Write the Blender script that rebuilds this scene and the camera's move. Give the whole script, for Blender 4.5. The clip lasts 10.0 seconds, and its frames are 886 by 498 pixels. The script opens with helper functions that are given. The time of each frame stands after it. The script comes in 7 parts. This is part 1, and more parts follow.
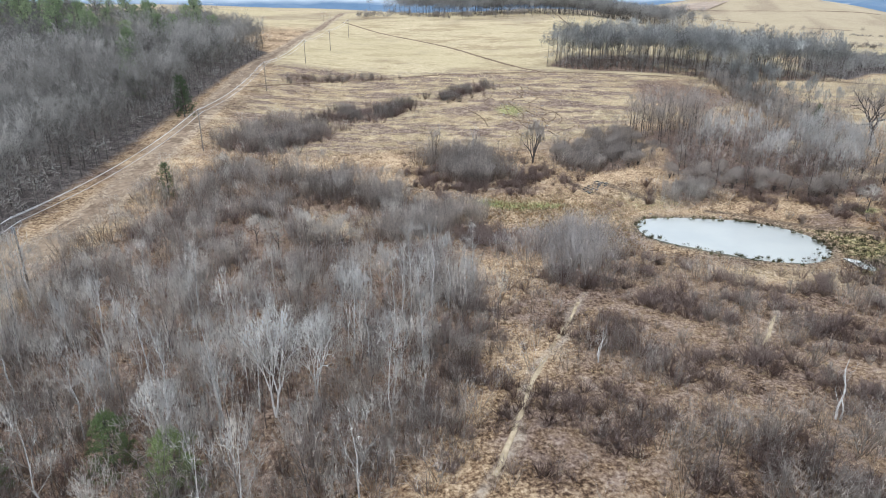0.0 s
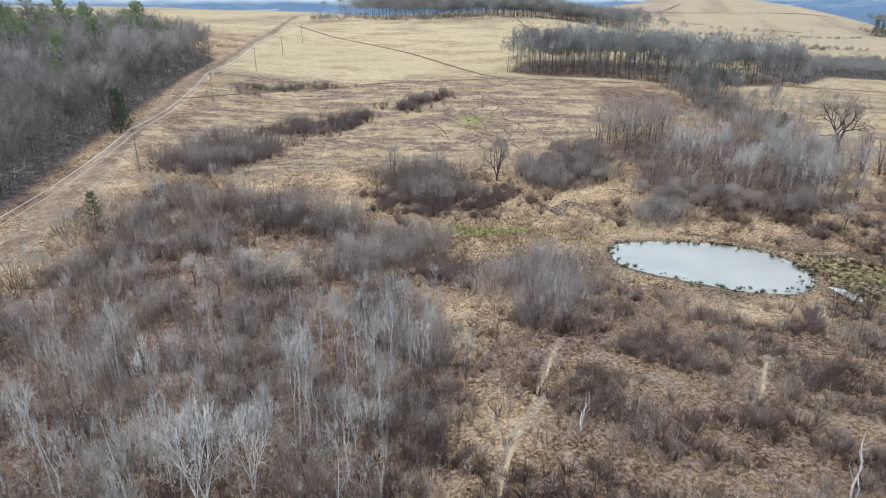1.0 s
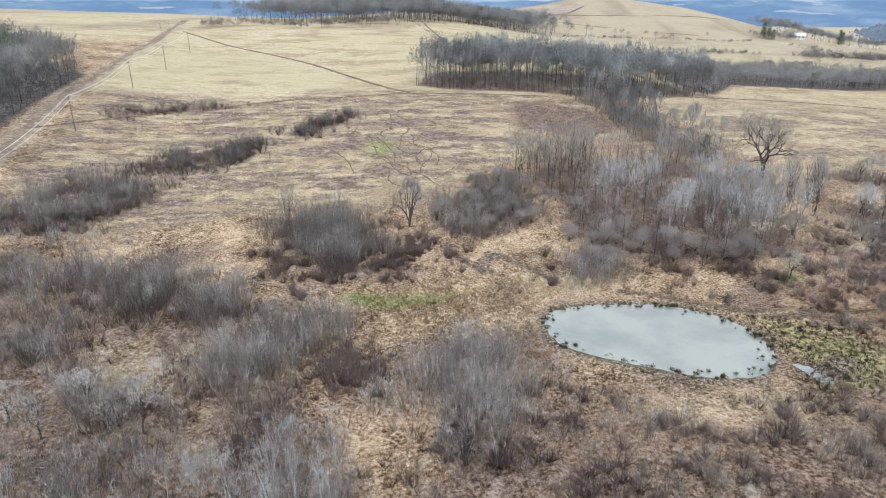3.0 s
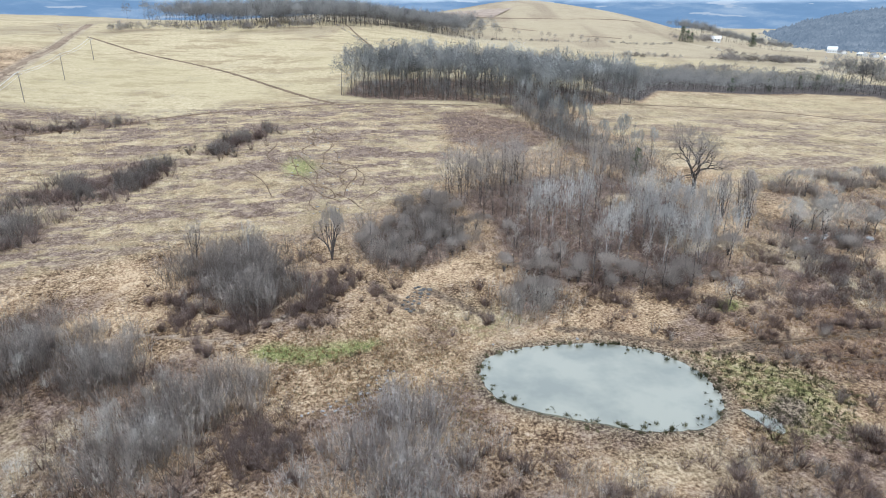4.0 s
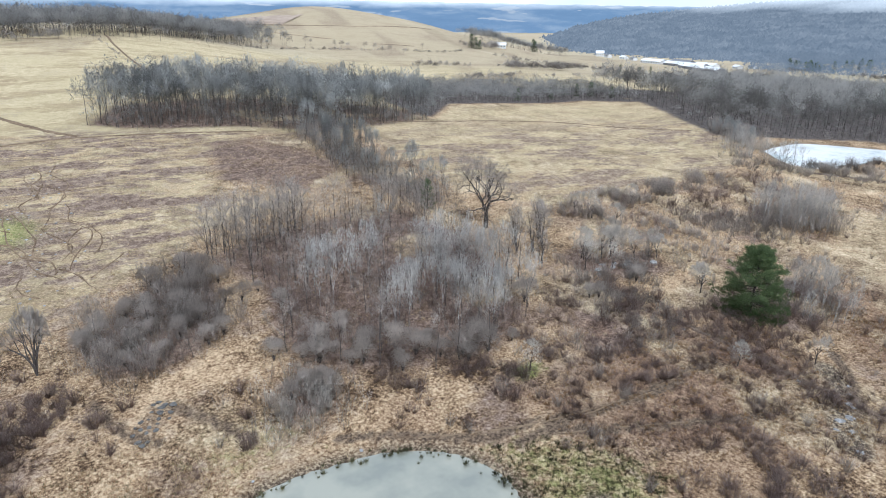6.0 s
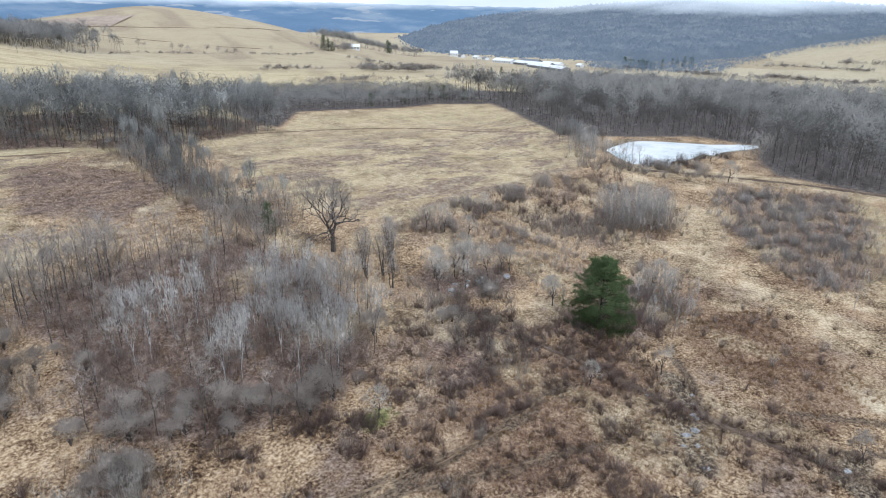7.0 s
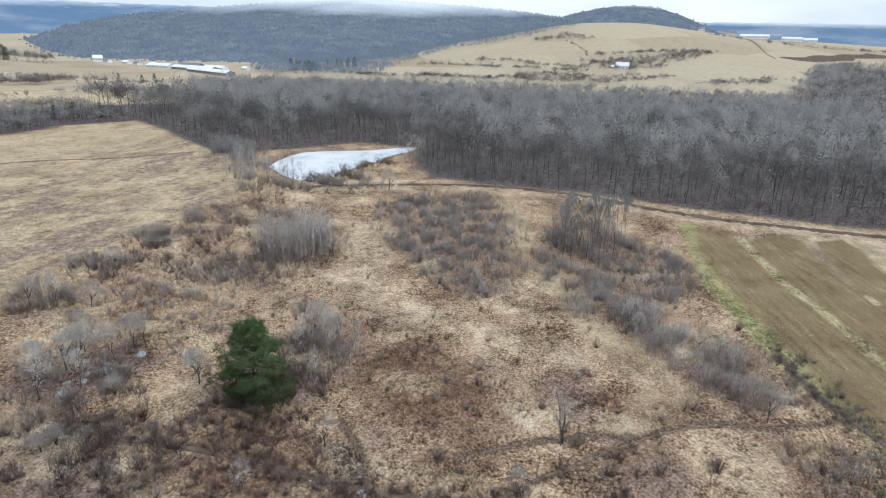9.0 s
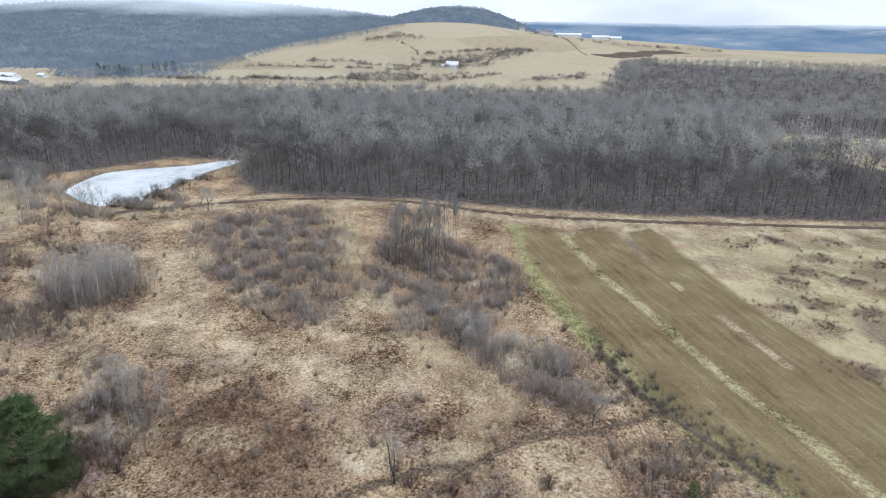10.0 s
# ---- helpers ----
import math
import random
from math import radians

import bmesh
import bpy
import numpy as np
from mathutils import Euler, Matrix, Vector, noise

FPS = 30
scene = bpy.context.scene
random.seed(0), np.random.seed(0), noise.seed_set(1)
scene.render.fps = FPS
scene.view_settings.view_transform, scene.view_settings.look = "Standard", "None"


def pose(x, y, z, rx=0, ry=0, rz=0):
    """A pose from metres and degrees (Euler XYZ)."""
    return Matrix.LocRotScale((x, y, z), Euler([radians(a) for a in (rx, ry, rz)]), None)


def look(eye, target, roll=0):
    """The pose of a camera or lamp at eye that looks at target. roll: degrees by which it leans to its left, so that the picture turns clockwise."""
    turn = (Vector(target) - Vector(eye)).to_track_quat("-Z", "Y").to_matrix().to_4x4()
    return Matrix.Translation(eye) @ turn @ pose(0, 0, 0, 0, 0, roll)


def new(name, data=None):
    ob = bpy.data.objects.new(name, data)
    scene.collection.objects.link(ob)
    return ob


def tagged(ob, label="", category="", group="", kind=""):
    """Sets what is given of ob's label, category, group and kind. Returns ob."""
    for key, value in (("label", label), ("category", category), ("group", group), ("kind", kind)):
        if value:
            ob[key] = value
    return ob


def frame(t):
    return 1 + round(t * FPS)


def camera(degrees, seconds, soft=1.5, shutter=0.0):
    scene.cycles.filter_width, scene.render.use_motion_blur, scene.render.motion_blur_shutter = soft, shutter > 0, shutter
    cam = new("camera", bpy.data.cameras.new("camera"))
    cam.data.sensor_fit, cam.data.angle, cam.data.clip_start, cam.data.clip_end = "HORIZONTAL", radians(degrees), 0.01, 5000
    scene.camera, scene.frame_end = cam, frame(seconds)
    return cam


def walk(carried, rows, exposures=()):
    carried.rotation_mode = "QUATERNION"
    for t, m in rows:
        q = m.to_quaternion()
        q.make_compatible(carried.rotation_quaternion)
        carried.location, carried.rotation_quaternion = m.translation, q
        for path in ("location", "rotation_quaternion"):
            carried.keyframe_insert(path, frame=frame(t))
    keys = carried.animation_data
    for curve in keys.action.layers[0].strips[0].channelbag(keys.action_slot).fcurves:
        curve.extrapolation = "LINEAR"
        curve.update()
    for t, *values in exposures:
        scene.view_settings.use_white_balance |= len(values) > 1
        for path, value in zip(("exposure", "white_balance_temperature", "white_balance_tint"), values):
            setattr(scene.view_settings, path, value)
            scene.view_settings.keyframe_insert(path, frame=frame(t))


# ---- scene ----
cam = camera(71.0, 10.0, 1.0)
PATH = [
    (0, (1.988, 1.091, 38.179), (1.912, 2.962, 37.475), -0.2),
    (0.5, (1.989, 6.586, 39.256), (1.972, 8.458, 38.551), -0.2),
    (1, (2.152, 12.013, 40.332), (2.195, 13.884, 39.628), -0.2),
    (1.5, (2.496, 17.585, 41.514), (2.595, 19.453, 40.806), -0.2),
    (2, (2.995, 23.262, 42.678), (3.143, 25.126, 41.969), -0.2),
    (2.5, (4.013, 28.937, 43.934), (4.235, 30.794, 43.224), -0.1),
    (4, (9.282, 44.874, 47.924), (9.785, 46.675, 47.214), 0.2),
    (4.5, (12.428, 49.822, 48.99), (13.053, 51.586, 48.284), 0.4),
    (5, (16.382, 54.384, 50.058), (17.127, 56.102, 49.354), 0.4),
    (5.5, (20.89, 58.473, 51.112), (21.762, 60.131, 50.412), 0.5),
    (7, (36.079, 66.337, 54.287), (37.417, 67.651, 53.593), 0.7),
    (7.5, (41.455, 67.339, 55.295), (42.935, 68.493, 54.603), 0.8),
    (8, (46.771, 67.62, 56.233), (48.386, 68.577, 55.544), 0.9),
    (8.5, (51.873, 67.171, 57.203), (53.598, 67.915, 56.517), 1.0),
    (9, (56.681, 66.025, 58.183), (58.488, 66.544, 57.5), 1.1),
    (9.5, (61.089, 64.183, 59.327), (62.947, 64.471, 58.645), 1.1),
    (10, (65.166, 61.671, 60.279), (67.047, 61.723, 59.602), 1.0),
]
walk(cam, [(t, look(eye, target, roll)) for t, eye, target, roll in PATH],
     [(0, 0.40, 5870, 10.2), (1, 0.25, 5870, 10.2), (2, 0.34, 5850, 10.0), (4.5, 0.40, 5670, 8.6), (7, 0.22, 5700, 9.4), (8, 0.09, 5720, 9.7), (10, 0.09, 5760, 10.2)])

from mathutils.geometry import tessellate_polygon

# ---- world and light ----
world = bpy.data.worlds.new("overcast")
scene.world = world
world.use_nodes = True
wn, wl = world.node_tree.nodes, world.node_tree.links
wn.clear()
sky = wn.new("ShaderNodeTexSky")
sky.sky_type = "NISHITA"
sky.sun_disc = False
sky.sun_elevation, sky.sun_rotation = radians(40), radians(200)
sky_gain = wn.new("ShaderNodeVectorMath")
sky_gain.operation = "SCALE"
sky_gain.inputs[3].default_value = 0.10
wl.new(sky.outputs[0], sky_gain.inputs[0])
wcoord = wn.new("ShaderNodeTexCoord")
wmap = wn.new("ShaderNodeMapping")
wmap.inputs["Scale"].default_value = (1.6, 1.6, 5.0)
wl.new(wcoord.outputs["Generated"], wmap.inputs[0])
cloud = wn.new("ShaderNodeTexNoise")
cloud.inputs["Scale"].default_value, cloud.inputs["Detail"].default_value = 2.2, 6.0
wl.new(wmap.outputs[0], cloud.inputs[0])
cloud_ramp = wn.new("ShaderNodeValToRGB")
cloud_ramp.color_ramp.elements[0].position, cloud_ramp.color_ramp.elements[0].color = 0.3, (0.72, 0.79, 0.88, 1)
cloud_ramp.color_ramp.elements[1].position, cloud_ramp.color_ramp.elements[1].color = 0.62, (1.08, 1.1, 1.12, 1)
wl.new(cloud.outputs[0], cloud_ramp.inputs[0])
wmix = wn.new("ShaderNodeMix")
wmix.data_type = "RGBA"
wmix.inputs[0].default_value = 0.82
wl.new(sky_gain.outputs[0], wmix.inputs[6])
wl.new(cloud_ramp.outputs[0], wmix.inputs[7])
wback = wn.new("ShaderNodeBackground")
wback.inputs[1].default_value = 1.0
wl.new(wmix.outputs[2], wback.inputs[0])
wout = wn.new("ShaderNodeOutputWorld")
wl.new(wback.outputs[0], wout.inputs[0])

sun_data = bpy.data.lights.new("sun", "SUN")
sun_data.energy, sun_data.angle, sun_data.color = 1.1, radians(14), (1.0, 0.97, 0.93)
sun = new("sun", sun_data)
sun.matrix_world = look((0, 0, 300), (70, 190, 0))
scene.view_settings.exposure = 0.0


# ---- materials ----
class Nodes:
    """Short writing for one node material."""

    def __init__(self, name):
        self.mat = bpy.data.materials.new(name)
        self.mat.use_nodes = True
        self.n, self.l = self.mat.node_tree.nodes, self.mat.node_tree.links
        self.n.clear()
        self.out = self.n.new("ShaderNodeOutputMaterial")
        self.pos = self.n.new("ShaderNodeNewGeometry").outputs["Position"]

    def noise(self, scale, detail=4.0, rough=0.55, vec=None, stretch=None):
        nd = self.n.new("ShaderNodeTexNoise")
        nd.inputs["Scale"].default_value, nd.inputs["Detail"].default_value = scale, detail
        nd.inputs["Roughness"].default_value = rough
        src = vec or self.pos
        if stretch:
            mp = self.n.new("ShaderNodeMapping")
            mp.inputs["Scale"].default_value = stretch[:3]
            mp.inputs["Rotation"].default_value = (0, 0, radians(stretch[3]) if len(stretch) > 3 else 0)
            self.l.new(src, mp.inputs[0])
            src = mp.outputs[0]
        self.l.new(src, nd.inputs["Vector"])
        return nd.outputs["Fac"]

    def ramp(self, fac, stops):
        nd = self.n.new("ShaderNodeValToRGB")
        els = nd.color_ramp.elements
        while len(els) < len(stops):
            els.new(0.5)
        for el, (p, c) in zip(els, stops):
            el.position, el.color = p, (*c, 1)
        self.l.new(fac, nd.inputs[0])
        return nd.outputs[0]

    def mix(self, fac, a, b, blend="MIX"):
        nd = self.n.new("ShaderNodeMix")
        nd.data_type, nd.blend_type = "RGBA", blend
        for sock, v in ((nd.inputs[0], fac), (nd.inputs[6], a), (nd.inputs[7], b)):
            if isinstance(v, (int, float)):
                sock.default_value = v
            elif isinstance(v, tuple):
                sock.default_value = (*v, 1)
            else:
                self.l.new(v, sock)
        return nd.outputs[2]

    def math(self, op, a, b=0.0, clamp=False):
        nd = self.n.new("ShaderNodeMath")
        nd.operation, nd.use_clamp = op, clamp
        for sock, v in ((nd.inputs[0], a), (nd.inputs[1], b)):
            if isinstance(v, (int, float)):
                sock.default_value = v
            else:
                self.l.new(v, sock)
        return nd.outputs[0]

    def attribute(self, name):
        nd = self.n.new("ShaderNodeAttribute")
        nd.attribute_name = name
        sep = self.n.new("ShaderNodeSeparateColor")
        self.l.new(nd.outputs["Color"], sep.inputs[0])
        return sep.outputs

    def chance(self):
        return self.n.new("ShaderNodeObjectInfo").outputs["Random"]

    def island(self):
        return self.n.new("ShaderNodeNewGeometry").outputs["Random Per Island"]

    def finish(self, colour, rough=0.9, metal=0.0, bump=None, strength=0.3, distance=0.1, specular=0.3):
        b = self.n.new("ShaderNodeBsdfPrincipled")
        for key, v in (("Base Color", colour), ("Roughness", rough), ("Metallic", metal), ("Specular IOR Level", specular)):
            if isinstance(v, (int, float)):
                b.inputs[key].default_value = v
            elif isinstance(v, tuple):
                b.inputs[key].default_value = (*v, 1)
            else:
                self.l.new(v, b.inputs[key])
        if bump is not None:
            nd = self.n.new("ShaderNodeBump")
            nd.inputs["Strength"].default_value, nd.inputs["Distance"].default_value = strength, distance
            self.l.new(bump, nd.inputs["Height"])
            self.l.new(nd.outputs[0], b.inputs["Normal"])
        self.l.new(b.outputs[0], self.out.inputs[0])
        return self.mat


def ground_material():
    """Winter meadow: straw, rough tussocks, leaf litter, mud, green grass and mown strips, by the cover of each spot."""
    m = Nodes("winter_meadow")
    a, b, d = m.attribute("cover_a"), m.attribute("cover_b"), m.attribute("cover_c")
    e = m.attribute("cover_d")
    fine = m.noise(2.3, 7, 0.75)
    tuft = m.noise(0.55, 4, 0.65)
    patch = m.noise(0.085, 4, 0.6)
    wide = m.noise(0.018, 3, 0.5)
    streak = m.noise(0.35, 5, 0.7, stretch=(0.6, 1.3, 1.0))
    cell = m.n.new("ShaderNodeTexVoronoi")
    cell.inputs["Scale"].default_value, cell.inputs["Randomness"].default_value = 1.7, 1.0
    warp = m.n.new("ShaderNodeVectorMath")
    warp.operation = "ADD"
    bend = m.n.new("ShaderNodeTexNoise")
    bend.inputs["Scale"].default_value, bend.inputs["Detail"].default_value = 0.9, 4.0
    m.l.new(m.pos, bend.inputs["Vector"])
    m.l.new(m.pos, warp.inputs[0])
    m.l.new(bend.outputs["Color"], warp.inputs[1])
    m.l.new(warp.outputs[0], cell.inputs["Vector"])
    hump = m.math("SUBTRACT", 0.62, m.math("MULTIPLY", cell.outputs["Distance"], 0.75))
    rough_fac = m.math("ADD", m.math("ADD", m.math("MULTIPLY", fine, 0.50), m.math("MULTIPLY", hump, 0.07)), m.math("ADD", m.math("MULTIPLY", tuft, 0.18), m.math("MULTIPLY", patch, 0.34)))
    rough = m.ramp(rough_fac, [(0.445, (0.05, 0.03, 0.018)), (0.495, (0.24, 0.156, 0.091)), (0.545, (0.525, 0.38, 0.228)), (0.605, (0.86, 0.70, 0.48))])
    dull = m.ramp(rough_fac, [(0.445, (0.05, 0.029, 0.018)), (0.505, (0.215, 0.131, 0.076)), (0.555, (0.44, 0.303, 0.18)), (0.61, (0.70, 0.53, 0.34))])
    rough = m.mix(m.ramp(patch, [(0.44, (0, 0, 0)), (0.60, (1, 1, 1))]), rough, dull)
    gold_fac = m.math("ADD", m.math("MULTIPLY", streak, 0.25), m.math("ADD", m.math("MULTIPLY", tuft, 0.3), m.math("MULTIPLY", fine, 0.45)))
    gold = m.ramp(gold_fac, [(0.37, (0.335, 0.258, 0.148)), (0.44, (0.47, 0.375, 0.222)), (0.52, (0.605, 0.50, 0.312)), (0.60, (0.75, 0.645, 0.435))])
    blotch = m.noise(0.05, 8, 0.75, stretch=(0.7, 1.5, 1.0))
    gold = m.mix(m.ramp(blotch, [(0.50, (0, 0, 0)), (0.57, (0.85, 0.85, 0.85))]), gold, m.ramp(gold_fac, [(0.38, (0.225, 0.163, 0.095)), (0.56, (0.46, 0.355, 0.21))]))
    gold = m.mix(m.ramp(wide, [(0.40, (0, 0, 0)), (0.66, (0.55, 0.55, 0.55))]), gold, (0.53, 0.44, 0.255))
    brown_fac = m.math("ADD", m.math("MULTIPLY", fine, 0.6), m.math("MULTIPLY", tuft, 0.45))
    brown = m.ramp(brown_fac, [(0.44, (0.048, 0.032, 0.025)), (0.51, (0.145, 0.098, 0.076)), (0.59, (0.30, 0.218, 0.168)), (0.68, (0.52, 0.415, 0.32))])
    heath = m.ramp(brown_fac, [(0.42, (0.105, 0.07, 0.052)), (0.52, (0.24, 0.173, 0.13)), (0.63, (0.45, 0.355, 0.265))])
    dirt = m.ramp(m.math("ADD", m.math("MULTIPLY", fine, 0.6), m.math("MULTIPLY", tuft, 0.4)), [(0.36, (0.22, 0.165, 0.125)), (0.50, (0.43, 0.345, 0.26)), (0.64, (0.62, 0.53, 0.42))])
    green = m.ramp(rough_fac, [(0.43, (0.09, 0.098, 0.036)), (0.52, (0.245, 0.25, 0.09)), (0.62, (0.52, 0.465, 0.225))])
    lengthwise = m.n.new("ShaderNodeMapping")
    lengthwise.vector_type = "TEXTURE"
    lengthwise.inputs["Rotation"].default_value, lengthwise.inputs["Scale"].default_value = (0, 0, radians(13)), (9.0, 0.9, 1.0)
    m.l.new(m.pos, lengthwise.inputs[0])
    swath = m.noise(0.7, 5, 0.65, vec=lengthwise.outputs[0])
    strip_fac = m.math("ADD", m.math("ADD", m.math("MULTIPLY", fine, 0.35), m.math("MULTIPLY", swath, 0.4)), m.math("MULTIPLY", patch, 0.3))
    strip = m.ramp(strip_fac, [(0.40, (0.14, 0.096, 0.046)), (0.50, (0.218, 0.16, 0.08)), (0.57, (0.262, 0.203, 0.102)), (0.66, (0.41, 0.33, 0.18))])
    wet = m.ramp(fine, [(0.42, (0.055, 0.042, 0.032)), (0.50, (0.18, 0.137, 0.097)), (0.58, (0.46, 0.37, 0.25))])

    def ragged(w, nz, amount=0.9):
        """A cover's weight with a ragged edge."""
        return m.math("MULTIPLY", m.math("SUBTRACT", m.math("ADD", w, m.math("MULTIPLY", nz, amount)), 0.5 * amount + 0.22), 1.9, True)

    parcel = m.n.new("ShaderNodeTexVoronoi")
    parcel.inputs["Scale"].default_value = 0.0045
    m.l.new(m.pos, parcel.inputs["Vector"])
    sown = m.n.new("ShaderNodeSeparateColor")
    m.l.new(parcel.outputs["Color"], sown.inputs[0])
    tint = m.ramp(sown.outputs[0], [(0.0, (0.38, 0.305, 0.21)), (0.35, (0.46, 0.38, 0.265)), (0.7, (0.50, 0.43, 0.305)), (1.0, (0.33, 0.265, 0.185))])
    gold = m.mix(m.math("MULTIPLY", e[1], 0.7), gold, tint)
    c = m.mix(ragged(a[0], m.noise(0.3, 5, 0.7)), rough, gold)
    heathy = m.ramp(m.noise(0.085, 8, 0.74, stretch=(0.5, 1.25, 1.0)), [(0.48, (0, 0, 0)), (0.535, (1, 1, 1))])
    c = m.mix(m.math("MULTIPLY", e[2], heathy), c, heath)
    c = m.mix(ragged(a[1], tuft, 1.1), c, brown)
    c = m.mix(ragged(e[0], tuft, 0.8), c, m.ramp(brown_fac, [(0.44, (0.05, 0.043, 0.039)), (0.54, (0.135, 0.115, 0.104)), (0.66, (0.30, 0.262, 0.235))]))
    c = m.mix(ragged(d[0], tuft, 1.2), c, m.ramp(rough_fac, [(0.437, (0.075, 0.042, 0.026)), (0.515, (0.215, 0.13, 0.08)), (0.58, (0.40, 0.27, 0.165)), (0.65, (0.60, 0.46, 0.30))]))
    c = m.mix(ragged(d[1], m.noise(0.3, 5, 0.7), 1.2), c, m.ramp(rough_fac, [(0.445, (0.11, 0.077, 0.045)), (0.505, (0.35, 0.265, 0.16)), (0.565, (0.58, 0.46, 0.295)), (0.63, (0.80, 0.68, 0.48))]))
    c = m.mix(ragged(b[0], m.noise(0.8, 5, 0.75), 1.6), c, green)
    c = m.mix(m.math("MULTIPLY", ragged(b[1], tuft, 0.6), 0.93), c, strip)
    c = m.mix(ragged(b[2], fine, 1.2), c, wet)
    c = m.mix(ragged(a[2], fine, 0.7), c, dirt)
    hgt = m.math("ADD", m.math("MULTIPLY", fine, 0.4), m.math("MULTIPLY", tuft, 0.7))
    c = m.mix(ragged(d[2], m.noise(0.9, 5, 0.75), 1.4), c, m.ramp(fine, [(0.42, (0.065, 0.046, 0.033)), (0.58, (0.24, 0.175, 0.12))]))
    return m.finish(c, 0.95, bump=hgt, strength=0.9, distance=0.6, specular=0.1)


def twig_material(name, dark, mid, pale, tone=0.35, drift=3.0):
    """Bark of twigs: varies from plant to plant and from twig to twig."""
    m = Nodes(name)
    mixed = m.math("ADD", m.math("MULTIPLY", m.chance(), tone), m.math("ADD", m.math("MULTIPLY", m.island(), 0.62 * (1 - tone)), 0.19 * (1 - tone)))
    c = m.ramp(mixed, [(0.05, dark), (0.5, mid), (0.95, pale)])
    own = m.n.new("ShaderNodeAttribute")
    own.attribute_name = "tone"
    shift = m.math("ADD", own.outputs["Fac"], m.math("MULTIPLY", m.math("SUBTRACT", m.noise(0.035, 3, 0.6), 0.5), drift))
    c = m.mix(m.math("MULTIPLY", shift, -0.75, True), c, dark)
    c = m.mix(m.math("MULTIPLY", shift, 0.7, True), c, pale)
    # a spray of round twigs takes light like the rounded mass it makes up, and lets light past
    out_ = m.n.new("ShaderNodeAttribute")
    out_.attribute_name = "outward"
    turned = m.n.new("ShaderNodeVectorTransform")
    turned.vector_type, turned.convert_from, turned.convert_to = "NORMAL", "OBJECT", "WORLD"
    m.l.new(out_.outputs["Vector"], turned.inputs[0])
    level = m.n.new("ShaderNodeVectorMath")
    level.operation = "NORMALIZE"
    m.l.new(turned.outputs[0], level.inputs[0])
    body, past, both, back_ = (m.n.new(k) for k in ("ShaderNodeBsdfDiffuse", "ShaderNodeBsdfTranslucent", "ShaderNodeAddShader", "ShaderNodeVectorMath"))
    back_.operation = "SCALE"
    back_.inputs[3].default_value = -1.0
    m.l.new(level.outputs[0], back_.inputs[0])
    for k, (shader, way_) in enumerate(((body, level), (past, back_))):
        m.l.new(c, shader.inputs["Color"])
        m.l.new(way_.outputs[0], shader.inputs["Normal"])
        m.l.new(shader.outputs[0], both.inputs[k])
    m.l.new(both.outputs[0], m.out.inputs[0])
    return m.mat


def bark_material(name, dark, pale, scale=6.0):
    m = Nodes(name)
    nz = m.noise(scale, 5, 0.65, stretch=(1, 1, 0.3))
    c = m.ramp(nz, [(0.36, dark), (0.64, pale)])
    return m.finish(c, 0.9, bump=nz, strength=0.4, distance=0.05, specular=0.15)


def plain_material(name, dark, pale, scale=2.0, rough=0.8, metal=0.0, stretch=None, specular=0.3):
    """Weathered surface of one stuff: two tones at two scales."""
    m = Nodes(name)
    nz = m.math("ADD", m.math("MULTIPLY", m.noise(scale, 5, 0.6, stretch=stretch), 0.6), m.math("MULTIPLY", m.noise(scale * 0.13, 3), 0.4))
    return m.finish(m.ramp(nz, [(0.36, dark), (0.62, pale)]), rough, metal, bump=nz, strength=0.2, distance=0.05, specular=specular)


def water_material():
    """Murky water under a mirror that strengthens towards grazing sight."""
    m = Nodes("pond_water")
    murk = m.ramp(m.noise(0.12, 4, 0.6), [(0.38, (0.17, 0.18, 0.145)), (0.60, (0.31, 0.305, 0.235))])
    nd = m.n.new("ShaderNodeBump")
    nd.inputs["Strength"].default_value, nd.inputs["Distance"].default_value = 0.06, 0.05
    m.l.new(m.noise(2.2, 3, 0.5, stretch=(0.6, 1.6, 1.0, 30)), nd.inputs["Height"])
    under, gloss, lay, mixs = (m.n.new(k) for k in ("ShaderNodeBsdfDiffuse", "ShaderNodeBsdfGlossy", "ShaderNodeLayerWeight", "ShaderNodeMixShader"))
    m.l.new(murk, under.inputs[0])
    gloss.inputs["Roughness"].default_value = 0.34
    gloss.inputs["Color"].default_value = (0.96, 0.97, 0.92, 1)
    m.l.new(nd.outputs[0], gloss.inputs["Normal"])
    m.l.new(m.ramp(lay.outputs["Facing"], [(0.40, (0.2, 0.2, 0.2)), (0.56, (0.30, 0.30, 0.30)), (0.74, (0.88, 0.88, 0.88))]), mixs.inputs[0])
    m.l.new(under.outputs[0], mixs.inputs[1])
    m.l.new(gloss.outputs[0], mixs.inputs[2])
    m.l.new(mixs.outputs[0], m.out.inputs[0])
    return m.mat


def ice_material():
    m = Nodes("old_ice")
    c = m.ramp(m.math("ADD", m.math("MULTIPLY", m.noise(0.06, 4, 0.6), 0.7), m.math("MULTIPLY", m.noise(0.6, 4), 0.3)),
               [(0.38, (0.40, 0.46, 0.46)), (0.46, (0.68, 0.71, 0.70)), (0.58, (0.86, 0.87, 0.86))])
    return m.finish(c, 0.35, bump=m.noise(0.8, 4), strength=0.15, distance=0.1, specular=0.4)


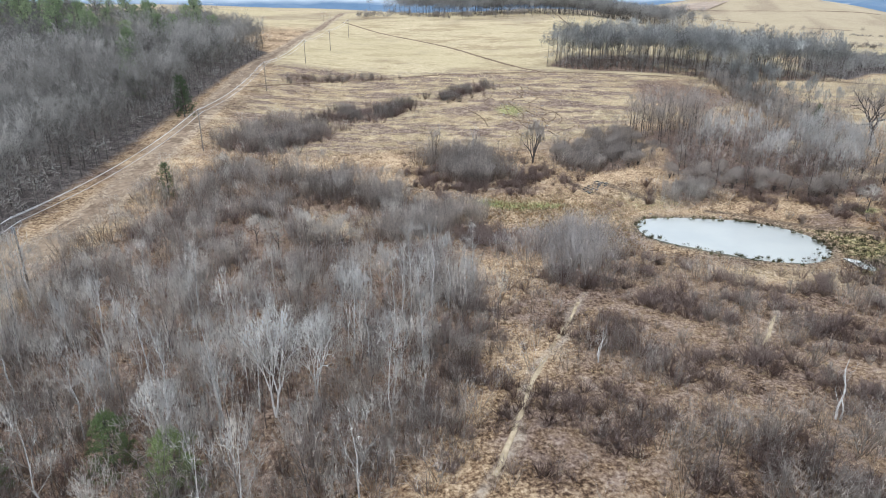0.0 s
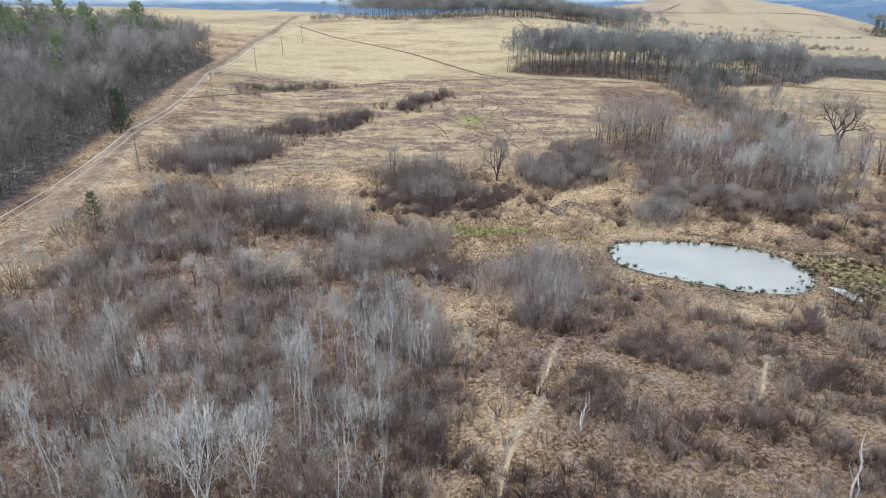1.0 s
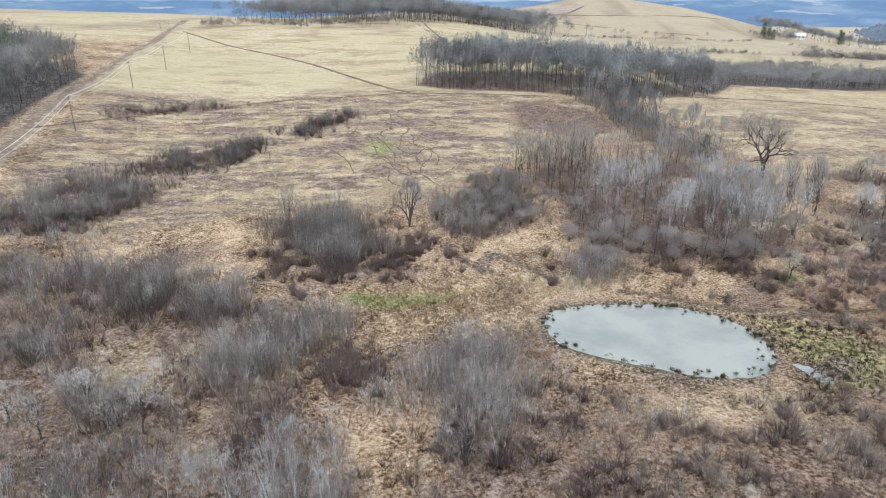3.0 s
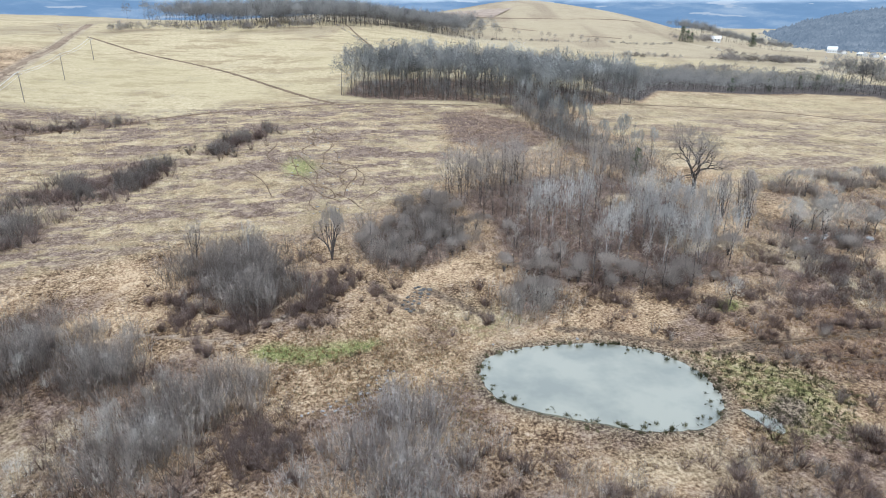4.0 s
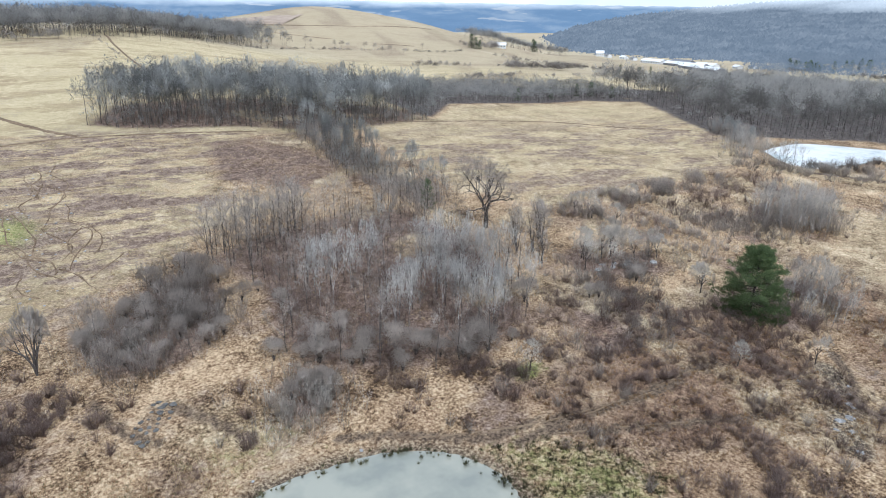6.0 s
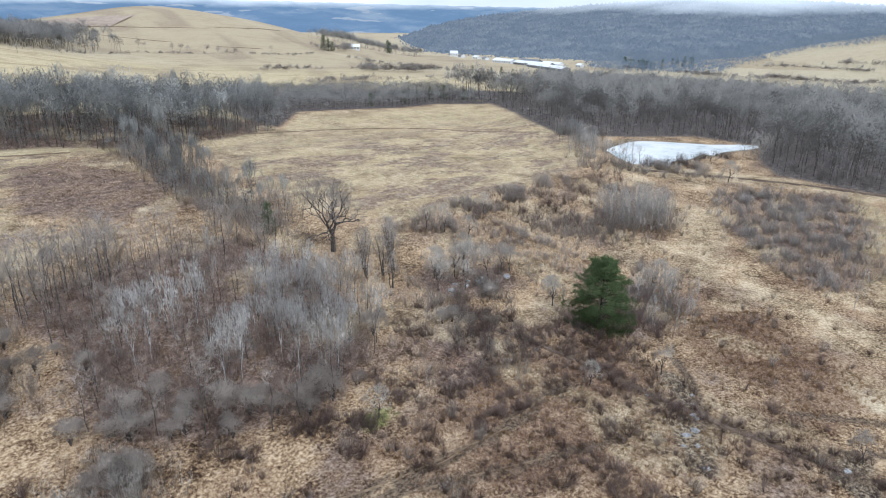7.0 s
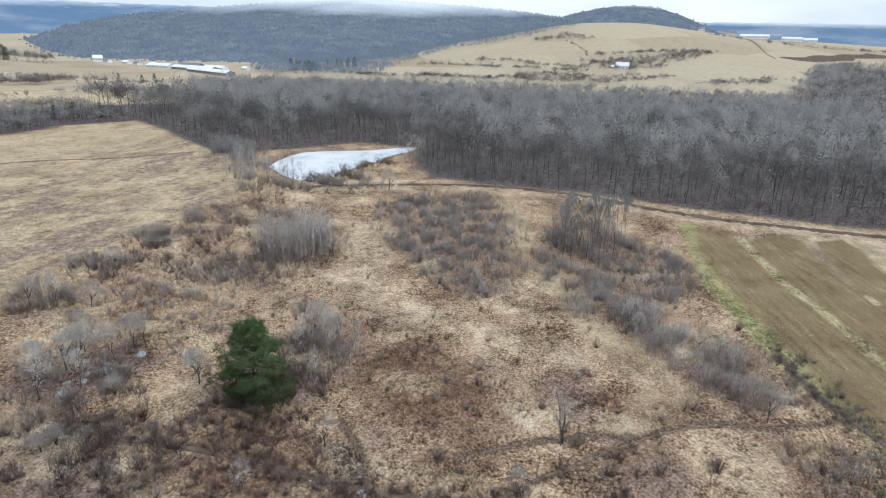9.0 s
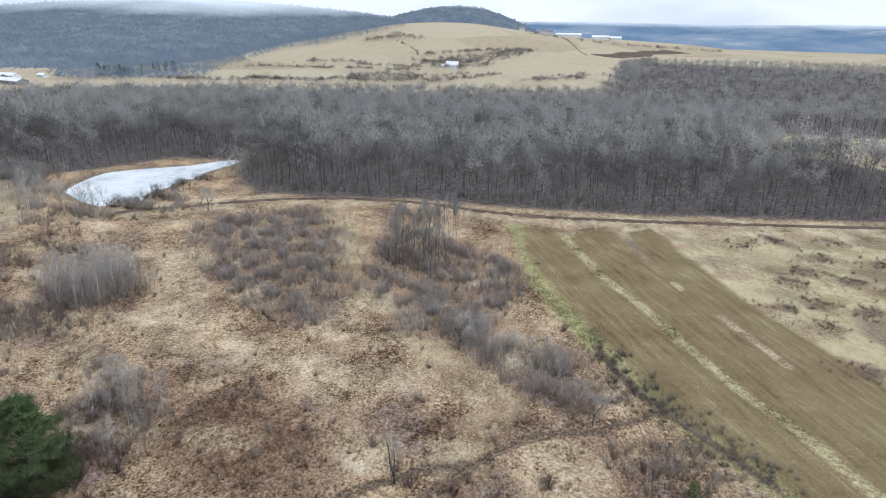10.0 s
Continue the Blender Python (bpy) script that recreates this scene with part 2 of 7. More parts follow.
def haze_glow_material(name, dark, mid, pale, glow, haze, cloud_low, cloud_high, patchy=0.012, farmed=False):
    """Far wooded land: mottled woods, with haze and low cloud on the tops painted in as glow."""
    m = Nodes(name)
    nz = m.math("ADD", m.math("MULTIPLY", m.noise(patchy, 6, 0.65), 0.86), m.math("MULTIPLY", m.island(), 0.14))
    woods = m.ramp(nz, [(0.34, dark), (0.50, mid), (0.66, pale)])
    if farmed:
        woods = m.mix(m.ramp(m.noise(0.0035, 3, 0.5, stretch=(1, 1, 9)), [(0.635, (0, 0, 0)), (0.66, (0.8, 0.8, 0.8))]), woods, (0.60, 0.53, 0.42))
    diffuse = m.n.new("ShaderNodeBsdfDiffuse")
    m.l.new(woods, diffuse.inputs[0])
    haze_em = m.n.new("ShaderNodeEmission")
    haze_col = m.mix(0.45, haze, m.mix(0.5, woods, haze))
    m.l.new(haze_col, haze_em.inputs[0])
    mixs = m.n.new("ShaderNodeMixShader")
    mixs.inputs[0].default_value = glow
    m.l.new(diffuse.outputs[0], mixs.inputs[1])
    m.l.new(haze_em.outputs[0], mixs.inputs[2])
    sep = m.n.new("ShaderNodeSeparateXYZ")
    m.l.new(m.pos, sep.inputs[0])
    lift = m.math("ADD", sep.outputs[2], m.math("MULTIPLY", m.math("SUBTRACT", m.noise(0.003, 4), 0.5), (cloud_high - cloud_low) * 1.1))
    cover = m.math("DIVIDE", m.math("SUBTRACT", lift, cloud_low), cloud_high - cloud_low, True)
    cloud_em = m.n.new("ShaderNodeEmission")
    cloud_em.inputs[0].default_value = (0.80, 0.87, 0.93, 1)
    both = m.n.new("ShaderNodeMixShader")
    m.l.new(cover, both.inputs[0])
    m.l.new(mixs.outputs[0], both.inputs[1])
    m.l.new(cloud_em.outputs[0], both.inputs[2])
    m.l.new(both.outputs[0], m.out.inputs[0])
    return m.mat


MEADOW = ground_material()
TWIG_GREY = twig_material("twig_grey", (0.142, 0.12, 0.104), (0.315, 0.275, 0.241), (0.505, 0.449, 0.398))
TWIG_PALE = twig_material("twig_pale", (0.24, 0.225, 0.21), (0.44, 0.42, 0.39), (0.70, 0.67, 0.63))
TWIG_WHITE = twig_material("twig_white", (0.34, 0.325, 0.30), (0.58, 0.56, 0.52), (0.80, 0.78, 0.74))
TWIG_RED = twig_material("twig_red", (0.085, 0.056, 0.048), (0.215, 0.158, 0.138), (0.37, 0.30, 0.265))
TWIG_WOOD = twig_material("twig_wood", (0.085, 0.0836, 0.0788), (0.25, 0.248, 0.234), (0.5, 0.497, 0.468))
TWIG_MAUVE = twig_material("twig_mauve", (0.175, 0.148, 0.134), (0.37, 0.332, 0.305), (0.56, 0.52, 0.485), drift=1.5)
TWIG_SOFT = twig_material("twig_soft", (0.21, 0.19, 0.167), (0.41, 0.375, 0.333), (0.63, 0.588, 0.527), drift=1.5)
TWIG_DUSK = twig_material("twig_dusk", (0.0946, 0.0799, 0.0703), (0.226, 0.198, 0.176), (0.378, 0.34, 0.301))
TWIG_FAR = twig_material("twig_far", (0.085, 0.08, 0.073), (0.205, 0.195, 0.18), (0.335, 0.32, 0.295), 0.72)
TWIG_EDGE = twig_material("twig_edge", (0.085, 0.079, 0.071), (0.225, 0.212, 0.192), (0.40, 0.38, 0.35), 0.7)
STRAW = twig_material("straw", (0.18, 0.125, 0.07), (0.44, 0.335, 0.20), (0.66, 0.55, 0.37), 0.2)
RUSSET = twig_material("russet_straw", (0.13, 0.075, 0.04), (0.27, 0.165, 0.085), (0.42, 0.29, 0.16), 0.2)
BARK_DARK = bark_material("bark_dark", (0.055, 0.046, 0.042), (0.17, 0.15, 0.135))
BARK_WOODS = bark_material("bark_woods", (0.075, 0.066, 0.06), (0.24, 0.22, 0.20), 0.35)
BARK_PALE = bark_material("bark_pale", (0.28, 0.265, 0.25), (0.68, 0.66, 0.63))
BARK_ASPEN = bark_material("bark_aspen", (0.05, 0.043, 0.04), (0.40, 0.38, 0.36), 1.1)
BARK_WHITE = bark_material("bark_white", (0.55, 0.52, 0.49), (0.88, 0.86, 0.83))
NEEDLES = twig_material("needles", (0.03, 0.046, 0.026), (0.075, 0.105, 0.055), (0.15, 0.185, 0.10), drift=0.0)
NEEDLES_DULL = twig_material("needles_dull", (0.08, 0.105, 0.06), (0.17, 0.215, 0.12), (0.31, 0.35, 0.205), drift=0.0)
NEEDLES_SOFT = twig_material("needles_soft", (0.04, 0.06, 0.032), (0.12, 0.16, 0.07), (0.29, 0.335, 0.15), drift=0.0)
SEDGE = twig_material("sedge", (0.03, 0.028, 0.02), (0.085, 0.085, 0.045), (0.22, 0.20, 0.11), 0.5)
WATER, ICE = water_material(), ice_material()
TRACK = plain_material("track_earth", (0.17, 0.12, 0.082), (0.40, 0.305, 0.215), 0.9, 0.95, specular=0.05)
TRODDEN = plain_material("trodden_straw", (0.30, 0.225, 0.14), (0.62, 0.51, 0.345), 0.9, 0.95, specular=0.05)
MUD = plain_material("track_mud", (0.07, 0.048, 0.036), (0.21, 0.155, 0.115), 0.9, 0.95, specular=0.05)
RUT = plain_material("rut_earth", (0.11, 0.075, 0.05), (0.30, 0.22, 0.145), 0.9, 0.95, specular=0.05)
DARK_STONE = plain_material("dark_stone", (0.06, 0.055, 0.05), (0.20, 0.19, 0.175), 2.5, 0.9)
ROCK = plain_material("fieldstone", (0.18, 0.175, 0.17), (0.46, 0.455, 0.445), 2.5, 0.85)
POLE_WOOD = plain_material("pole_wood", (0.12, 0.10, 0.085), (0.30, 0.265, 0.23), 3.0, 0.9, stretch=(1, 1, 0.1))
GLAZE = plain_material("insulator_glaze", (0.5, 0.5, 0.5), (0.7, 0.7, 0.7), 4.0, 0.3)
WIRE = plain_material("wire_metal", (0.78, 0.78, 0.78), (0.88, 0.88, 0.87), 4.0, 0.5)
PAINT_WHITE = plain_material("white_siding", (0.70, 0.71, 0.71), (0.84, 0.84, 0.83), 0.6, 0.7)
ROOF_WHITE = plain_material("white_metal_roof", (0.74, 0.76, 0.78), (0.88, 0.89, 0.90), 0.2, 0.5)
ROOF_GREY = plain_material("grey_roof", (0.16, 0.165, 0.175), (0.30, 0.305, 0.315), 0.3, 0.7)
MOWN = plain_material("mown_grass", (0.42, 0.40, 0.24), (0.58, 0.54, 0.36), 0.2, 0.95)
FALLOW = plain_material("fallow_earth", (0.30, 0.225, 0.17), (0.46, 0.365, 0.285), 0.12, 0.95)
DARK_OPENING = plain_material("dark_opening", (0.03, 0.033, 0.037), (0.07, 0.073, 0.08), 0.8, 0.4)
# The blue haze of distance is set into these materials and glows by itself.
WOODS_HAZED = haze_glow_material("woods_hazed", (0.045, 0.052, 0.06), (0.105, 0.113, 0.12), (0.21, 0.212, 0.21), 0.56, (0.25, 0.32, 0.405), 76, 130, 0.016)
EAST_RIDGE_HAZED = haze_glow_material("east_ridge_hazed", (0.06, 0.085, 0.12), (0.11, 0.145, 0.19), (0.36, 0.36, 0.34), 0.72, (0.21, 0.335, 0.50), 70, 104, 0.0022, True)
DOME_HAZED = haze_glow_material("dome_hazed", (0.045, 0.052, 0.06), (0.105, 0.113, 0.12), (0.21, 0.212, 0.21), 0.56, (0.23, 0.30, 0.385), 136, 176, 0.016)
RIDGE_HAZED = haze_glow_material("ridge_hazed", (0.06, 0.085, 0.12), (0.11, 0.145, 0.19), (0.36, 0.36, 0.34), 0.72, (0.21, 0.345, 0.53), 105, 160, 0.0022, True)


# ---- shapes ----
def inside(poly, x, y):
    """Whether points lie in a polygon."""
    x, y = np.asarray(x, float), np.asarray(y, float)
    hit_ = np.zeros(x.shape, bool)
    for (x0, y0), (x1, y1) in zip(poly, poly[1:] + poly[:1]):
        if y0 != y1:
            hit_ ^= ((y0 > y) != (y1 > y)) & (x < (x1 - x0) * (y - y0) / (y1 - y0) + x0)
    return hit_


def reach(line, x, y, closed=False):
    """Distance of points from a line of points."""
    d = np.full(np.shape(x), 1e9)
    for (x0, y0), (x1, y1) in zip(line, (line[1:] + line[:1]) if closed else line[1:]):
        dx, dy = x1 - x0, y1 - y0
        u = np.clip(((x - x0) * dx + (y - y0) * dy) / (dx * dx + dy * dy + 1e-9), 0, 1)
        d = np.minimum(d, np.hypot(x - x0 - u * dx, y - y0 - u * dy))
    return d


def within(poly, x, y, soft):
    """1 inside a polygon, falling to 0 over soft metres about its edge."""
    d = reach(poly, x, y, True)
    return np.clip(0.5 + np.where(inside(poly, x, y), d, -d) / soft, 0, 1)


def along(line, x, y, half, soft):
    """1 on a line of that half width, falling to 0 over soft metres."""
    return np.clip(1 - (reach(line, x, y) - half) / soft, 0, 1)


def clumps(x, y, size, seed):
    """Uneven cover between 0 and 1, in clumps of about that size."""
    if not size:
        return np.ones(np.shape(x))
    rng_ = np.random.default_rng(seed)
    total = np.zeros(np.shape(x))
    for k in range(9):
        a_, ph = rng_.uniform(0, math.tau), rng_.uniform(0, math.tau)
        f_ = math.tau / (size * rng_.uniform(0.8, 2.6))
        total = total + np.sin((x * math.cos(a_) + y * math.sin(a_)) * f_ + ph)
    return np.clip(0.5 + total / 6.5, 0, 1)


def scatter(poly, count, rng, gap=0.0, avoid=(), clump=0.0, soft=0.0, seed=1):
    """Random spots in a polygon, at least gap apart; clump: gather them in clumps of that size; soft: blur the edge."""
    xs, ys = [p[0] for p in poly], [p[1] for p in poly]
    spots, grid, tries = [], {}, 0
    while len(spots) < count and tries < count * 60:
        n = count * 2
        px_, py_ = rng.uniform(min(xs) - soft, max(xs) + soft, n), rng.uniform(min(ys) - soft, max(ys) + soft, n)
        ok = inside(poly, px_ + rng.normal(size=n) * soft * 0.5, py_ + rng.normal(size=n) * soft * 0.5)
        if clump:
            ok &= rng.random(n) < sstep(0.36, 0.62, clumps(px_, py_, clump, seed))
        for a in avoid:
            ok &= ~inside(a, px_, py_)
        tries += n
        for x, y in zip(px_[ok], py_[ok]):
            if gap:
                key = (int(x // gap), int(y // gap))
                if any((x - u) ** 2 + (y - v) ** 2 < gap * gap for i in (-1, 0, 1) for j in (-1, 0, 1) for u, v in grid.get((key[0] + i, key[1] + j), ())):
                    continue
                grid.setdefault(key, []).append((x, y))
            spots.append((x, y))
            if len(spots) >= count:
                break
    return np.array(spots).reshape(-1, 2)


def mesh_of(name, verts, faces, mat, smooth=False):
    me = bpy.data.meshes.new(name)
    me.from_pydata(np.asarray(verts).tolist(), [], np.asarray(faces).tolist() if isinstance(faces, np.ndarray) else faces)
    me.materials.append(mat)
    if smooth:
        me.polygons.foreach_set("use_smooth", [True] * len(me.polygons))
    return me


def outward(tri):
    """For each triangle of one plant, the way out of the plant's rounded mass."""
    tri = np.asarray(tri, float).reshape(-1, 3, 3)
    mid_ = tri.mean(1)
    low, high = np.percentile(mid_, 4, axis=0), np.percentile(mid_, 96, axis=0)
    heart = (low + high) / 2
    heart[2] = low[2] + 0.30 * (high[2] - low[2])
    d = (mid_ - heart) / (high - low + 0.05) + np.array([0, 0, 0.1])
    d += np.random.default_rng(len(tri)).normal(size=d.shape) * 0.09
    return d / (np.linalg.norm(d, axis=1, keepdims=True) + 1e-6)


def triangle_mesh(name, tri, mat, tone=None, out_=None):
    """A mesh of loose triangles, from an array (n, 3, 3); tone: how pale each triangle's plant is, 0 to 1; out_: the way out of its plant's mass."""
    tri = np.asarray(tri, np.float32)
    me = bpy.data.meshes.new(name)
    n = len(tri)
    me.vertices.add(n * 3)
    me.vertices.foreach_set("co", tri.reshape(-1))
    me.loops.add(n * 3)
    me.loops.foreach_set("vertex_index", np.arange(n * 3, dtype=np.int32))
    me.polygons.add(n)
    me.polygons.foreach_set("loop_start", np.arange(0, n * 3, 3, dtype=np.int32))
    me.materials.append(mat)
    me.update(calc_edges=True)
    if tone is not None:
        me.attributes.new("tone", "FLOAT", "FACE").data.foreach_set("value", np.asarray(tone, np.float32))
    out_ = outward(tri) if out_ is None else out_
    me.attributes.new("outward", "FLOAT_VECTOR", "FACE").data.foreach_set("vector", np.asarray(out_, np.float32).reshape(-1))
    return me


def blades(p, q, width, rng):
    """Slim tapering triangles from p to q."""
    p, q = np.asarray(p, float), np.asarray(q, float)
    d = q - p
    side = np.cross(d, rng.normal(size=d.shape))
    side /= np.linalg.norm(side, axis=1, keepdims=True) + 1e-9
    w = np.broadcast_to(np.asarray(width, float).reshape(-1, 1), (len(p), 1)) / 2
    return np.stack([p - side * w, p + side * w, q], 1)


def tube(points, radii, sides=4):
    """Triangles of a tapering round stem along points."""
    pts, ring = [Vector(p) for p in points], []
    for i, p in enumerate(pts):
        axis = (pts[min(i + 1, len(pts) - 1)] - pts[max(i - 1, 0)]).normalized()
        u = axis.orthogonal().normalized()
        v = axis.cross(u)
        ring.append([np.array(p + (u * math.cos(k * math.tau / sides) + v * math.sin(k * math.tau / sides)) * radii[i]) for k in range(sides)])
    tri = []
    for a, b in zip(ring, ring[1:]):
        for k in range(sides):
            j = (k + 1) % sides
            tri += [(a[k], a[j], b[j]), (a[k], b[j], b[k])]
    return tri


def part(name, me, parent, label=""):
    """One mesh object under a thing or a part."""
    ob = new(name, me)
    ob.parent = parent
    return tagged(ob, label)


def stand(ob, x, y, sink=0.05, turn=0.0, size=1.0):
    """The pose of a thing that stands on the land."""
    return pose(x, y, float(ground_height(x, y)) - sink, 0, 0, turn) @ Matrix.Diagonal((size, size, size, 1))


# ---- plants ----
def unit(v):
    return v / (np.linalg.norm(v) + 1e-9)


def bare_tree(rng, height, girth, limbs, first, width, rise, subs, twigs, twig_len, twig_w, stems=1, crook=0.03, sides=5, light=False):
    """Triangles of stem and limbs, and of twigs. The limbs climb into a rounded crown that begins at first of the height
    and is width of it in half breadth; each carries subs side shoots, each of those twigs twigs."""
    wood, p, q, w = [], [], [], []
    for s in range(stems):
        az0 = rng.uniform(0, math.tau)
        lean = rng.normal(size=2) * 0.03 if stems == 1 else np.array([math.cos(az0), math.sin(az0)]) * rng.uniform(0.06, 0.22)
        h = height * (1 if stems == 1 else rng.uniform(0.75, 1.0))
        r = girth * (1 if stems == 1 else rng.uniform(0.6, 0.9))
        base = np.array([*(rng.normal(size=2) * (0 if stems == 1 else 0.3)), 0.0])
        n = 2 if light else 5
        reach_ = 0.74 if light else 0.93
        spine = [base + np.array([lean[0] * h * (i / n) ** 1.2 + (rng.normal() * crook * h * 0.35 if 0 < i else 0), lean[1] * h * (i / n) ** 1.2 + (rng.normal() * crook * h * 0.35 if 0 < i else 0), reach_ * h * i / n]) for i in range(n + 1)]
        wood += tube(spine, [r * (1 - 0.92 * (i / n)) for i in range(n + 1)], 3 if light else sides)
        a_, bz = width * h, (1 - first) * h * 0.5
        mid_ = spine[n // 2 + (0 if light else 1)] * np.array([1, 1, 0]) + np.array([0, 0, first * h + bz])

        heart = mid_ - np.array([0, 0, bz * 0.65])

        def rim(az, phi, k=1.0):
            """A point on the rim of the crown."""
            return mid_ + np.array([a_ * math.cos(phi) * math.cos(az), a_ * math.cos(phi) * math.sin(az), bz * math.sin(phi)]) * k

        for b in range(limbs):
            v = (b + rng.uniform(0, 0.95)) / limbs
            az, phi = b * 2.4 + rng.uniform(-0.7, 0.7), -0.5 + 1.85 * v ** 0.9
            goal = rim(az, phi, rng.uniform(0.82, 1.08))
            hor = a_ * math.cos(phi)
            zr = min(max(goal[2] - rise * hor - 0.10 * h, first * 0.72 * h), goal[2] - 0.04 * h, 0.95 * reach_ * h)
            f = zr / (reach_ * h)
            k = min(int(f * n), n - 1)
            root = spine[k] + (spine[k + 1] - spine[k]) * (f * n - k)
            out_ = np.array([math.cos(az), math.sin(az), 0.0])
            elbow = root + (goal - root) * 0.5 + out_ * hor * 0.10 - np.array([0, 0, 0.07 * hor]) + rng.normal(size=3) * 0.03 * h * (0.5 if light else 1)
            tip = root + (goal - root) * 0.92
            lr = max(r * 0.34 * (1.08 - f), 0.016)
            if light:
                p.append(root), q.append(tip), w.append(lr * 2.2)
            else:
                wood += tube([root, elbow, tip], [lr, lr * 0.6, 0.01], 3)
            for s_ in range(subs):
                u = rng.uniform(0.25, 1.0)
                start = root + (elbow - root) * (u / 0.5) if u < 0.5 else elbow + (tip - elbow) * (u * 2 - 1)
                ds = unit(unit(tip - elbow) * 0.8 + unit(start - heart) * 0.75 + rng.normal(size=3) * 0.6)
                end = start + ds * (a_ * rng.uniform(0.28, 0.6) + 0.4 * twig_len)
                p.append(start), q.append(end), w.append(twig_w * 1.45)
                for t_ in range(twigs):
                    at_ = start + (end - start) * rng.uniform(0.35, 1.0)
                    dt = unit(ds + rng.normal(size=3) * (0.9 if light else 0.8) + np.array([0, 0, 0.1]))
                    p.append(at_), q.append(at_ + dt * twig_len * rng.uniform(0.6, 1.3)), w.append(twig_w * rng.uniform(0.7, 1.2))
    return np.array(wood), blades(p, q, w, rng)


def forking(rng, height, girth, trunk, width, depth, twig_w, spread=0.6, stems=1, leader=3, fuzz=3, sides=6):
    """A tree whose trunk parts into limbs and these fork again and again into twigs; scaled to its height and half breadth."""
    wood, p, q, w = [], [], [], []

    def grow(at_, d, length, r, k):
        bend = unit(d + rng.normal(size=3) * 0.16)
        mid_, end = at_ + d * length * 0.5, at_ + d * length * 0.5 + bend * length * 0.5
        if r > 0.042:
            wood.extend(tube([at_, mid_, end], [r, r * 0.86, r * 0.72], sides if k > depth - 2 else 3))
        else:
            p.append(at_), q.append(end), w.append(max(r * 2.2, twig_w * 1.3))
        if k <= 2:
            for _ in range(fuzz):
                s0 = at_ + (end - at_) * rng.uniform(0.2, 1.0)
                p.append(s0), q.append(s0 + unit(bend + rng.normal(size=3) * 0.8) * length * rng.uniform(0.5, 0.9)), w.append(twig_w * rng.uniform(0.7, 1.1))
        if k == 0:
            return
        kids = leader if k == depth else (3 if rng.random() < 0.35 else 2)
        a0 = rng.uniform(0, math.tau)
        u = unit(np.cross(bend, rng.normal(size=3)))
        v = np.cross(bend, u)
        for i in range(kids):
            a = a0 + i * math.tau / kids + rng.uniform(-0.4, 0.4)
            tilt = spread * rng.uniform(0.55, 1.3)
            nd = unit(bend * math.cos(tilt) + (u * math.cos(a) + v * math.sin(a)) * math.sin(tilt) + np.array([0, 0, 0.10]))
            grow(end, nd, length * rng.uniform(0.66, 0.9), r * (0.78 if kids == 2 else 0.64) * rng.uniform(0.8, 1.0), k - 1)

    for s in range(stems):
        a = rng.uniform(0, math.tau)
        lean = 0.05 if stems == 1 else rng.uniform(0.15, 0.38)
        grow(np.zeros(3), unit(np.array([math.cos(a) * lean, math.sin(a) * lean, 1.0])), trunk * height, girth, depth)
    tri_w, p, q = np.array(wood), np.array(p), np.array(q)
    top, wide_ = np.percentile(q[:, 2], 99.5), np.percentile(np.hypot(q[:, 0], q[:, 1]), 97)
    k3 = np.array([width / wide_, width / wide_, height / top])
    thick = np.array(w)
    return tri_w * np.array([1, 1, 1]) * k3, blades(p * k3, q * k3, thick, rng)


def shrub(rng, height, stems, twigs, splay, width):
    """A many-stemmed bush of slim triangles, fanning out towards its top."""
    p, q, w = [], [], []
    for s in range(stems):
        az, lean = rng.uniform(0, math.tau), rng.uniform(0, 1) ** 0.7 * splay
        base = np.array([math.cos(az), math.sin(az), 0.0]) * height * 0.10 * rng.uniform(0, 1.5)
        h = height * rng.uniform(0.8, 1.05) * math.sqrt(max(0.2, 1 - 0.55 * (lean / splay) ** 2))
        tip = base + np.array([math.cos(az) * lean * height, math.sin(az) * lean * height, h])
        p.append(base), q.append(tip), w.append(width * 1.7)
        d = unit(tip - base)
        for j in range(twigs):
            start = base + (tip - base) * rng.uniform(0.42, 1.0)
            dd = unit(d * 0.8 + rng.normal(size=3) * 0.6)
            p.append(start), q.append(start + dd * height * rng.uniform(0.12, 0.27)), w.append(width * rng.uniform(0.6, 1.0))
    return blades(p, q, w, rng)


def puff_tree(rng, height, first, width, clumps_, size, girth=0.16):
    """A tree for the far distance: a stem, and a rounded crown of many small clumps of twigs."""
    wood = tube([(0, 0, 0), (*(rng.normal(size=2) * 0.03 * height), height * 0.4), (*(rng.normal(size=2) * 0.04 * height), height * 0.72)], [girth, girth * 0.8, girth * 0.4], 3) if girth else []
    n = clumps_
    d = rng.normal(size=(n, 3))
    d /= np.linalg.norm(d, axis=1, keepdims=True)
    d[:, 2] = np.where(d[:, 2] < -0.3, -d[:, 2] * 0.6, d[:, 2])
    k = rng.random((n, 1)) ** 0.4
    half = (1 - first) * height / 2
    at_ = d * k * np.array([width * height, width * height, half]) + np.array([0, 0, first * height + half])
    ax = rng.normal(size=(n, 2, 3))
    ax[:, 0] += d * 0.5 + np.array([0, 0, 0.6])
    ax /= np.linalg.norm(ax, axis=2, keepdims=True)
    s = size * rng.uniform(0.6, 1.3, (n, 1))
    return np.array(wood).reshape(-1, 3, 3), np.stack([at_ - ax[:, 1] * s * 0.2, at_ + ax[:, 1] * s * 0.2, at_ + ax[:, 0] * s * 1.7], 1)


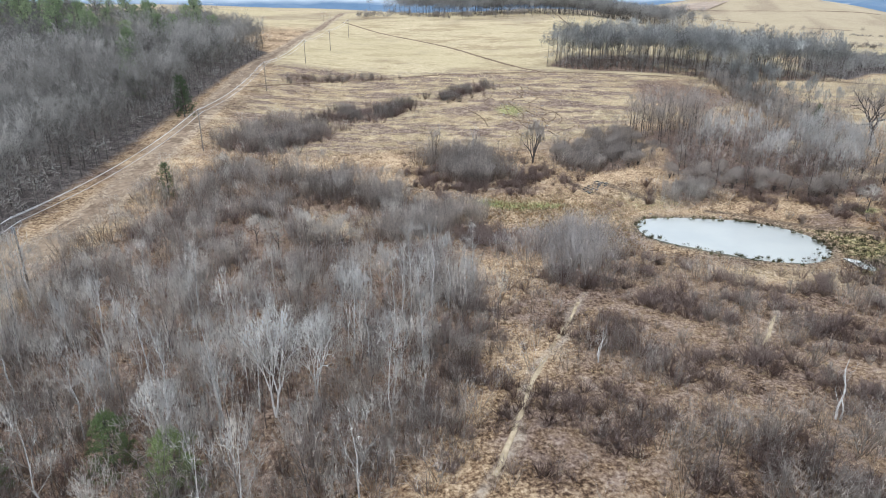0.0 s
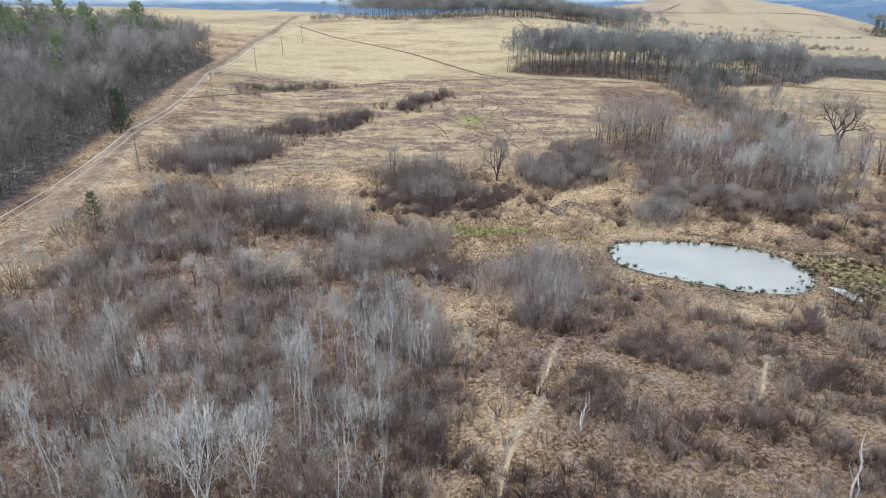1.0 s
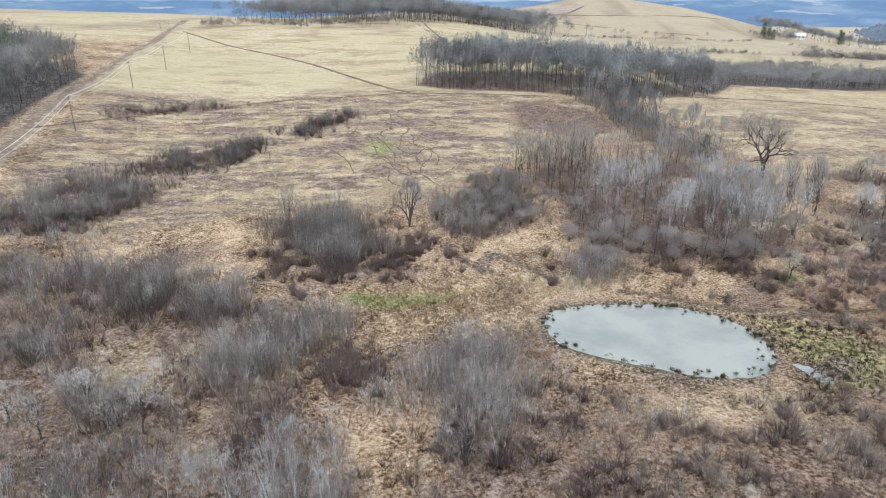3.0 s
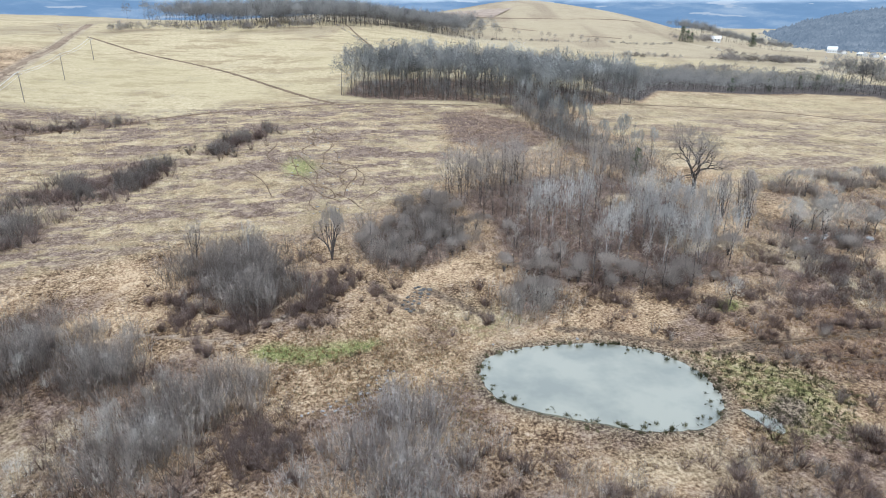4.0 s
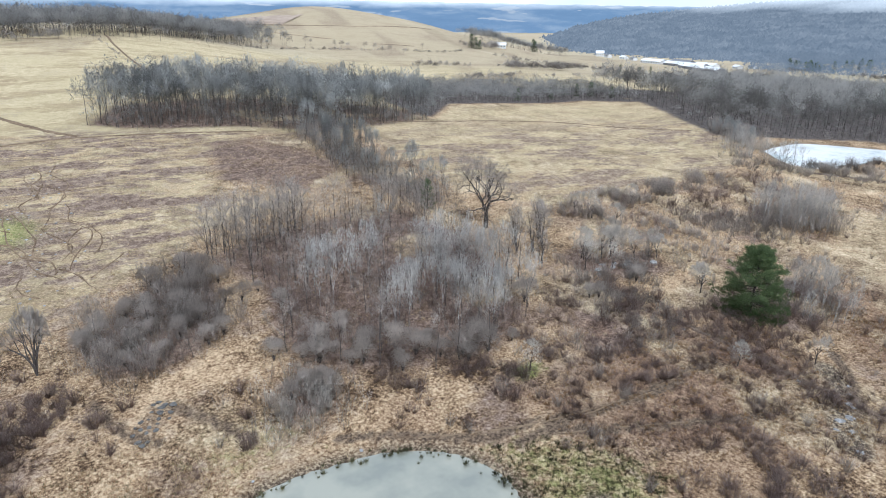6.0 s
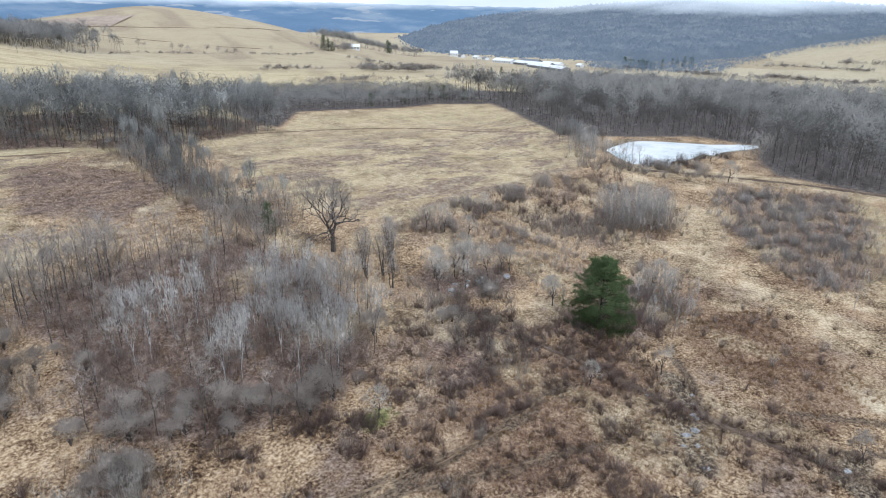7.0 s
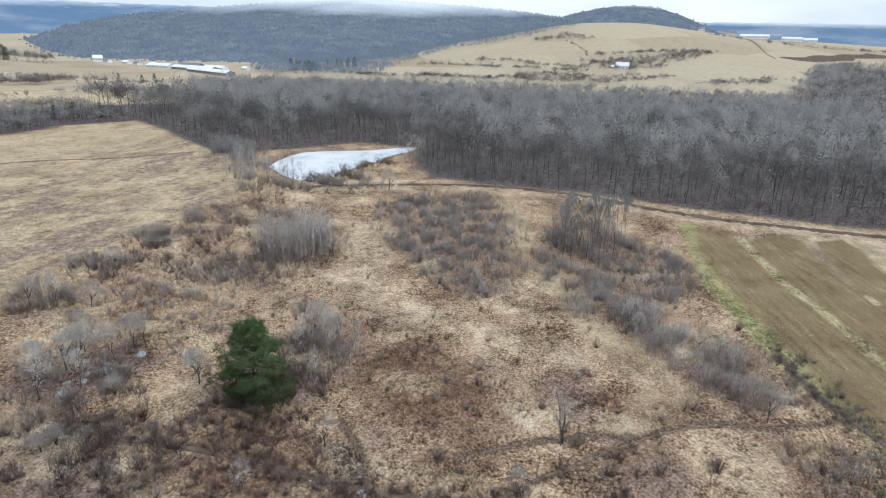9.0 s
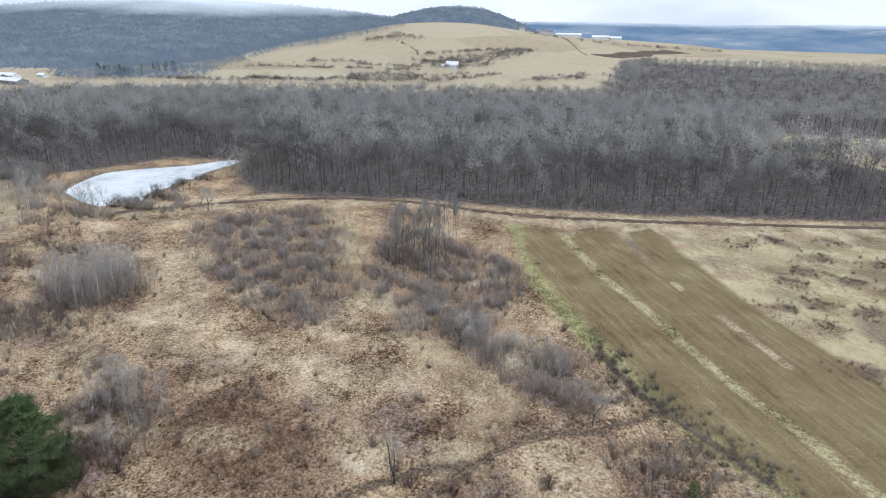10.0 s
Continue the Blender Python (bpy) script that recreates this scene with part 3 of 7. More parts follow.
def tussock(rng, height, n, splay, width):
    az, lean = rng.uniform(0, math.tau, n), np.abs(rng.normal(size=n)) * splay
    base = rng.normal(size=(n, 3)) * height * 0.22
    base[:, 2] = 0
    tip = base + np.stack([np.cos(az) * lean * height, np.sin(az) * lean * height, height * rng.uniform(0.5, 1.05, n)], 1)
    return blades(base, tip, width * rng.uniform(0.7, 1.3, n), rng)


def pine(rng, height, radius, whorls=17, boughs=8, tufts=17, first=0.05):
    """Trunk with boughs, and needle tufts."""
    wood = tube([(0, 0, 0), (0.1, 0.05, height * 0.5), (0, 0, height)], [height * 0.022, height * 0.013, 0.02], 6)
    p, q, w = [], [], []
    for i in range(whorls):
        f = first + (0.98 - first) * i / (whorls - 1)
        size = radius * ((1 - f) ** 0.75) * (0.62 + 0.38 * min(1, f * 5)) * 1.15 + 0.18
        for b in range(max(4, int(boughs * (1.1 - 0.5 * f)))):
            az = b * math.tau / boughs * 1.07 + i * 0.9 + rng.uniform(-0.35, 0.35)
            ln = size * rng.uniform(0.6, 1.2)
            root = np.array([0.0, 0.0, height * f])
            d = np.array([math.cos(az), math.sin(az), -0.12 + 0.5 * f + rng.normal() * 0.1])
            tip = root + d * ln + np.array([0, 0, 0.10 * ln])
            p.append(root), q.append(tip), w.append(0.12)
            for j in range(tufts):
                u = 0.22 + 0.8 * rng.random() ** 0.75
                at_ = root + (tip - root) * u + rng.normal(size=3) * np.array([0.16, 0.16, 0.10]) * ln * 0.5
                dd = d + rng.normal(size=3) * 0.6 + np.array([0, 0, 0.45])
                p.append(at_), q.append(at_ + dd / np.linalg.norm(dd) * height * rng.uniform(0.04, 0.085)), w.append(height * rng.uniform(0.011, 0.024))
    return np.array(wood), blades(p, q, w, rng)


def soft_pine(rng, height, radius, boughs=110, clusters=8, needles=13, first=0.06, width=0.07):
    """A full pine: level boughs of uneven length in loose layers, each ending in upturned sprays of needles."""
    wood = tube([(0, 0, 0), (0.12, 0.05, height * 0.5), (0.05, 0, height * 0.97)], [height * 0.02, height * 0.012, 0.02], 6)
    p, q, w = [], [], []
    for b in range(boughs):
        f = first + (0.98 - first) * (b + rng.random()) / boughs
        az = b * 2.4 + rng.uniform(-0.5, 0.5)
        lobe = 1 + 0.16 * math.sin(az * 3 + f * 9) + 0.12 * math.sin(f * 31)
        ln = radius * min(1.0, (1 - f) ** 0.62 * 1.18) * (0.72 + 0.28 * min(1, f * 6)) * lobe * rng.uniform(0.62, 1.06) + 0.3
        root = np.array([0.0, 0.0, height * f - 0.1 * ln])
        d = np.array([math.cos(az), math.sin(az), 0.04 + 0.75 * f ** 2])
        tip = root + d * ln
        wood += tube([root, root + d * ln * 0.6 - np.array([0, 0, 0.04 * ln]), tip], [0.05, 0.03, 0.01], 3)
        side = np.array([-math.sin(az), math.cos(az), 0.0])
        for c in range(clusters):
            u = 0.25 + 0.75 * rng.random() ** 0.6
            at_ = root + d * ln * u + side * rng.normal() * 0.20 * ln * (1.1 - 0.5 * u) + np.array([0, 0, rng.normal() * 0.12])
            out_ = unit(d * 0.7 + side * rng.normal() * 0.5 + np.array([0, 0, 0.45]))
            size = height * rng.uniform(0.035, 0.062)
            for k in range(needles):
                dd = unit(out_ + rng.normal(size=3) * 0.75)
                s0 = at_ + rng.normal(size=3) * size * 0.28
                p.append(s0), q.append(s0 + dd * size * rng.uniform(0.6, 1.1)), w.append(width * rng.uniform(0.7, 1.4))
    return np.array(wood), blades(p, q, w, rng)


class Kind:
    """A kind of tree: a few built forms that all its trees share."""

    def __init__(self, name, forms, bark, twig, category, group):
        self.name, self.category, self.group = name, category, group
        self.forms = [(triangle_mesh("trunk", a, bark), triangle_mesh("crown", b, twig)) for a, b in forms]

    def plant(self, x, y, label, size=1.0, turn=0.0, form=0, tall=1.0):
        ob = new(self.name)
        ob.empty_display_size = 0.3
        trunk, crown = self.forms[form % len(self.forms)]
        part("trunk", trunk, ob)
        part("crown", crown, ob)
        ob.matrix_world = stand(ob, x, y, 0.08, turn, size) @ Matrix.Diagonal((1, 1, tall, 1))
        return tagged(ob, label, self.category, self.group)


def gather(name, forms, spots, rng, mat, label, category, low=0.7, high=1.25, sink=0.05, sizes=None, bark=None):
    """Many alike plants joined into one mesh of kind stuff. bark: the stems' material, where a form is a pair of stem and twigs."""
    if not len(spots):
        return None
    out_, tones, stems_, ways = [], [], [], []
    pairs = [f if isinstance(f, tuple) else (f[:0], f) for f in forms]
    forms = [np.concatenate(f) for f in pairs]
    facing = [outward(f) for f in forms]
    zs = ground_height(spots[:, 0], spots[:, 1])
    pick = rng.integers(0, len(forms), len(spots))
    grown = rng.uniform(low, high, len(spots)) if sizes is None else low + (high - low) * sizes * rng.uniform(0.75, 1.2, len(spots))
    for (x, y), z, k, s in zip(spots, zs, pick, grown):
        a = rng.uniform(0, math.tau)
        c, sn = math.cos(a) * s, math.sin(a) * s
        t = forms[k]
        turned = np.empty_like(t)
        turned[..., 0] = t[..., 0] * c - t[..., 1] * sn + x
        turned[..., 1] = t[..., 0] * sn + t[..., 1] * c + y
        turned[..., 2] = t[..., 2] * s * rng.uniform(0.9, 1.1) + z - sink
        out_.append(turned)
        w = facing[k]
        ways.append(np.stack([(w[:, 0] * c - w[:, 1] * sn) / s, (w[:, 0] * sn + w[:, 1] * c) / s, w[:, 2]], 1))
        tones.append(np.full(len(t), rng.uniform(-1, 1)))
        stems_.append(np.arange(len(t)) < len(pairs[k][0]))
    me = triangle_mesh(name, np.concatenate(out_), mat, np.concatenate(tones), np.concatenate(ways))
    if bark:
        me.materials.append(bark)
        me.polygons.foreach_set("material_index", np.concatenate(stems_).astype(np.int32))
    ob = new(name, me)
    return tagged(ob, label, category, kind="stuff")


# ---- the plan: regions of the land, in metres ----
ROAD_W = [(-60, 40), (-66, 75), (-70, 95), (-71, 116), (-75, 142), (-79.3, 176), (-86, 222), (-91.4, 260), (-95.6, 302), (-96.2, 335), (-97, 381), (-97, 440), (-100.6, 484), (-104, 560)]
ROAD_E = [(252, 178), (266, 156), (279, 135), (285, 114), (284, 92), (279, 70), (271, 54), (266, 26), (264.5, -10), (264, -47), (264, -85), (268, -160)]
FIELD_N = [(-93, 300), (-34, 288), (-11, 297), (16, 314), (55, 298), (97, 290), (119, 284), (140, 292), (176, 305), (190, 420), (150, 640), (-140, 640), (-104, 480), (-97, 400)]
FIELD_E = [(128, 262), (137, 303), (178, 306), (211, 340), (319, 348), (346, 325), (312, 255), (284, 222), (262, 205), (236, 190), (176, 187), (138, 183), (124, 214)]
RED_PATCH = [(72, 285), (106, 288), (101, 226), (84, 224), (67, 240)]
COPSE = [(51, 153), (54, 142), (63, 135), (78, 130), (93, 136), (103, 152), (106, 176), (103, 196), (94, 206), (76, 200), (60, 196), (49, 189), (55, 172)]
COPSE_FRONT = [(53, 151), (55, 142), (63, 136), (78, 131), (92, 137), (100, 150), (98, 165), (82, 168), (66, 166), (57, 160)]
WILLOWS_W = [(-9, 158), (0, 142), (10, 144), (11, 158), (4, 166), (-5, 168)]
WILLOWS_M = [(23, 167), (27, 154), (38, 152), (46, 159), (50, 176), (48, 188), (37, 182)]
WILLOW_S = [(44.5, 135), (47, 129.5), (53, 131), (54, 136), (50, 139)]
BUSH_N1 = [(-14, 240), (-6, 234), (3, 246), (12, 264), (9, 268), (-4, 254)]
BUSH_N2 = [(-51, 201), (-30, 203), (-20, 212), (-17, 230), (-28, 228), (-42, 221)]
BUSH_N3 = [(-66, 165), (-52, 159), (-40, 178), (-36, 190), (-48, 197), (-60, 198)]
BUSH_N4 = [(-72, 262), (-58, 270), (-30, 282), (-32, 287), (-60, 280), (-74, 272)]
THICKET = [(-62, 30), (-61, 92), (-63, 130), (-58, 152), (-40, 150), (-20, 138), (-9, 128), (-4, 116), (-6, 104), (2, 96), (7, 84), (7, 70), (3, 58), (0, 48), (-4, 40), (-8, 30)]
THICKET_TALL = [(-66, 30), (-64, 84), (-40, 80), (-22, 72), (-8, 76), (0, 74), (4, 66), (1, 56), (-3, 46), (-10, 32)]
THICKET_SE = [(18, 30), (20, 46), (27, 52), (38, 50), (60, 52), (70, 40), (60, 26), (30, 24)]
HEATH = [(14, 96), (10, 84), (18, 80), (14, 70), (9, 60), (4, 50), (12, 40), (60, 45), (90, 60), (96, 80), (80, 92), (66, 92), (50, 90), (36, 96), (28, 104), (18, 104)]
HEATH_W = [(-4, 116), (3, 97), (15, 97), (24, 104), (20, 113), (8, 112), (2, 120)]
SEDGE_MEADOW = [(2, 122), (8, 136), (22, 136), (34, 124), (32, 112), (34, 104), (24, 106), (14, 112)]
POND_EAST = [(66, 114.5), (74, 112.5), (80, 106), (82, 98), (73, 91), (63.4, 92.5), (65, 98), (66.6, 106)]
RUSSET_S = [(90, 122), (112, 124), (128, 112), (120, 96), (110, 84), (92, 96), (76, 108), (78, 120)]
RUSSET_E = [(150, 112), (160, 100), (152, 86), (140, 74), (128, 80), (132, 98), (142, 110)]
NW_FRONT = [(-66, 60), (-76, 84), (-82, 116), (-86, 154), (-91, 200), (-95, 235), (-99, 277), (-101, 330), (-150, 345), (-140, 200), (-130, 60), (-100, 40)]
NW_WOOD = [(-66, 60), (-76, 84), (-82, 116), (-86, 154), (-91, 200), (-95, 235), (-99, 277), (-101, 330), (-150, 372), (-330, 360), (-330, 40), (-200, 20), (-110, 20)]
GROVE = [(40, 322), (52, 312), (66, 306), (90, 302), (107, 294), (118, 286), (140, 292), (176, 304), (182, 326), (150, 352), (96, 356), (52, 350)]
TREE_LINE = [(104, 290), (114, 286), (116, 262), (113, 232), (116, 216), (118, 200), (108, 198), (104, 214), (100, 232), (104, 262)]
MARSH_WOOD = [(180, 310), (212, 344), (318, 352), (345, 330), (372, 400), (300, 430), (216, 420), (178, 350)]
FOREST_EDGE = [(346, 322), (332, 296), (312, 268), (292, 236), (318, 214), (345, 196), (346, 160), (318, 152), (294, 138), (290, 112), (288, 72), (280, 44), (276, 4), (276, -34), (274, -90), (290, -210), (330, -150), (400, -110), (400, 60), (410, 200), (430, 372), (372, 398)]
FOREST_DEEP = [(400, -110), (470, -128), (520, -150), (640, -240), (850, -100), (850, 100), (820, 260), (770, 345), (650, 420), (520, 410), (430, 372), (410, 200), (400, 60)]
FOREST_FAR = [(520, -150), (640, -240), (850, -100), (1080, -180), (1230, -225), (1390, -300), (1430, -430), (1480, -820), (1250, -900), (800, -760), (480, -330), (500, -210)]
ICE_POND = [(281, 208), (291, 210), (305, 210.5), (314, 208.7), (320, 199.7), (325, 190), (330.5, 180), (340, 172), (343, 163), (331.5, 164), (321, 168.6), (312, 169), (306, 169.5), (304.5, 173.6), (295, 173), (287.5, 173.6), (281.7, 175.7), (274, 174), (268, 176.5), (266, 179), (263.5, 183.6), (269, 194), (273.7, 199.4)]
SCRUB_E1 = [(246, 143), (262, 128), (268, 108), (246, 100), (226, 96), (206, 90), (188, 90), (178, 96), (190, 108), (203, 121), (226, 134)]
SCRUB_E2 = [(214, 87), (232, 88), (244, 84), (238, 66), (236, 54), (218, 44), (196, 48), (180, 56), (176, 66), (186, 76), (198, 80)]
SCRUB_E3 = [(180, 66), (186, 59), (176, 48), (167, 41), (152, 38), (150, 44), (158, 52), (168, 57)]
SCRUB_MID = [(118, 158), (128, 160), (140, 150), (138, 140), (124, 140), (116, 148)]
SCRUB_NE = [(132, 176), (176, 184), (222, 186), (236, 176), (214, 150), (180, 146), (160, 160), (140, 164)]
PINE_SIDE = [(132, 124), (146, 128), (158, 122), (150, 112), (138, 108), (130, 110)]
STRIPS = [[(255.6, 41.5), (236.3, 42.4), (214.4, 40), (196.6, 35.6), (182.2, 32.1), (170.4, 29.1), (155.4, 26.2), (145.5, 19.8), (134.9, 14), (128, 10), (128, 2), (135.7, 4.5), (141.6, 5.8), (150.9, 7.8), (160.2, 12), (169.6, 14.4), (180.9, 17.2), (191.7, 18.9), (204.4, 22.1), (215.4, 25.3), (232.4, 28.3), (247.1, 31), (255.2, 32)],
          [(250, 26), (255, 17.3), (252.5, 13), (235, 11.2), (219.4, 8.6), (236, 8.6), (252.6, 9), (257, 0.7), (248.8, -2.2), (236, -1.6), (220.7, -4.1), (206, -5.6), (193.8, -8.2), (184.6, -11.1), (173.3, -14.1), (166.6, -17.2), (150, -22), (130, -26), (126, -1), (134, 2), (140, 3.2), (149, 5.3), (158.5, 9.4), (168, 11.8), (179, 14.6), (190, 16.4), (202.5, 19.4), (213.5, 22.6), (231, 25.6), (245, 28)]]
BALK = [(247, 29.6), (231.8, 27), (214.5, 24), (203.5, 20.8), (190.9, 17.7), (180, 15.9), (168.8, 13.1), (159.4, 10.7), (150, 6.6), (141, 4.6), (130, 1)]
TRAILS = [([(19, 84), (17.9, 80.6), (16.5, 78.6), (15.2, 74.3), (14.3, 69.9), (11.4, 65.8), (9.8, 63), (8.5, 59), (7.4, 54.3), (7.4, 50.6), (6, 48), (2, 40)], 0.2),
          ([(46, 82), (43.9, 78), (40.5, 73), (37.5, 68.4), (36.5, 65)], 0.2),
          ([(-7.6, 148.1), (-2.5, 142.5), (2.9, 139.5), (7.7, 139.3), (11.2, 143.8), (11.6, 151.1), (12.5, 157.2)], 0.2),
          ([(-16, 139.6), (-11.2, 138.8), (-6.6, 137.3), (-2.1, 135.7), (3, 132.7)], 0.2)]
LANES = [([(274, 108), (246, 96), (222, 92), (200, 84), (188, 73), (166, 64), (153, 54), (140, 60)], 3.0)]
WET_PLACES = [([(124, 101), (120, 96), (116.5, 93.7), (111.3, 92.4), (106.4, 87.6)], 0.8), ([(121, 74), (117.5, 75), (116, 72)], 1.0), ([(66, 98), (69, 97), (72, 99)], 1.0)]
BALKS = [[(193, 2.8), (182.4, 0.5), (171.2, -1.6)], [(212.4, 7.4), (208.1, 6.7)]]
MEADOW_N = [(-70, 165), (-92, 306), (-34, 298), (16, 320), (60, 306), (100, 296), (70, 262), (66, 232), (84, 216), (60, 205), (45, 192), (22, 172), (-10, 172), (-40, 160)]
BROWN_W = [(104, 142), (96, 132), (92, 122), (104, 116), (112, 120), (118, 132), (120, 144), (112, 150)]
NW_PINES = [(-262, 330), (-230, 380), (-150, 372), (-136, 340), (-122, 296), (-132, 262), (-158, 256), (-190, 270)]
RUSSETS = [[(-0.3, 104.9), (1, 112), (4.6, 114.9), (9.8, 106.9), (6.2, 103.7)], [(163, 118), (165, 107), (136, 96), (128, 100), (140, 107)], [(127, 126), (128, 118), (130, 110), (124, 106), (121, 114), (122, 122)], [(166, 67), (166, 59), (150, 48), (142, 52), (139, 58), (149, 57), (158, 63)]]
STRAWS = [[(43.7, 98.5), (57.6, 96.5), (62.1, 91), (60.9, 85.1), (42.6, 90.2)], [(34, 146), (42, 141), (50, 131), (46, 126), (38, 127), (33, 135)], [(219, 146), (226, 131), (166, 107), (166, 121)], [(190, 116), (179, 103), (169, 86), (166, 68), (157, 66), (154, 80), (164, 98), (162, 106)], [(111, 138), (116, 126), (111, 117), (105, 122)]]
GREEN_PATCH = [(2.9, 131.2), (6.1, 133.0), (12.3, 130), (15.8, 131), (23.0, 129.8), (23.2, 127.9), (17.2, 126.4), (13.8, 124.8), (5.1, 127.6)]
STONE_SPOT = [(28.4, 140.5), (32.2, 145.6), (35.1, 145.6), (33.3, 140.7), (29.1, 136.2)]
MUDDY = [[(51.4, 126), (57.4, 123.4), (63.5, 119), (67.5, 115.8), (76.5, 114.7), (83.7, 112.2), (92.1, 110.9), (100.5, 110.6)], [(71.1, 112.8), (76.9, 112), (80, 109.6), (82.6, 107.4)], [(120.6, 77.2), (125.2, 72.2), (131.1, 66.3), (135.3, 61.6), (140.8, 56.5), (145.5, 49.9), (146.6, 45.7), (147.3, 40.0), (150.7, 33.1), (153.4, 28.6)], [(126.8, 83.7), (131.8, 76.1), (137, 66.2), (138.9, 59.3)], [(157.2, 37.6), (155.7, 34.9), (161.2, 30.1)], [(129.7, 102.7), (125.3, 98.1), (121, 95.1), (115.5, 93.3)], [(24.9, 149.5), (27.9, 140.7), (31.3, 136.4)], [(34.6, 143.5), (42.1, 131.2)], [(114.1, 135.8), (116.6, 126), (117.7, 120.8), (117.7, 113), (117.5, 106.4), (116.4, 93.7), (117.4, 85.9), (118, 77.2), (118.6, 68.2)], [(174.8, 33.6), (166.2, 32.2), (158.8, 30), (151.6, 25.5), (144.2, 21.1), (136.3, 16.4)], [(76.1, 113.3), (90.4, 111.1), (104.7, 112.1), (110.5, 110.9)], [(78.6, 110.9), (88.3, 105.4), (104.3, 98.5)]]
DARK_SPOTS = [(247.9, -34.4, 6, 4), (246.4, -50.6, 6, 4), (242.9, -22.1, 5, 2), (213.9, -22.9, 5, 5), (214.8, -39, 4, 6), (198.5, -13.6, 3.5, 3.5), (200.6, -23, 4, 5), (196.8, -32.5, 3, 6), (189, -18.1, 2.5, 5), (170.4, -15.5, 4, 7), (227.5, -53.9, 5, 6), (232, -40, 4, 5), (222, -30, 3, 5)]
CLEARINGS = [[(-34, 117.3), (-32.8, 123), (-26.9, 125), (-16.8, 117.7), (-14.1, 109), (-16.1, 103.2), (-23.4, 103.9), (-30.2, 110.4)], [(-16.9, 103.5), (-12.7, 104.5), (-7.6, 93.5), (-9, 89.1), (-13.9, 92.1)], [(-21, 121), (-13, 120), (-9, 128), (-5, 127), (-8, 119.5), (-15, 113), (-22, 113)]]
LITTER_GAP = [(-43.1, 107.1), (-41.2, 112.7), (-31.6, 109.2), (-26.6, 98.2), (-31.4, 94), (-37.7, 95.7)]
STONY = [(18, 180), (27, 186), (30, 204), (28, 240), (26, 270), (18, 262), (13, 228), (15, 200)]

# terrain begin
def sstep(a, b, v):
    """Smooth step from 0 at a to 1 at b."""
    u = np.clip((v - a) / (b - a), 0.0, 1.0)
    return u * u * (3 - 2 * u)


def bump(x, y, cx, cy, rx, ry, turn=0.0):
    """A round hill of height 1 at (cx, cy) with radii rx, ry."""
    c, s = np.cos(np.radians(turn)), np.sin(np.radians(turn))
    u, v = (x - cx) * c + (y - cy) * s, -(x - cx) * s + (y - cy) * c
    return np.exp(-((u / rx) ** 2 + (v / ry) ** 2))


def ground_height(x, y):
    """Height of the land in metres; works on numbers and arrays."""
    x, y = np.asarray(x, float), np.asarray(y, float)
    west = 1.0 - 0.75 * sstep(60, 330, x)
    lift = 14.0 * np.log1p(np.exp(np.clip((y - 126) / 14.0, -30, 30)))
    north = 0.074 * np.minimum(lift, 2000)
    steep = 16.0 * np.log1p(np.exp(np.clip((y - 330) / 16.0, -30, 30)))
    z = west * (north + 0.055 * steep * (1 - sstep(40, 250, x)))
    z = 62.0 * np.tanh(z / 62.0)
    # the wooded hillside to the north-west
    side = 12.0 * np.log1p(np.exp(np.clip((-50.0 - x) / 12.0, -30, 30)))
    z = z + 26.0 * np.tanh(0.11 * side / 26.0) * sstep(-60, 200, y) * (1 - 0.55 * sstep(330, 520, y))
    # the land falls away behind the crest and eastwards into the valley
    z = z - 0.060 * np.maximum(0, y - 640) * (1 - sstep(100, 420, x)) * (y < 1e9)
    z = z - 24.0 * sstep(330, 800, x)
    # round golden hill to the north-east
    z = z + 60.0 * bump(x, y, 400, 960, 300, 220)
    # long field slope far to the east
    z = z + 88.0 * bump(x, y, 1900, 140, 480, 375)
    z = z + 46.0 * bump(x, y, 2250, -480, 650, 430)
    # slight lie of the near ground
    z = z + 0.5 * np.sin(x / 23.0 + 1.0) * np.sin(y / 31.0) + 0.9 * bump(x, y, 120, 60, 60, 50)
    # pond hollow and the ice pond
    z = z * (1 - 0.9 * bump(x, y, 49, 112, 26, 20)) - 0.35 * bump(x, y, 49, 112, 24, 17)
    return z
# terrain end


# ---- the land ----
def spaced(low, high, step, ends):
    """Positions step apart from low to high, then ever wider to the ends."""
    mid_ = list(np.arange(low, high + step, step))
    up, gap = mid_[-1], step
    while up < ends[1]:
        gap *= 1.14
        up += gap
        mid_.append(min(up, ends[1]))
    dn, gap, left = mid_[0], step, []
    while dn > ends[0]:
        gap *= 1.14
        dn -= gap
        left.append(max(dn, ends[0]))
    return np.array(left[::-1] + mid_)


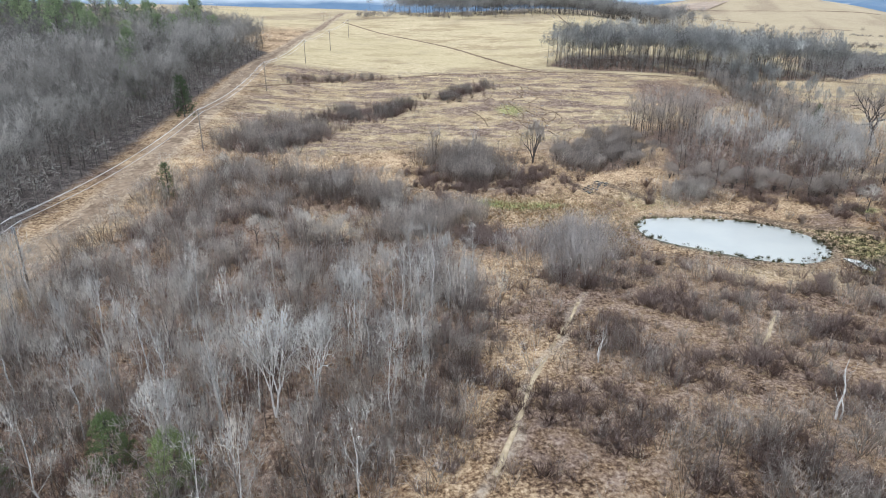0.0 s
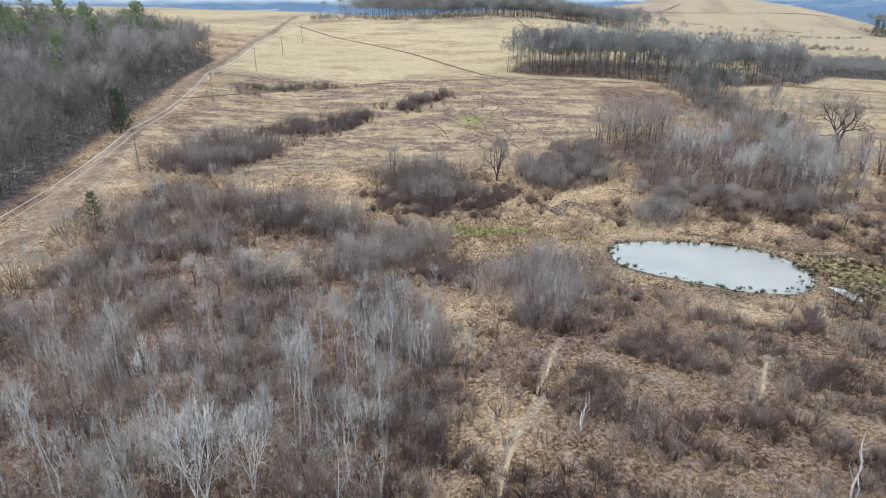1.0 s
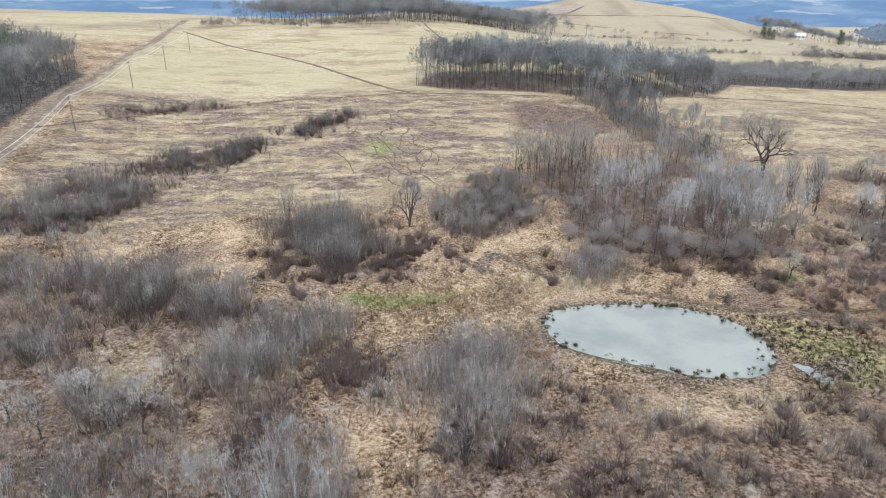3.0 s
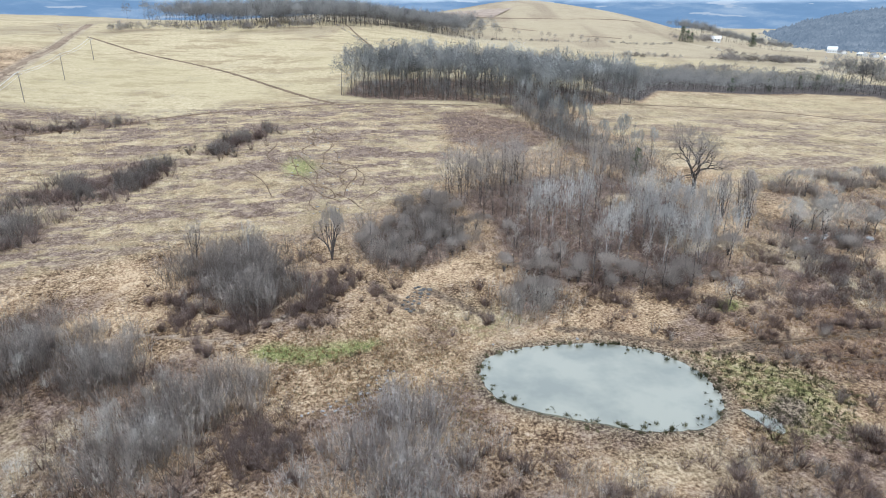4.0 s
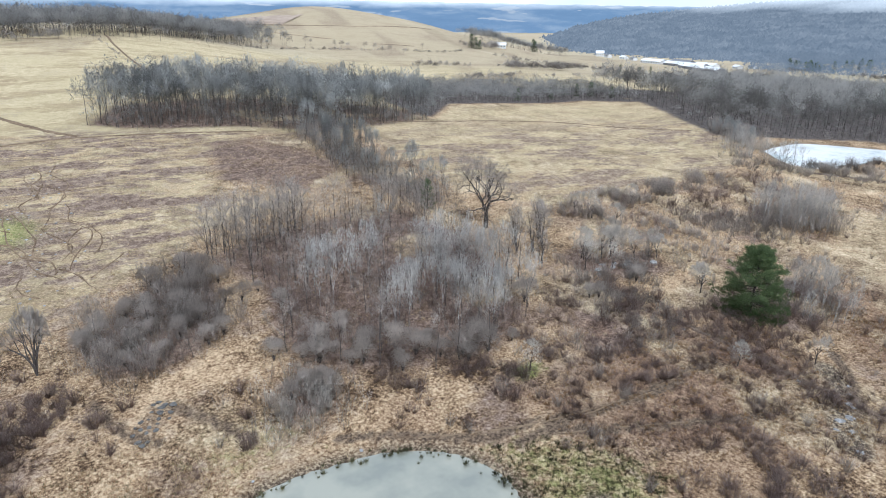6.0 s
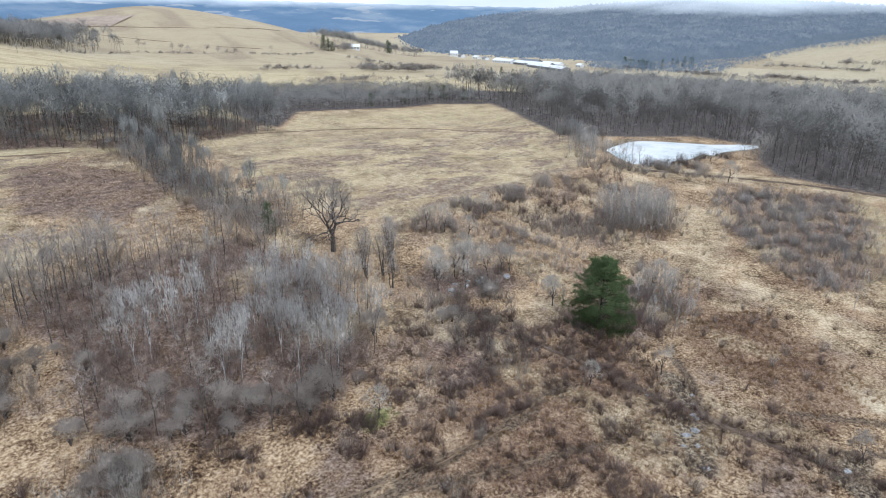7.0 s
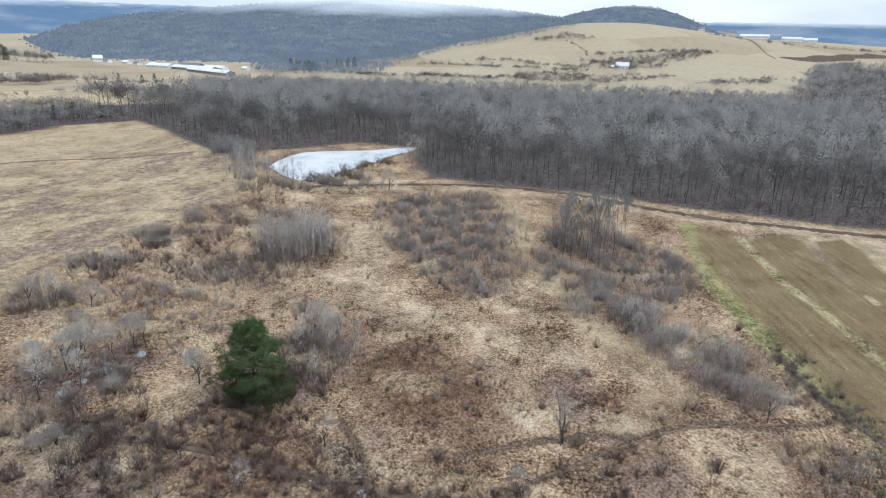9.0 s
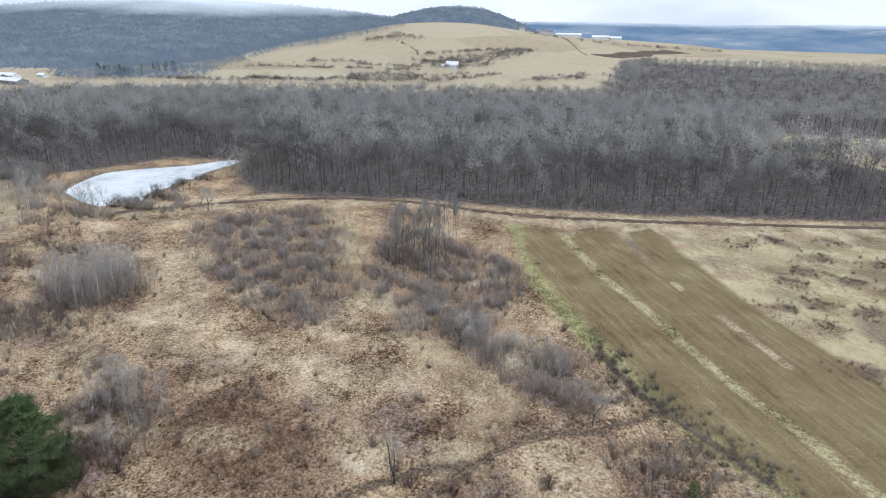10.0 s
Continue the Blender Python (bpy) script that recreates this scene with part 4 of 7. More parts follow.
def build_ground():
    xs, ys = spaced(-96, 290, 1.2, (-4800, 4800)), spaced(-42, 330, 1.2, (-4800, 4800))
    gx, gy = np.meshgrid(xs, ys)
    gz = ground_height(gx, gy)
    rng = np.random.default_rng(4)
    near = np.exp(-((np.maximum(0, np.abs(gx - 90) - 210) + np.maximum(0, np.abs(gy - 170) - 190)) / 60) ** 2)
    gz = gz + rng.normal(size=gz.shape) * 0.07 * near
    gz = np.where(within(POND_LINE, gx, gy, 1.6) > 0.02, np.minimum(gz, 0.12 - 0.9 * within(POND_LINE, gx, gy, 1.6)), gz)
    cut = within(ICE_POND, gx, gy, 6)
    gz = gz * (1 - cut) + (ICE_Z - 0.6) * cut
    n, m_ = gx.shape
    idx = np.arange(n * m_).reshape(n, m_)
    faces = np.stack([idx[:-1, :-1], idx[:-1, 1:], idx[1:, 1:], idx[1:, :-1]], -1).reshape(-1, 4)
    me = bpy.data.meshes.new("ground")
    me.vertices.add(n * m_)
    me.vertices.foreach_set("co", np.stack([gx, gy, gz], -1).astype(np.float32).reshape(-1))
    me.loops.add(len(faces) * 4)
    me.loops.foreach_set("vertex_index", faces.astype(np.int32).reshape(-1))
    me.polygons.add(len(faces))
    me.polygons.foreach_set("loop_start", np.arange(0, len(faces) * 4, 4, dtype=np.int32))
    me.polygons.foreach_set("use_smooth", np.ones(len(faces), bool))
    me.update(calc_edges=True)
    x, y = gx.ravel(), gy.ravel()
    far = sstep(330, 420, np.hypot(x - 60, y - 90))
    field = np.maximum.reduce([within(FIELD_N, x, y, 10), 0.55 * within(FIELD_E, x, y, 8), far * 0.9, 0.52 * within(MEADOW_N, x, y, 14), sstep(268, 262, x) * sstep(8, -8, y - (x - 135) * 0.13) * sstep(120, 150, x)])
    for line, half in LANES:
        field = np.maximum(field, 0.5 * along(line, x, y, half, 4))
    woods = [NW_WOOD, FOREST_EDGE, FOREST_DEEP, FOREST_FAR, MARSH_WOOD]
    brown = np.maximum.reduce([within(p, x, y, 6) for p in woods] + [0.8 * within(GROVE, x, y, 6), 0.6 * within(TREE_LINE, x, y, 6), 0.62 * within(THICKET, x, y, 8), 0.75 * within(COPSE, x, y, 6), 0.62 * within(RED_PATCH, x, y, 6)]
                              + [0.75 * within(p, x, y, 5) for p in (WILLOWS_W, WILLOWS_M, WILLOW_S, BUSH_N1, BUSH_N2, BUSH_N3, BUSH_N4, SCRUB_E3, SCRUB_MID, PINE_SIDE)] + [0.5 * within(SCRUB_E1, x, y, 6), 0.5 * within(SCRUB_E2, x, y, 6)]
                              + [0.55 * within(p, x, y, 8) for p in (HEATH, HEATH_W, THICKET_SE)] + [0.25 * within(SCRUB_NE, x, y, 8), 0.8 * within(BROWN_W, x, y, 10), 0.5 * within(MEADOW_N, x, y, 20) * sstep(0.42, 0.9, clumps(x, y * 1.7, 9, 33))] + [0.7 * within(p, x, y, 9) for p in (RUSSET_S, RUSSET_E)] + [0.62 * clumps(x, y, 16, 5) ** 1.5 * (1 - far) * (1 - 0.5 * sstep(140, 175, y))] + [0.8 * bump(x, y, *s_) for s_ in DARK_SPOTS] + [0.4 * far * sstep(0.45, 0.8, clumps(x, y, 60, 9)) * sstep(1500, 900, x)])
    dirt = np.maximum.reduce([0.8 * along(l, x, y, h * 0.5, 0.8) for l, h in TRAILS] + [0.5 * along(ROAD_W, x, y, 3.0, 3.0)])
    green = np.maximum.reduce([0.8 * within(GREEN_PATCH, x, y, 3), 0.5 * within(POND_EAST, x, y, 8), 0.9 * bump(x, y, 82.6, 125, 3, 2), 0.95 * bump(x, y, 16.5, 221, 5, 9), 0.3 * bump(x, y, 41, 130, 8, 6),
                               0.6 * along([(256, 43), (214, 41.5), (196, 38), (170, 31.5), (150, 23.5), (136, 15)], x, y, 2.0, 3.0), 0.45 * along(BALK, x, y, 1.0, 3.0), 0.3 * sstep(8, -8, y + 10) * sstep(160, 200, x) * sstep(262, 240, x)])
    strip = np.maximum.reduce([within(p, x, y, 3.6) for p in STRIPS]) * (1 - np.maximum.reduce([along(g, x, y, 0.4, 1.2) for g in BALKS + [BALK]]))
    shore = np.abs(reach(POND_LINE, x, y, True))
    wet = np.maximum.reduce([along(l, x, y, h, 2.0) for l, h in WET_PLACES] + [0.85 * np.clip(1 - shore / 4.0, 0, 1), 0.15 * within(SEDGE_MEADOW, x, y, 8), 0.3 * within(STONY, x, y, 8), 0.8 * np.clip(1 - reach(ICE_POND, x, y, True) / 5, 0, 1)])
    litter = np.maximum.reduce([within(p, x, y, 6) for p in woods] + [np.clip(0.9 - reach(FOREST_EDGE, x, y, True) / 7, 0, 1)])
    russet = np.maximum.reduce([0.2 * within(RED_PATCH, x, y, 8)] + [0.6 * within(p, x, y, 8) for p in RUSSETS] + [0.55 * within(RUSSET_S, x, y, 9), 0.6 * within(RUSSET_E, x, y, 9), 0.12 * within(SEDGE_MEADOW, x, y, 8)])
    russet = np.maximum(russet, 0.5 * sstep(0.5, 0.85, clumps(x, y, 13, 15)) * (1 - far) * sstep(30, 70, x) * sstep(150, 120, y))
    straw_ = np.maximum.reduce([0.3 * along(ROAD_W, x - 4.5, y, 3.5, 4), 0.62 * along(ROAD_E, x - 0, y, 6, 8) * (1 - litter), 0.9 * along(BALK, x, y, 0.6, 1.2)] + [0.9 * along(g, x, y, 0.5, 1.2) for g in BALKS] + [0.6 * within(p, x, y, 10) for p in STRAWS] + [0.42 * within(p, x, y, 7) for p in CLEARINGS])
    straw_ = np.maximum(straw_, 0.5 * sstep(0.5, 0.85, clumps(x, y, 18, 25)) * (1 - far) * sstep(60, 100, x) * sstep(262, 255, x))
    russet, straw_ = russet * (1 - litter), straw_ * (1 - litter)
    marks = np.maximum.reduce([0.95 * along(l, x, y, 0.3, 1.1) for l in MUDDY] + [0.4 * bump(x, y, *s_) for s_ in DARK_SPOTS] + [0.6 * within(STONE_SPOT, x, y, 4)])
    for key, cols in (("cover_a", (field, brown, dirt)), ("cover_b", (green, strip, wet)), ("cover_c", (russet, straw_, marks)), ("cover_d", (litter, sstep(480, 640, np.hypot(x - 60, y - 90)), np.maximum.reduce([within(MEADOW_N, x, y, 14), 1.4 * within(RED_PATCH, x, y, 8), 0.6 * within(SCRUB_NE, x, y, 10), 0.85 * within(FIELD_E, x, y, 10) * sstep(310, 250, y)])))):
        at_ = me.color_attributes.new(key, "FLOAT_COLOR", "POINT")
        at_.data.foreach_set("color", np.stack([*cols, np.ones_like(x)], -1).astype(np.float32).reshape(-1))
    me.materials.append(MEADOW)
    return tagged(new("ground", me), "winter meadow of straw grass, litter and mud", "ground", kind="structure")


def draped(name, line, half, lift, mat, label, category, ruts=True):
    """A track laid over the land, with two worn ruts."""
    pts = []
    for (x0, y0), (x1, y1) in zip(line, line[1:]):
        k = max(2, int(math.hypot(x1 - x0, y1 - y0) / 2.5))
        pts += [(x0 + (x1 - x0) * i / k, y0 + (y1 - y0) * i / k) for i in range(k)]
    pts.append(line[-1])
    smooth_ = [tuple(np.mean(pts[max(0, i - 4):i + 5], axis=0)) for i in range(len(pts))]
    across = np.linspace(-1, 1, 13)
    verts, faces = [], []
    rng = np.random.default_rng(8)
    for i, (x, y) in enumerate(smooth_):
        a, b = smooth_[max(0, i - 1)], smooth_[min(len(smooth_) - 1, i + 1)]
        d = math.hypot(b[0] - a[0], b[1] - a[1]) + 1e-9
        nx, ny = (b[1] - a[1]) / d, -(b[0] - a[0]) / d
        wob = half * (1 + 0.1 * rng.normal())
        for u in across:
            px_, py_ = x + nx * u * wob, y + ny * u * wob
            rut = -0.07 * math.exp(-((abs(u) - 0.5) / 0.16) ** 2) if ruts else 0.0
            verts.append((px_, py_, float(ground_height(px_, py_)) + lift * (1 - 1.6 * abs(u) ** 3) + rut))
    w = len(across)
    for i in range(len(smooth_) - 1):
        for j in range(w - 1):
            faces.append((i * w + j, i * w + j + 1, (i + 1) * w + j + 1, (i + 1) * w + j))
    return tagged(new(name, mesh_of(name, verts, faces, mat, True)), label, category, kind="structure")


def sheet(name, line, z, mat, label, category, ragged_=0.12):
    """A level sheet of water or ice with a soft outline."""
    rng = np.random.default_rng(6)
    fine_ = []
    for i in range(len(line)):
        p0, p1, p2, p3 = (np.array(line[(i + k) % len(line)]) for k in (-1, 0, 1, 2))
        for u in np.linspace(0, 1, 9)[:-1]:
            q = 0.5 * (2 * p1 + (p2 - p0) * u + (2 * p0 - 5 * p1 + 4 * p2 - p3) * u * u + (3 * p1 - p0 - 3 * p2 + p3) * u ** 3)
            fine_.append(q + rng.normal(size=2) * ragged_)
    n = len(fine_)
    verts = [(*p, z) for p in fine_] + [(*p, z - 0.4) for p in fine_]
    faces = [tuple(f) for f in tessellate_polygon([[Vector((*p, 0.0)) for p in fine_]])] + [(i, n + i, n + (i + 1) % n, (i + 1) % n) for i in range(n)]
    return tagged(new(name, mesh_of(name, verts, faces, mat)), label, category, kind="structure")


POND_LINE = [(35, 116.5), (36.8, 120.4), (41, 122.2), (48, 122), (56, 120.4), (62.5, 116.2), (65.6, 110), (65, 104.5), (62.3, 100.2), (57.5, 98), (50.5, 99.6), (44, 103.4), (38, 107.6), (35, 112)]
ICE_Z = 0.7
build_ground()
sheet("water", POND_LINE, -0.16, WATER, "still grey pond water mirroring the cloudy sky", "pond")
sheet("puddle", [(64.6, 99.5), (66.4, 98.6), (67.4, 96.2), (66.6, 94.2), (65.2, 95), (65, 97.4)], float(ground_height(66, 97)) + 0.1, WATER, "shallow pale puddle beside the pond", "puddle", 0.1)
sheet("frozen_pond", ICE_POND, ICE_Z, ICE, "white rotting ice sheet on a woodland pond", "ice", 0.3)
draped("road", ROAD_W, 2.5, 0.08, TRACK, "rutted brown dirt farm track beside the woods", "dirt road")
draped("road", ROAD_E, 2.1, 0.14, MUD, "dark muddy track along the forest edge", "dirt road")
draped("field_track", [(-94, 487), (-58.5, 437.5), (-30.9, 406), (-5.9, 375.7), (12.1, 346.4), (24, 325), (31, 312), (40, 303)], 1.3, 0.2, RUT, "dark worn track across the straw field", "track")
draped("field_track", [(78, 600), (74.5, 521.3), (75.5, 477.9), (77.3, 441.5), (79.6, 415)], 0.85, 0.17, RUT, "dark worn track up the field", "track")
draped("field_track", [(128, 298), (149, 301), (170, 299), (207, 295), (241, 286), (264, 262), (290, 244)], 1.0, 0.2, RUT, "faint brown track through the pale field", "track")
draped("field_edge", [(-92, 236.6), (-74, 258.5), (-49.3, 277), (-34, 286), (-11.5, 296.4), (11.5, 300.5), (27, 305), (43.3, 304), (68.2, 299), (98.8, 293)], 0.8, 0.2, RUT, "dark worn edge between field and meadow", "field edge", False)
for k_, (line_, _w) in enumerate(TRAILS):
    draped("footpath", line_, 0.34 if k_ > 1 else 0.3, 0.09, TRACK if k_ > 1 else TRODDEN, "narrow trodden path between shrubs", "path", False)
for line_ in ([(114.1, 135.8), (116.6, 126), (117.7, 120.8), (117.7, 113), (117.5, 106.4), (116.4, 93.7), (117.4, 85.9), (118, 77.2), (118.6, 68.2)], [(174.8, 33.6), (166.2, 32.2), (158.8, 30), (151.6, 25.5), (144.2, 21.1), (136.3, 16.4)]):
    draped("ditch", line_, 0.6, 0.1, MUD, "dark wet ditch through rough grass", "ditch", False)
for line_ in MUDDY:
    draped("rut", line_, 0.2, 0.07, RUT, "dark muddy rut in rough grass", "rut", False)
for line_ in ([(241, 837), (276, 787), (320, 752), (357, 714), (406, 702)], [(231, 878), (266, 845), (320, 815), (379, 798), (440, 806), (504, 828)]):
    draped("field_edge", line_, 1.8, 0.2, RUT, "dark unmown edge between far hill fields", "field edge", False)


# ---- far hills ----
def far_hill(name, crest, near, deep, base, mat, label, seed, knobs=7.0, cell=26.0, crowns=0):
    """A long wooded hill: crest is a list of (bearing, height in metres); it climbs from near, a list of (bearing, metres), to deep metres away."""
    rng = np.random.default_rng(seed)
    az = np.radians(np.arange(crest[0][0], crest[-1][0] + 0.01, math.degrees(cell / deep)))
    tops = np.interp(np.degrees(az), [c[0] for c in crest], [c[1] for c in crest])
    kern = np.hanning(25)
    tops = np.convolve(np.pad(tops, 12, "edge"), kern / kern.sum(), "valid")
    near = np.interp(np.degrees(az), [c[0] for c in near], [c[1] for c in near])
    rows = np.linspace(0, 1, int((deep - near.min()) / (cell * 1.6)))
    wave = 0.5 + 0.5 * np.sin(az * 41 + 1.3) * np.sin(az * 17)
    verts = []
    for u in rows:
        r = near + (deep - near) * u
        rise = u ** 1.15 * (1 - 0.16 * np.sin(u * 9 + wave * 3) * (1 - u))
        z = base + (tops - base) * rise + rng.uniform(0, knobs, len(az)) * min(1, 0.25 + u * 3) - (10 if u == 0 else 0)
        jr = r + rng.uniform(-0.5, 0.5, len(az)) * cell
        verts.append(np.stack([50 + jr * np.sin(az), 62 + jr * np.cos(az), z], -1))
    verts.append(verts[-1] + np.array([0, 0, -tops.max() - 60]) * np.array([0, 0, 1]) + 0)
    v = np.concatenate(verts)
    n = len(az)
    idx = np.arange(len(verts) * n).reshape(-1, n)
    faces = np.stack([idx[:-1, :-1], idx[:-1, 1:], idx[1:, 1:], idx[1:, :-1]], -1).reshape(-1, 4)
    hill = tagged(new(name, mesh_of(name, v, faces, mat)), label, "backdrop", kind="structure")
    # tree crowns over the whole slope
    top_ = v[: (len(verts) - 1) * n]
    top_ = np.concatenate([top_ + rng.normal(size=top_.shape) * np.array([cell * 0.4, cell * 0.4, 0.8]) for _ in range(crowns)]) if crowns else top_[:0]
    k = len(top_)
    if k:
        rad, hgt = rng.uniform(5, 9, k), rng.uniform(3, 7, k)
        a0 = rng.uniform(0, math.tau, k)
        tri = []
        for j in range(4):
            a1, a2 = a0 + j * math.tau / 4, a0 + (j + 1) * math.tau / 4
            tri.append(np.stack([top_ + np.stack([np.cos(a1) * rad, np.sin(a1) * rad, -3 + 0 * rad], -1), top_ + np.stack([np.cos(a2) * rad, np.sin(a2) * rad, -3 + 0 * rad], -1), top_ + np.stack([0 * rad, 0 * rad, hgt], -1)], 1))
        tri = np.stack(tri, 1).reshape(-1, 3, 3)
        tagged(new("hill_woods", triangle_mesh("hill_woods", tri, mat)), "tree crowns of " + label, "forest", kind="stuff")
    return hill


# Ridges and hills carry painted haze; the cloud on their tops is emission too.
far_hill("backdrop", [(-40, 150), (-10, 165), (10, 160), (28, 150), (40, 140), (60, 120), (84, 102)], [(0, 3300)], 4400, -30, RIDGE_HAZED, "far ridges with painted blue haze under low cloud", 11, 7, 40)
far_hill("backdrop", [(84, 102), (95, 88), (104, 96), (112, 86), (120, 98), (130, 90), (160, 104)], [(0, 3300)], 4400, -30, EAST_RIDGE_HAZED, "far ridges with painted blue haze whose tops fade into painted cloud", 14, 7, 40)
far_hill("backdrop", [(36, -70), (40, -40), (45, 45), (52, 86), (58, 112), (66, 140), (74, 126), (78, 112), (82, 98), (86, 70), (90, 0), (92, -60)], [(66, 1020), (70, 1150), (78, 1500), (82, 1750), (85, 1900)], 2600, -34, WOODS_HAZED, "bare wooded hillside with painted haze and low cloud on top", 12, 3, 19, 2)
far_hill("backdrop", [(77, -40), (81, 60), (84, 105), (86, 132), (88.6, 160), (91.2, 158), (93.5, 112), (95.4, 62), (99, -40)], [(0, 2500)], 3300, -10, DOME_HAZED, "rounded wooded hilltop with painted haze, touching the cloud", 13, 3, 24, 1)


# ---- kinds of trees ----
R = np.random.default_rng(21)
HARDWOOD = Kind("young_tree", [bare_tree(R, 12, 0.11, 9, 0.28, 0.24, 0.9, 8, 4, 0.9, 0.038) for _ in range(6)], BARK_DARK, TWIG_GREY, "tree", "bare trees of the thicket")
FINE = Kind("young_tree", [forking(R, 11.5, 0.10, 0.28, 2.8, 6, 0.026, 0.5, fuzz=2) for _ in range(6)], BARK_DARK, TWIG_SOFT, "tree", "bare trees of the thicket")
PALE = Kind("aspen_tree", [bare_tree(R, 14, 0.13, 9, 0.34, 0.18, 1.2, 8, 4, 0.8, 0.034) for _ in range(6)], BARK_PALE, TWIG_PALE, "tree", "pale aspens")
PALE_DARKFOOT = Kind("aspen_tree", [forking(R, 12.5, 0.13, 0.32, 3.0, 6, 0.046, 0.58, fuzz=2) for _ in range(6)], BARK_ASPEN, TWIG_PALE, "tree", "aspens of the pond copse")
WHITE = Kind("birch_tree", [forking(R, 12, 0.15, 0.30, 2.5, 6, 0.038, 0.5, fuzz=2, sides=5) for _ in range(6)], BARK_WHITE, TWIG_PALE, "tree", "white birches")
CROWNED = Kind("bare_tree", [forking(R, 14, 0.25, 0.22, 4.6, 7, 0.034, 0.5, stems=2, fuzz=2) for _ in range(2)], BARK_WHITE, TWIG_WHITE, "tree", "broad pale trees")
GREY = Kind("bare_tree", [bare_tree(R, 12, 0.11, 9, 0.18, 0.28, 0.9, 8, 5, 0.9, 0.045) for _ in range(6)], BARK_DARK, TWIG_GREY, "tree", "bare grey trees")
SOFTGREY = Kind("bare_tree", [bare_tree(R, 11, 0.1, 9, 0.14, 0.27, 0.9, 9, 6, 0.8, 0.04) for _ in range(4)], BARK_PALE, TWIG_SOFT, "tree", "pale saplings")
TALLWOOD = Kind("tall_tree", [forking(R, 19, 0.17, 0.25, 3.5, 6, 0.06, 0.42, fuzz=2) for _ in range(6)], BARK_DARK, TWIG_WOOD, "tree", "trees of the field grove")
SMALL = Kind("small_tree", [forking(R, 5.5, 0.13, 0.22, 2.5, 7, 0.036, 0.62) for _ in range(3)], BARK_DARK, TWIG_SOFT, "tree", "small bare trees")
STEMMY = Kind("bare_tree", [bare_tree(R, 9.5, 0.15, 6, 0.30, 0.15, 1.5, 8, 5, 0.7, 0.034, stems=4) for _ in range(3)], BARK_DARK, TWIG_GREY, "tree", "many-stemmed bare trees")
VASE = Kind("bare_tree", [forking(np.random.default_rng(8), 11.5, 0.15, 0.10, 3.2, 6, 0.046, 0.42, stems=5, leader=2, fuzz=4)], BARK_DARK, TWIG_GREY, "tree", "")
OAK = Kind("oak_tree", [forking(np.random.default_rng(5), 20, 0.60, 0.18, 12.5, 9, 0.03, 0.66, leader=4, fuzz=3, sides=8)], BARK_DARK, TWIG_DUSK, "tree", "")
BUSHY = Kind("willow_bush", [forking(R, 4.2, 0.06, 0.16, 2.4, 5, 0.036, 0.6, stems=8, leader=3) for _ in range(3)], BARK_DARK, TWIG_GREY, "bush", "rounded willow bushes")
FORKED = Kind("dead_birch", [bare_tree(np.random.default_rng(s), 8.5, 0.17, 3, 0.3, 0.14, 1.8, 1, 1, 0.5, 0.03, stems=2, crook=0.06) for s in (3, 9)], BARK_WHITE, TWIG_PALE, "tree", "dead white birches")
PINE = Kind("pine_tree", [soft_pine(np.random.default_rng(7), 12.8, 6.7, 150, 17, 16, 0.015, 0.075)], BARK_DARK, NEEDLES_SOFT, "tree", "")
SPRUCE = Kind("spruce_tree", [soft_pine(np.random.default_rng(s), 10, 2.7, 60, 5, 9, 0.05, 0.10) for s in (14, 15)], BARK_DARK, NEEDLES, "tree", "dark conifers")
YOUNGPINE = Kind("pine_tree", [soft_pine(np.random.default_rng(23), 11, 5.0, 80, 9, 13, 0.04, 0.07)], BARK_DARK, NEEDLES_SOFT, "tree", "")
DULLPINE = Kind("pine_tree", [soft_pine(np.random.default_rng(s), 15, 5.0, 46, 6, 8, 0.12, 0.17) for s in (17, 18, 19)], BARK_DARK, NEEDLES_DULL, "tree", "pines in the bare woods")


def wood(kind, poly, count, rng, gap, label, low=0.8, high=1.2, avoid=()):
    for i, (x, y) in enumerate(scatter(poly, count, rng, gap, avoid)):
        kind.plant(x, y, label, rng.uniform(low, high), rng.uniform(0, 360), i, rng.uniform(0.9, 1.12))


# ---- near thicket of bare trees ----
rng = np.random.default_rng(31)
wood(FINE, THICKET_TALL, 70, rng, 2.6, "slim grey-brown bare tree in a dense thicket", 0.75, 1.1)
wood(PALE, THICKET_TALL, 26, rng, 3.5, "pale grey bare aspen standing in the thicket", 0.65, 1.0)
wood(FINE, THICKET, 180, rng, 3.0, "small grey bare tree among thicket brush", 0.4, 0.75, CLEARINGS + [LITTER_GAP])
for x, y, s, k in ((-17.0, 53.1, 0.95, 0), (-13.5, 56.0, 0.8, 1), (-26.1, 47.8, 0.62, 1)):
    CROWNED.plant(x, y, "broad pale bare tree with a wide twiggy crown", s, 40 * k, k)
for k, (x, y) in enumerate(((-34.9, 75.2), (-39.3, 65.6), (-20.8, 65.9), (-21.3, 57.4), (-13.4, 57.4), (-12.1, 66.8), (-6.6, 63.2), (-5.1, 60.6), (-3.2, 65.9), (-21.9, 44), (-18.6, 46.1), (-30.7, 46), (-30, 57.4), (-35.1, 61.3), (-23.5, 55.2), (-25.1, 45), (-41.9, 61.1), (-10.3, 65.9), (-2.2, 55.3), (-48, 60), (-44, 70), (-27, 68))):
    WHITE.plant(x, y, "slender white-limbed bare birch rising from the thicket", 0.7 + 0.06 * (k % 6), 77 * k, k)
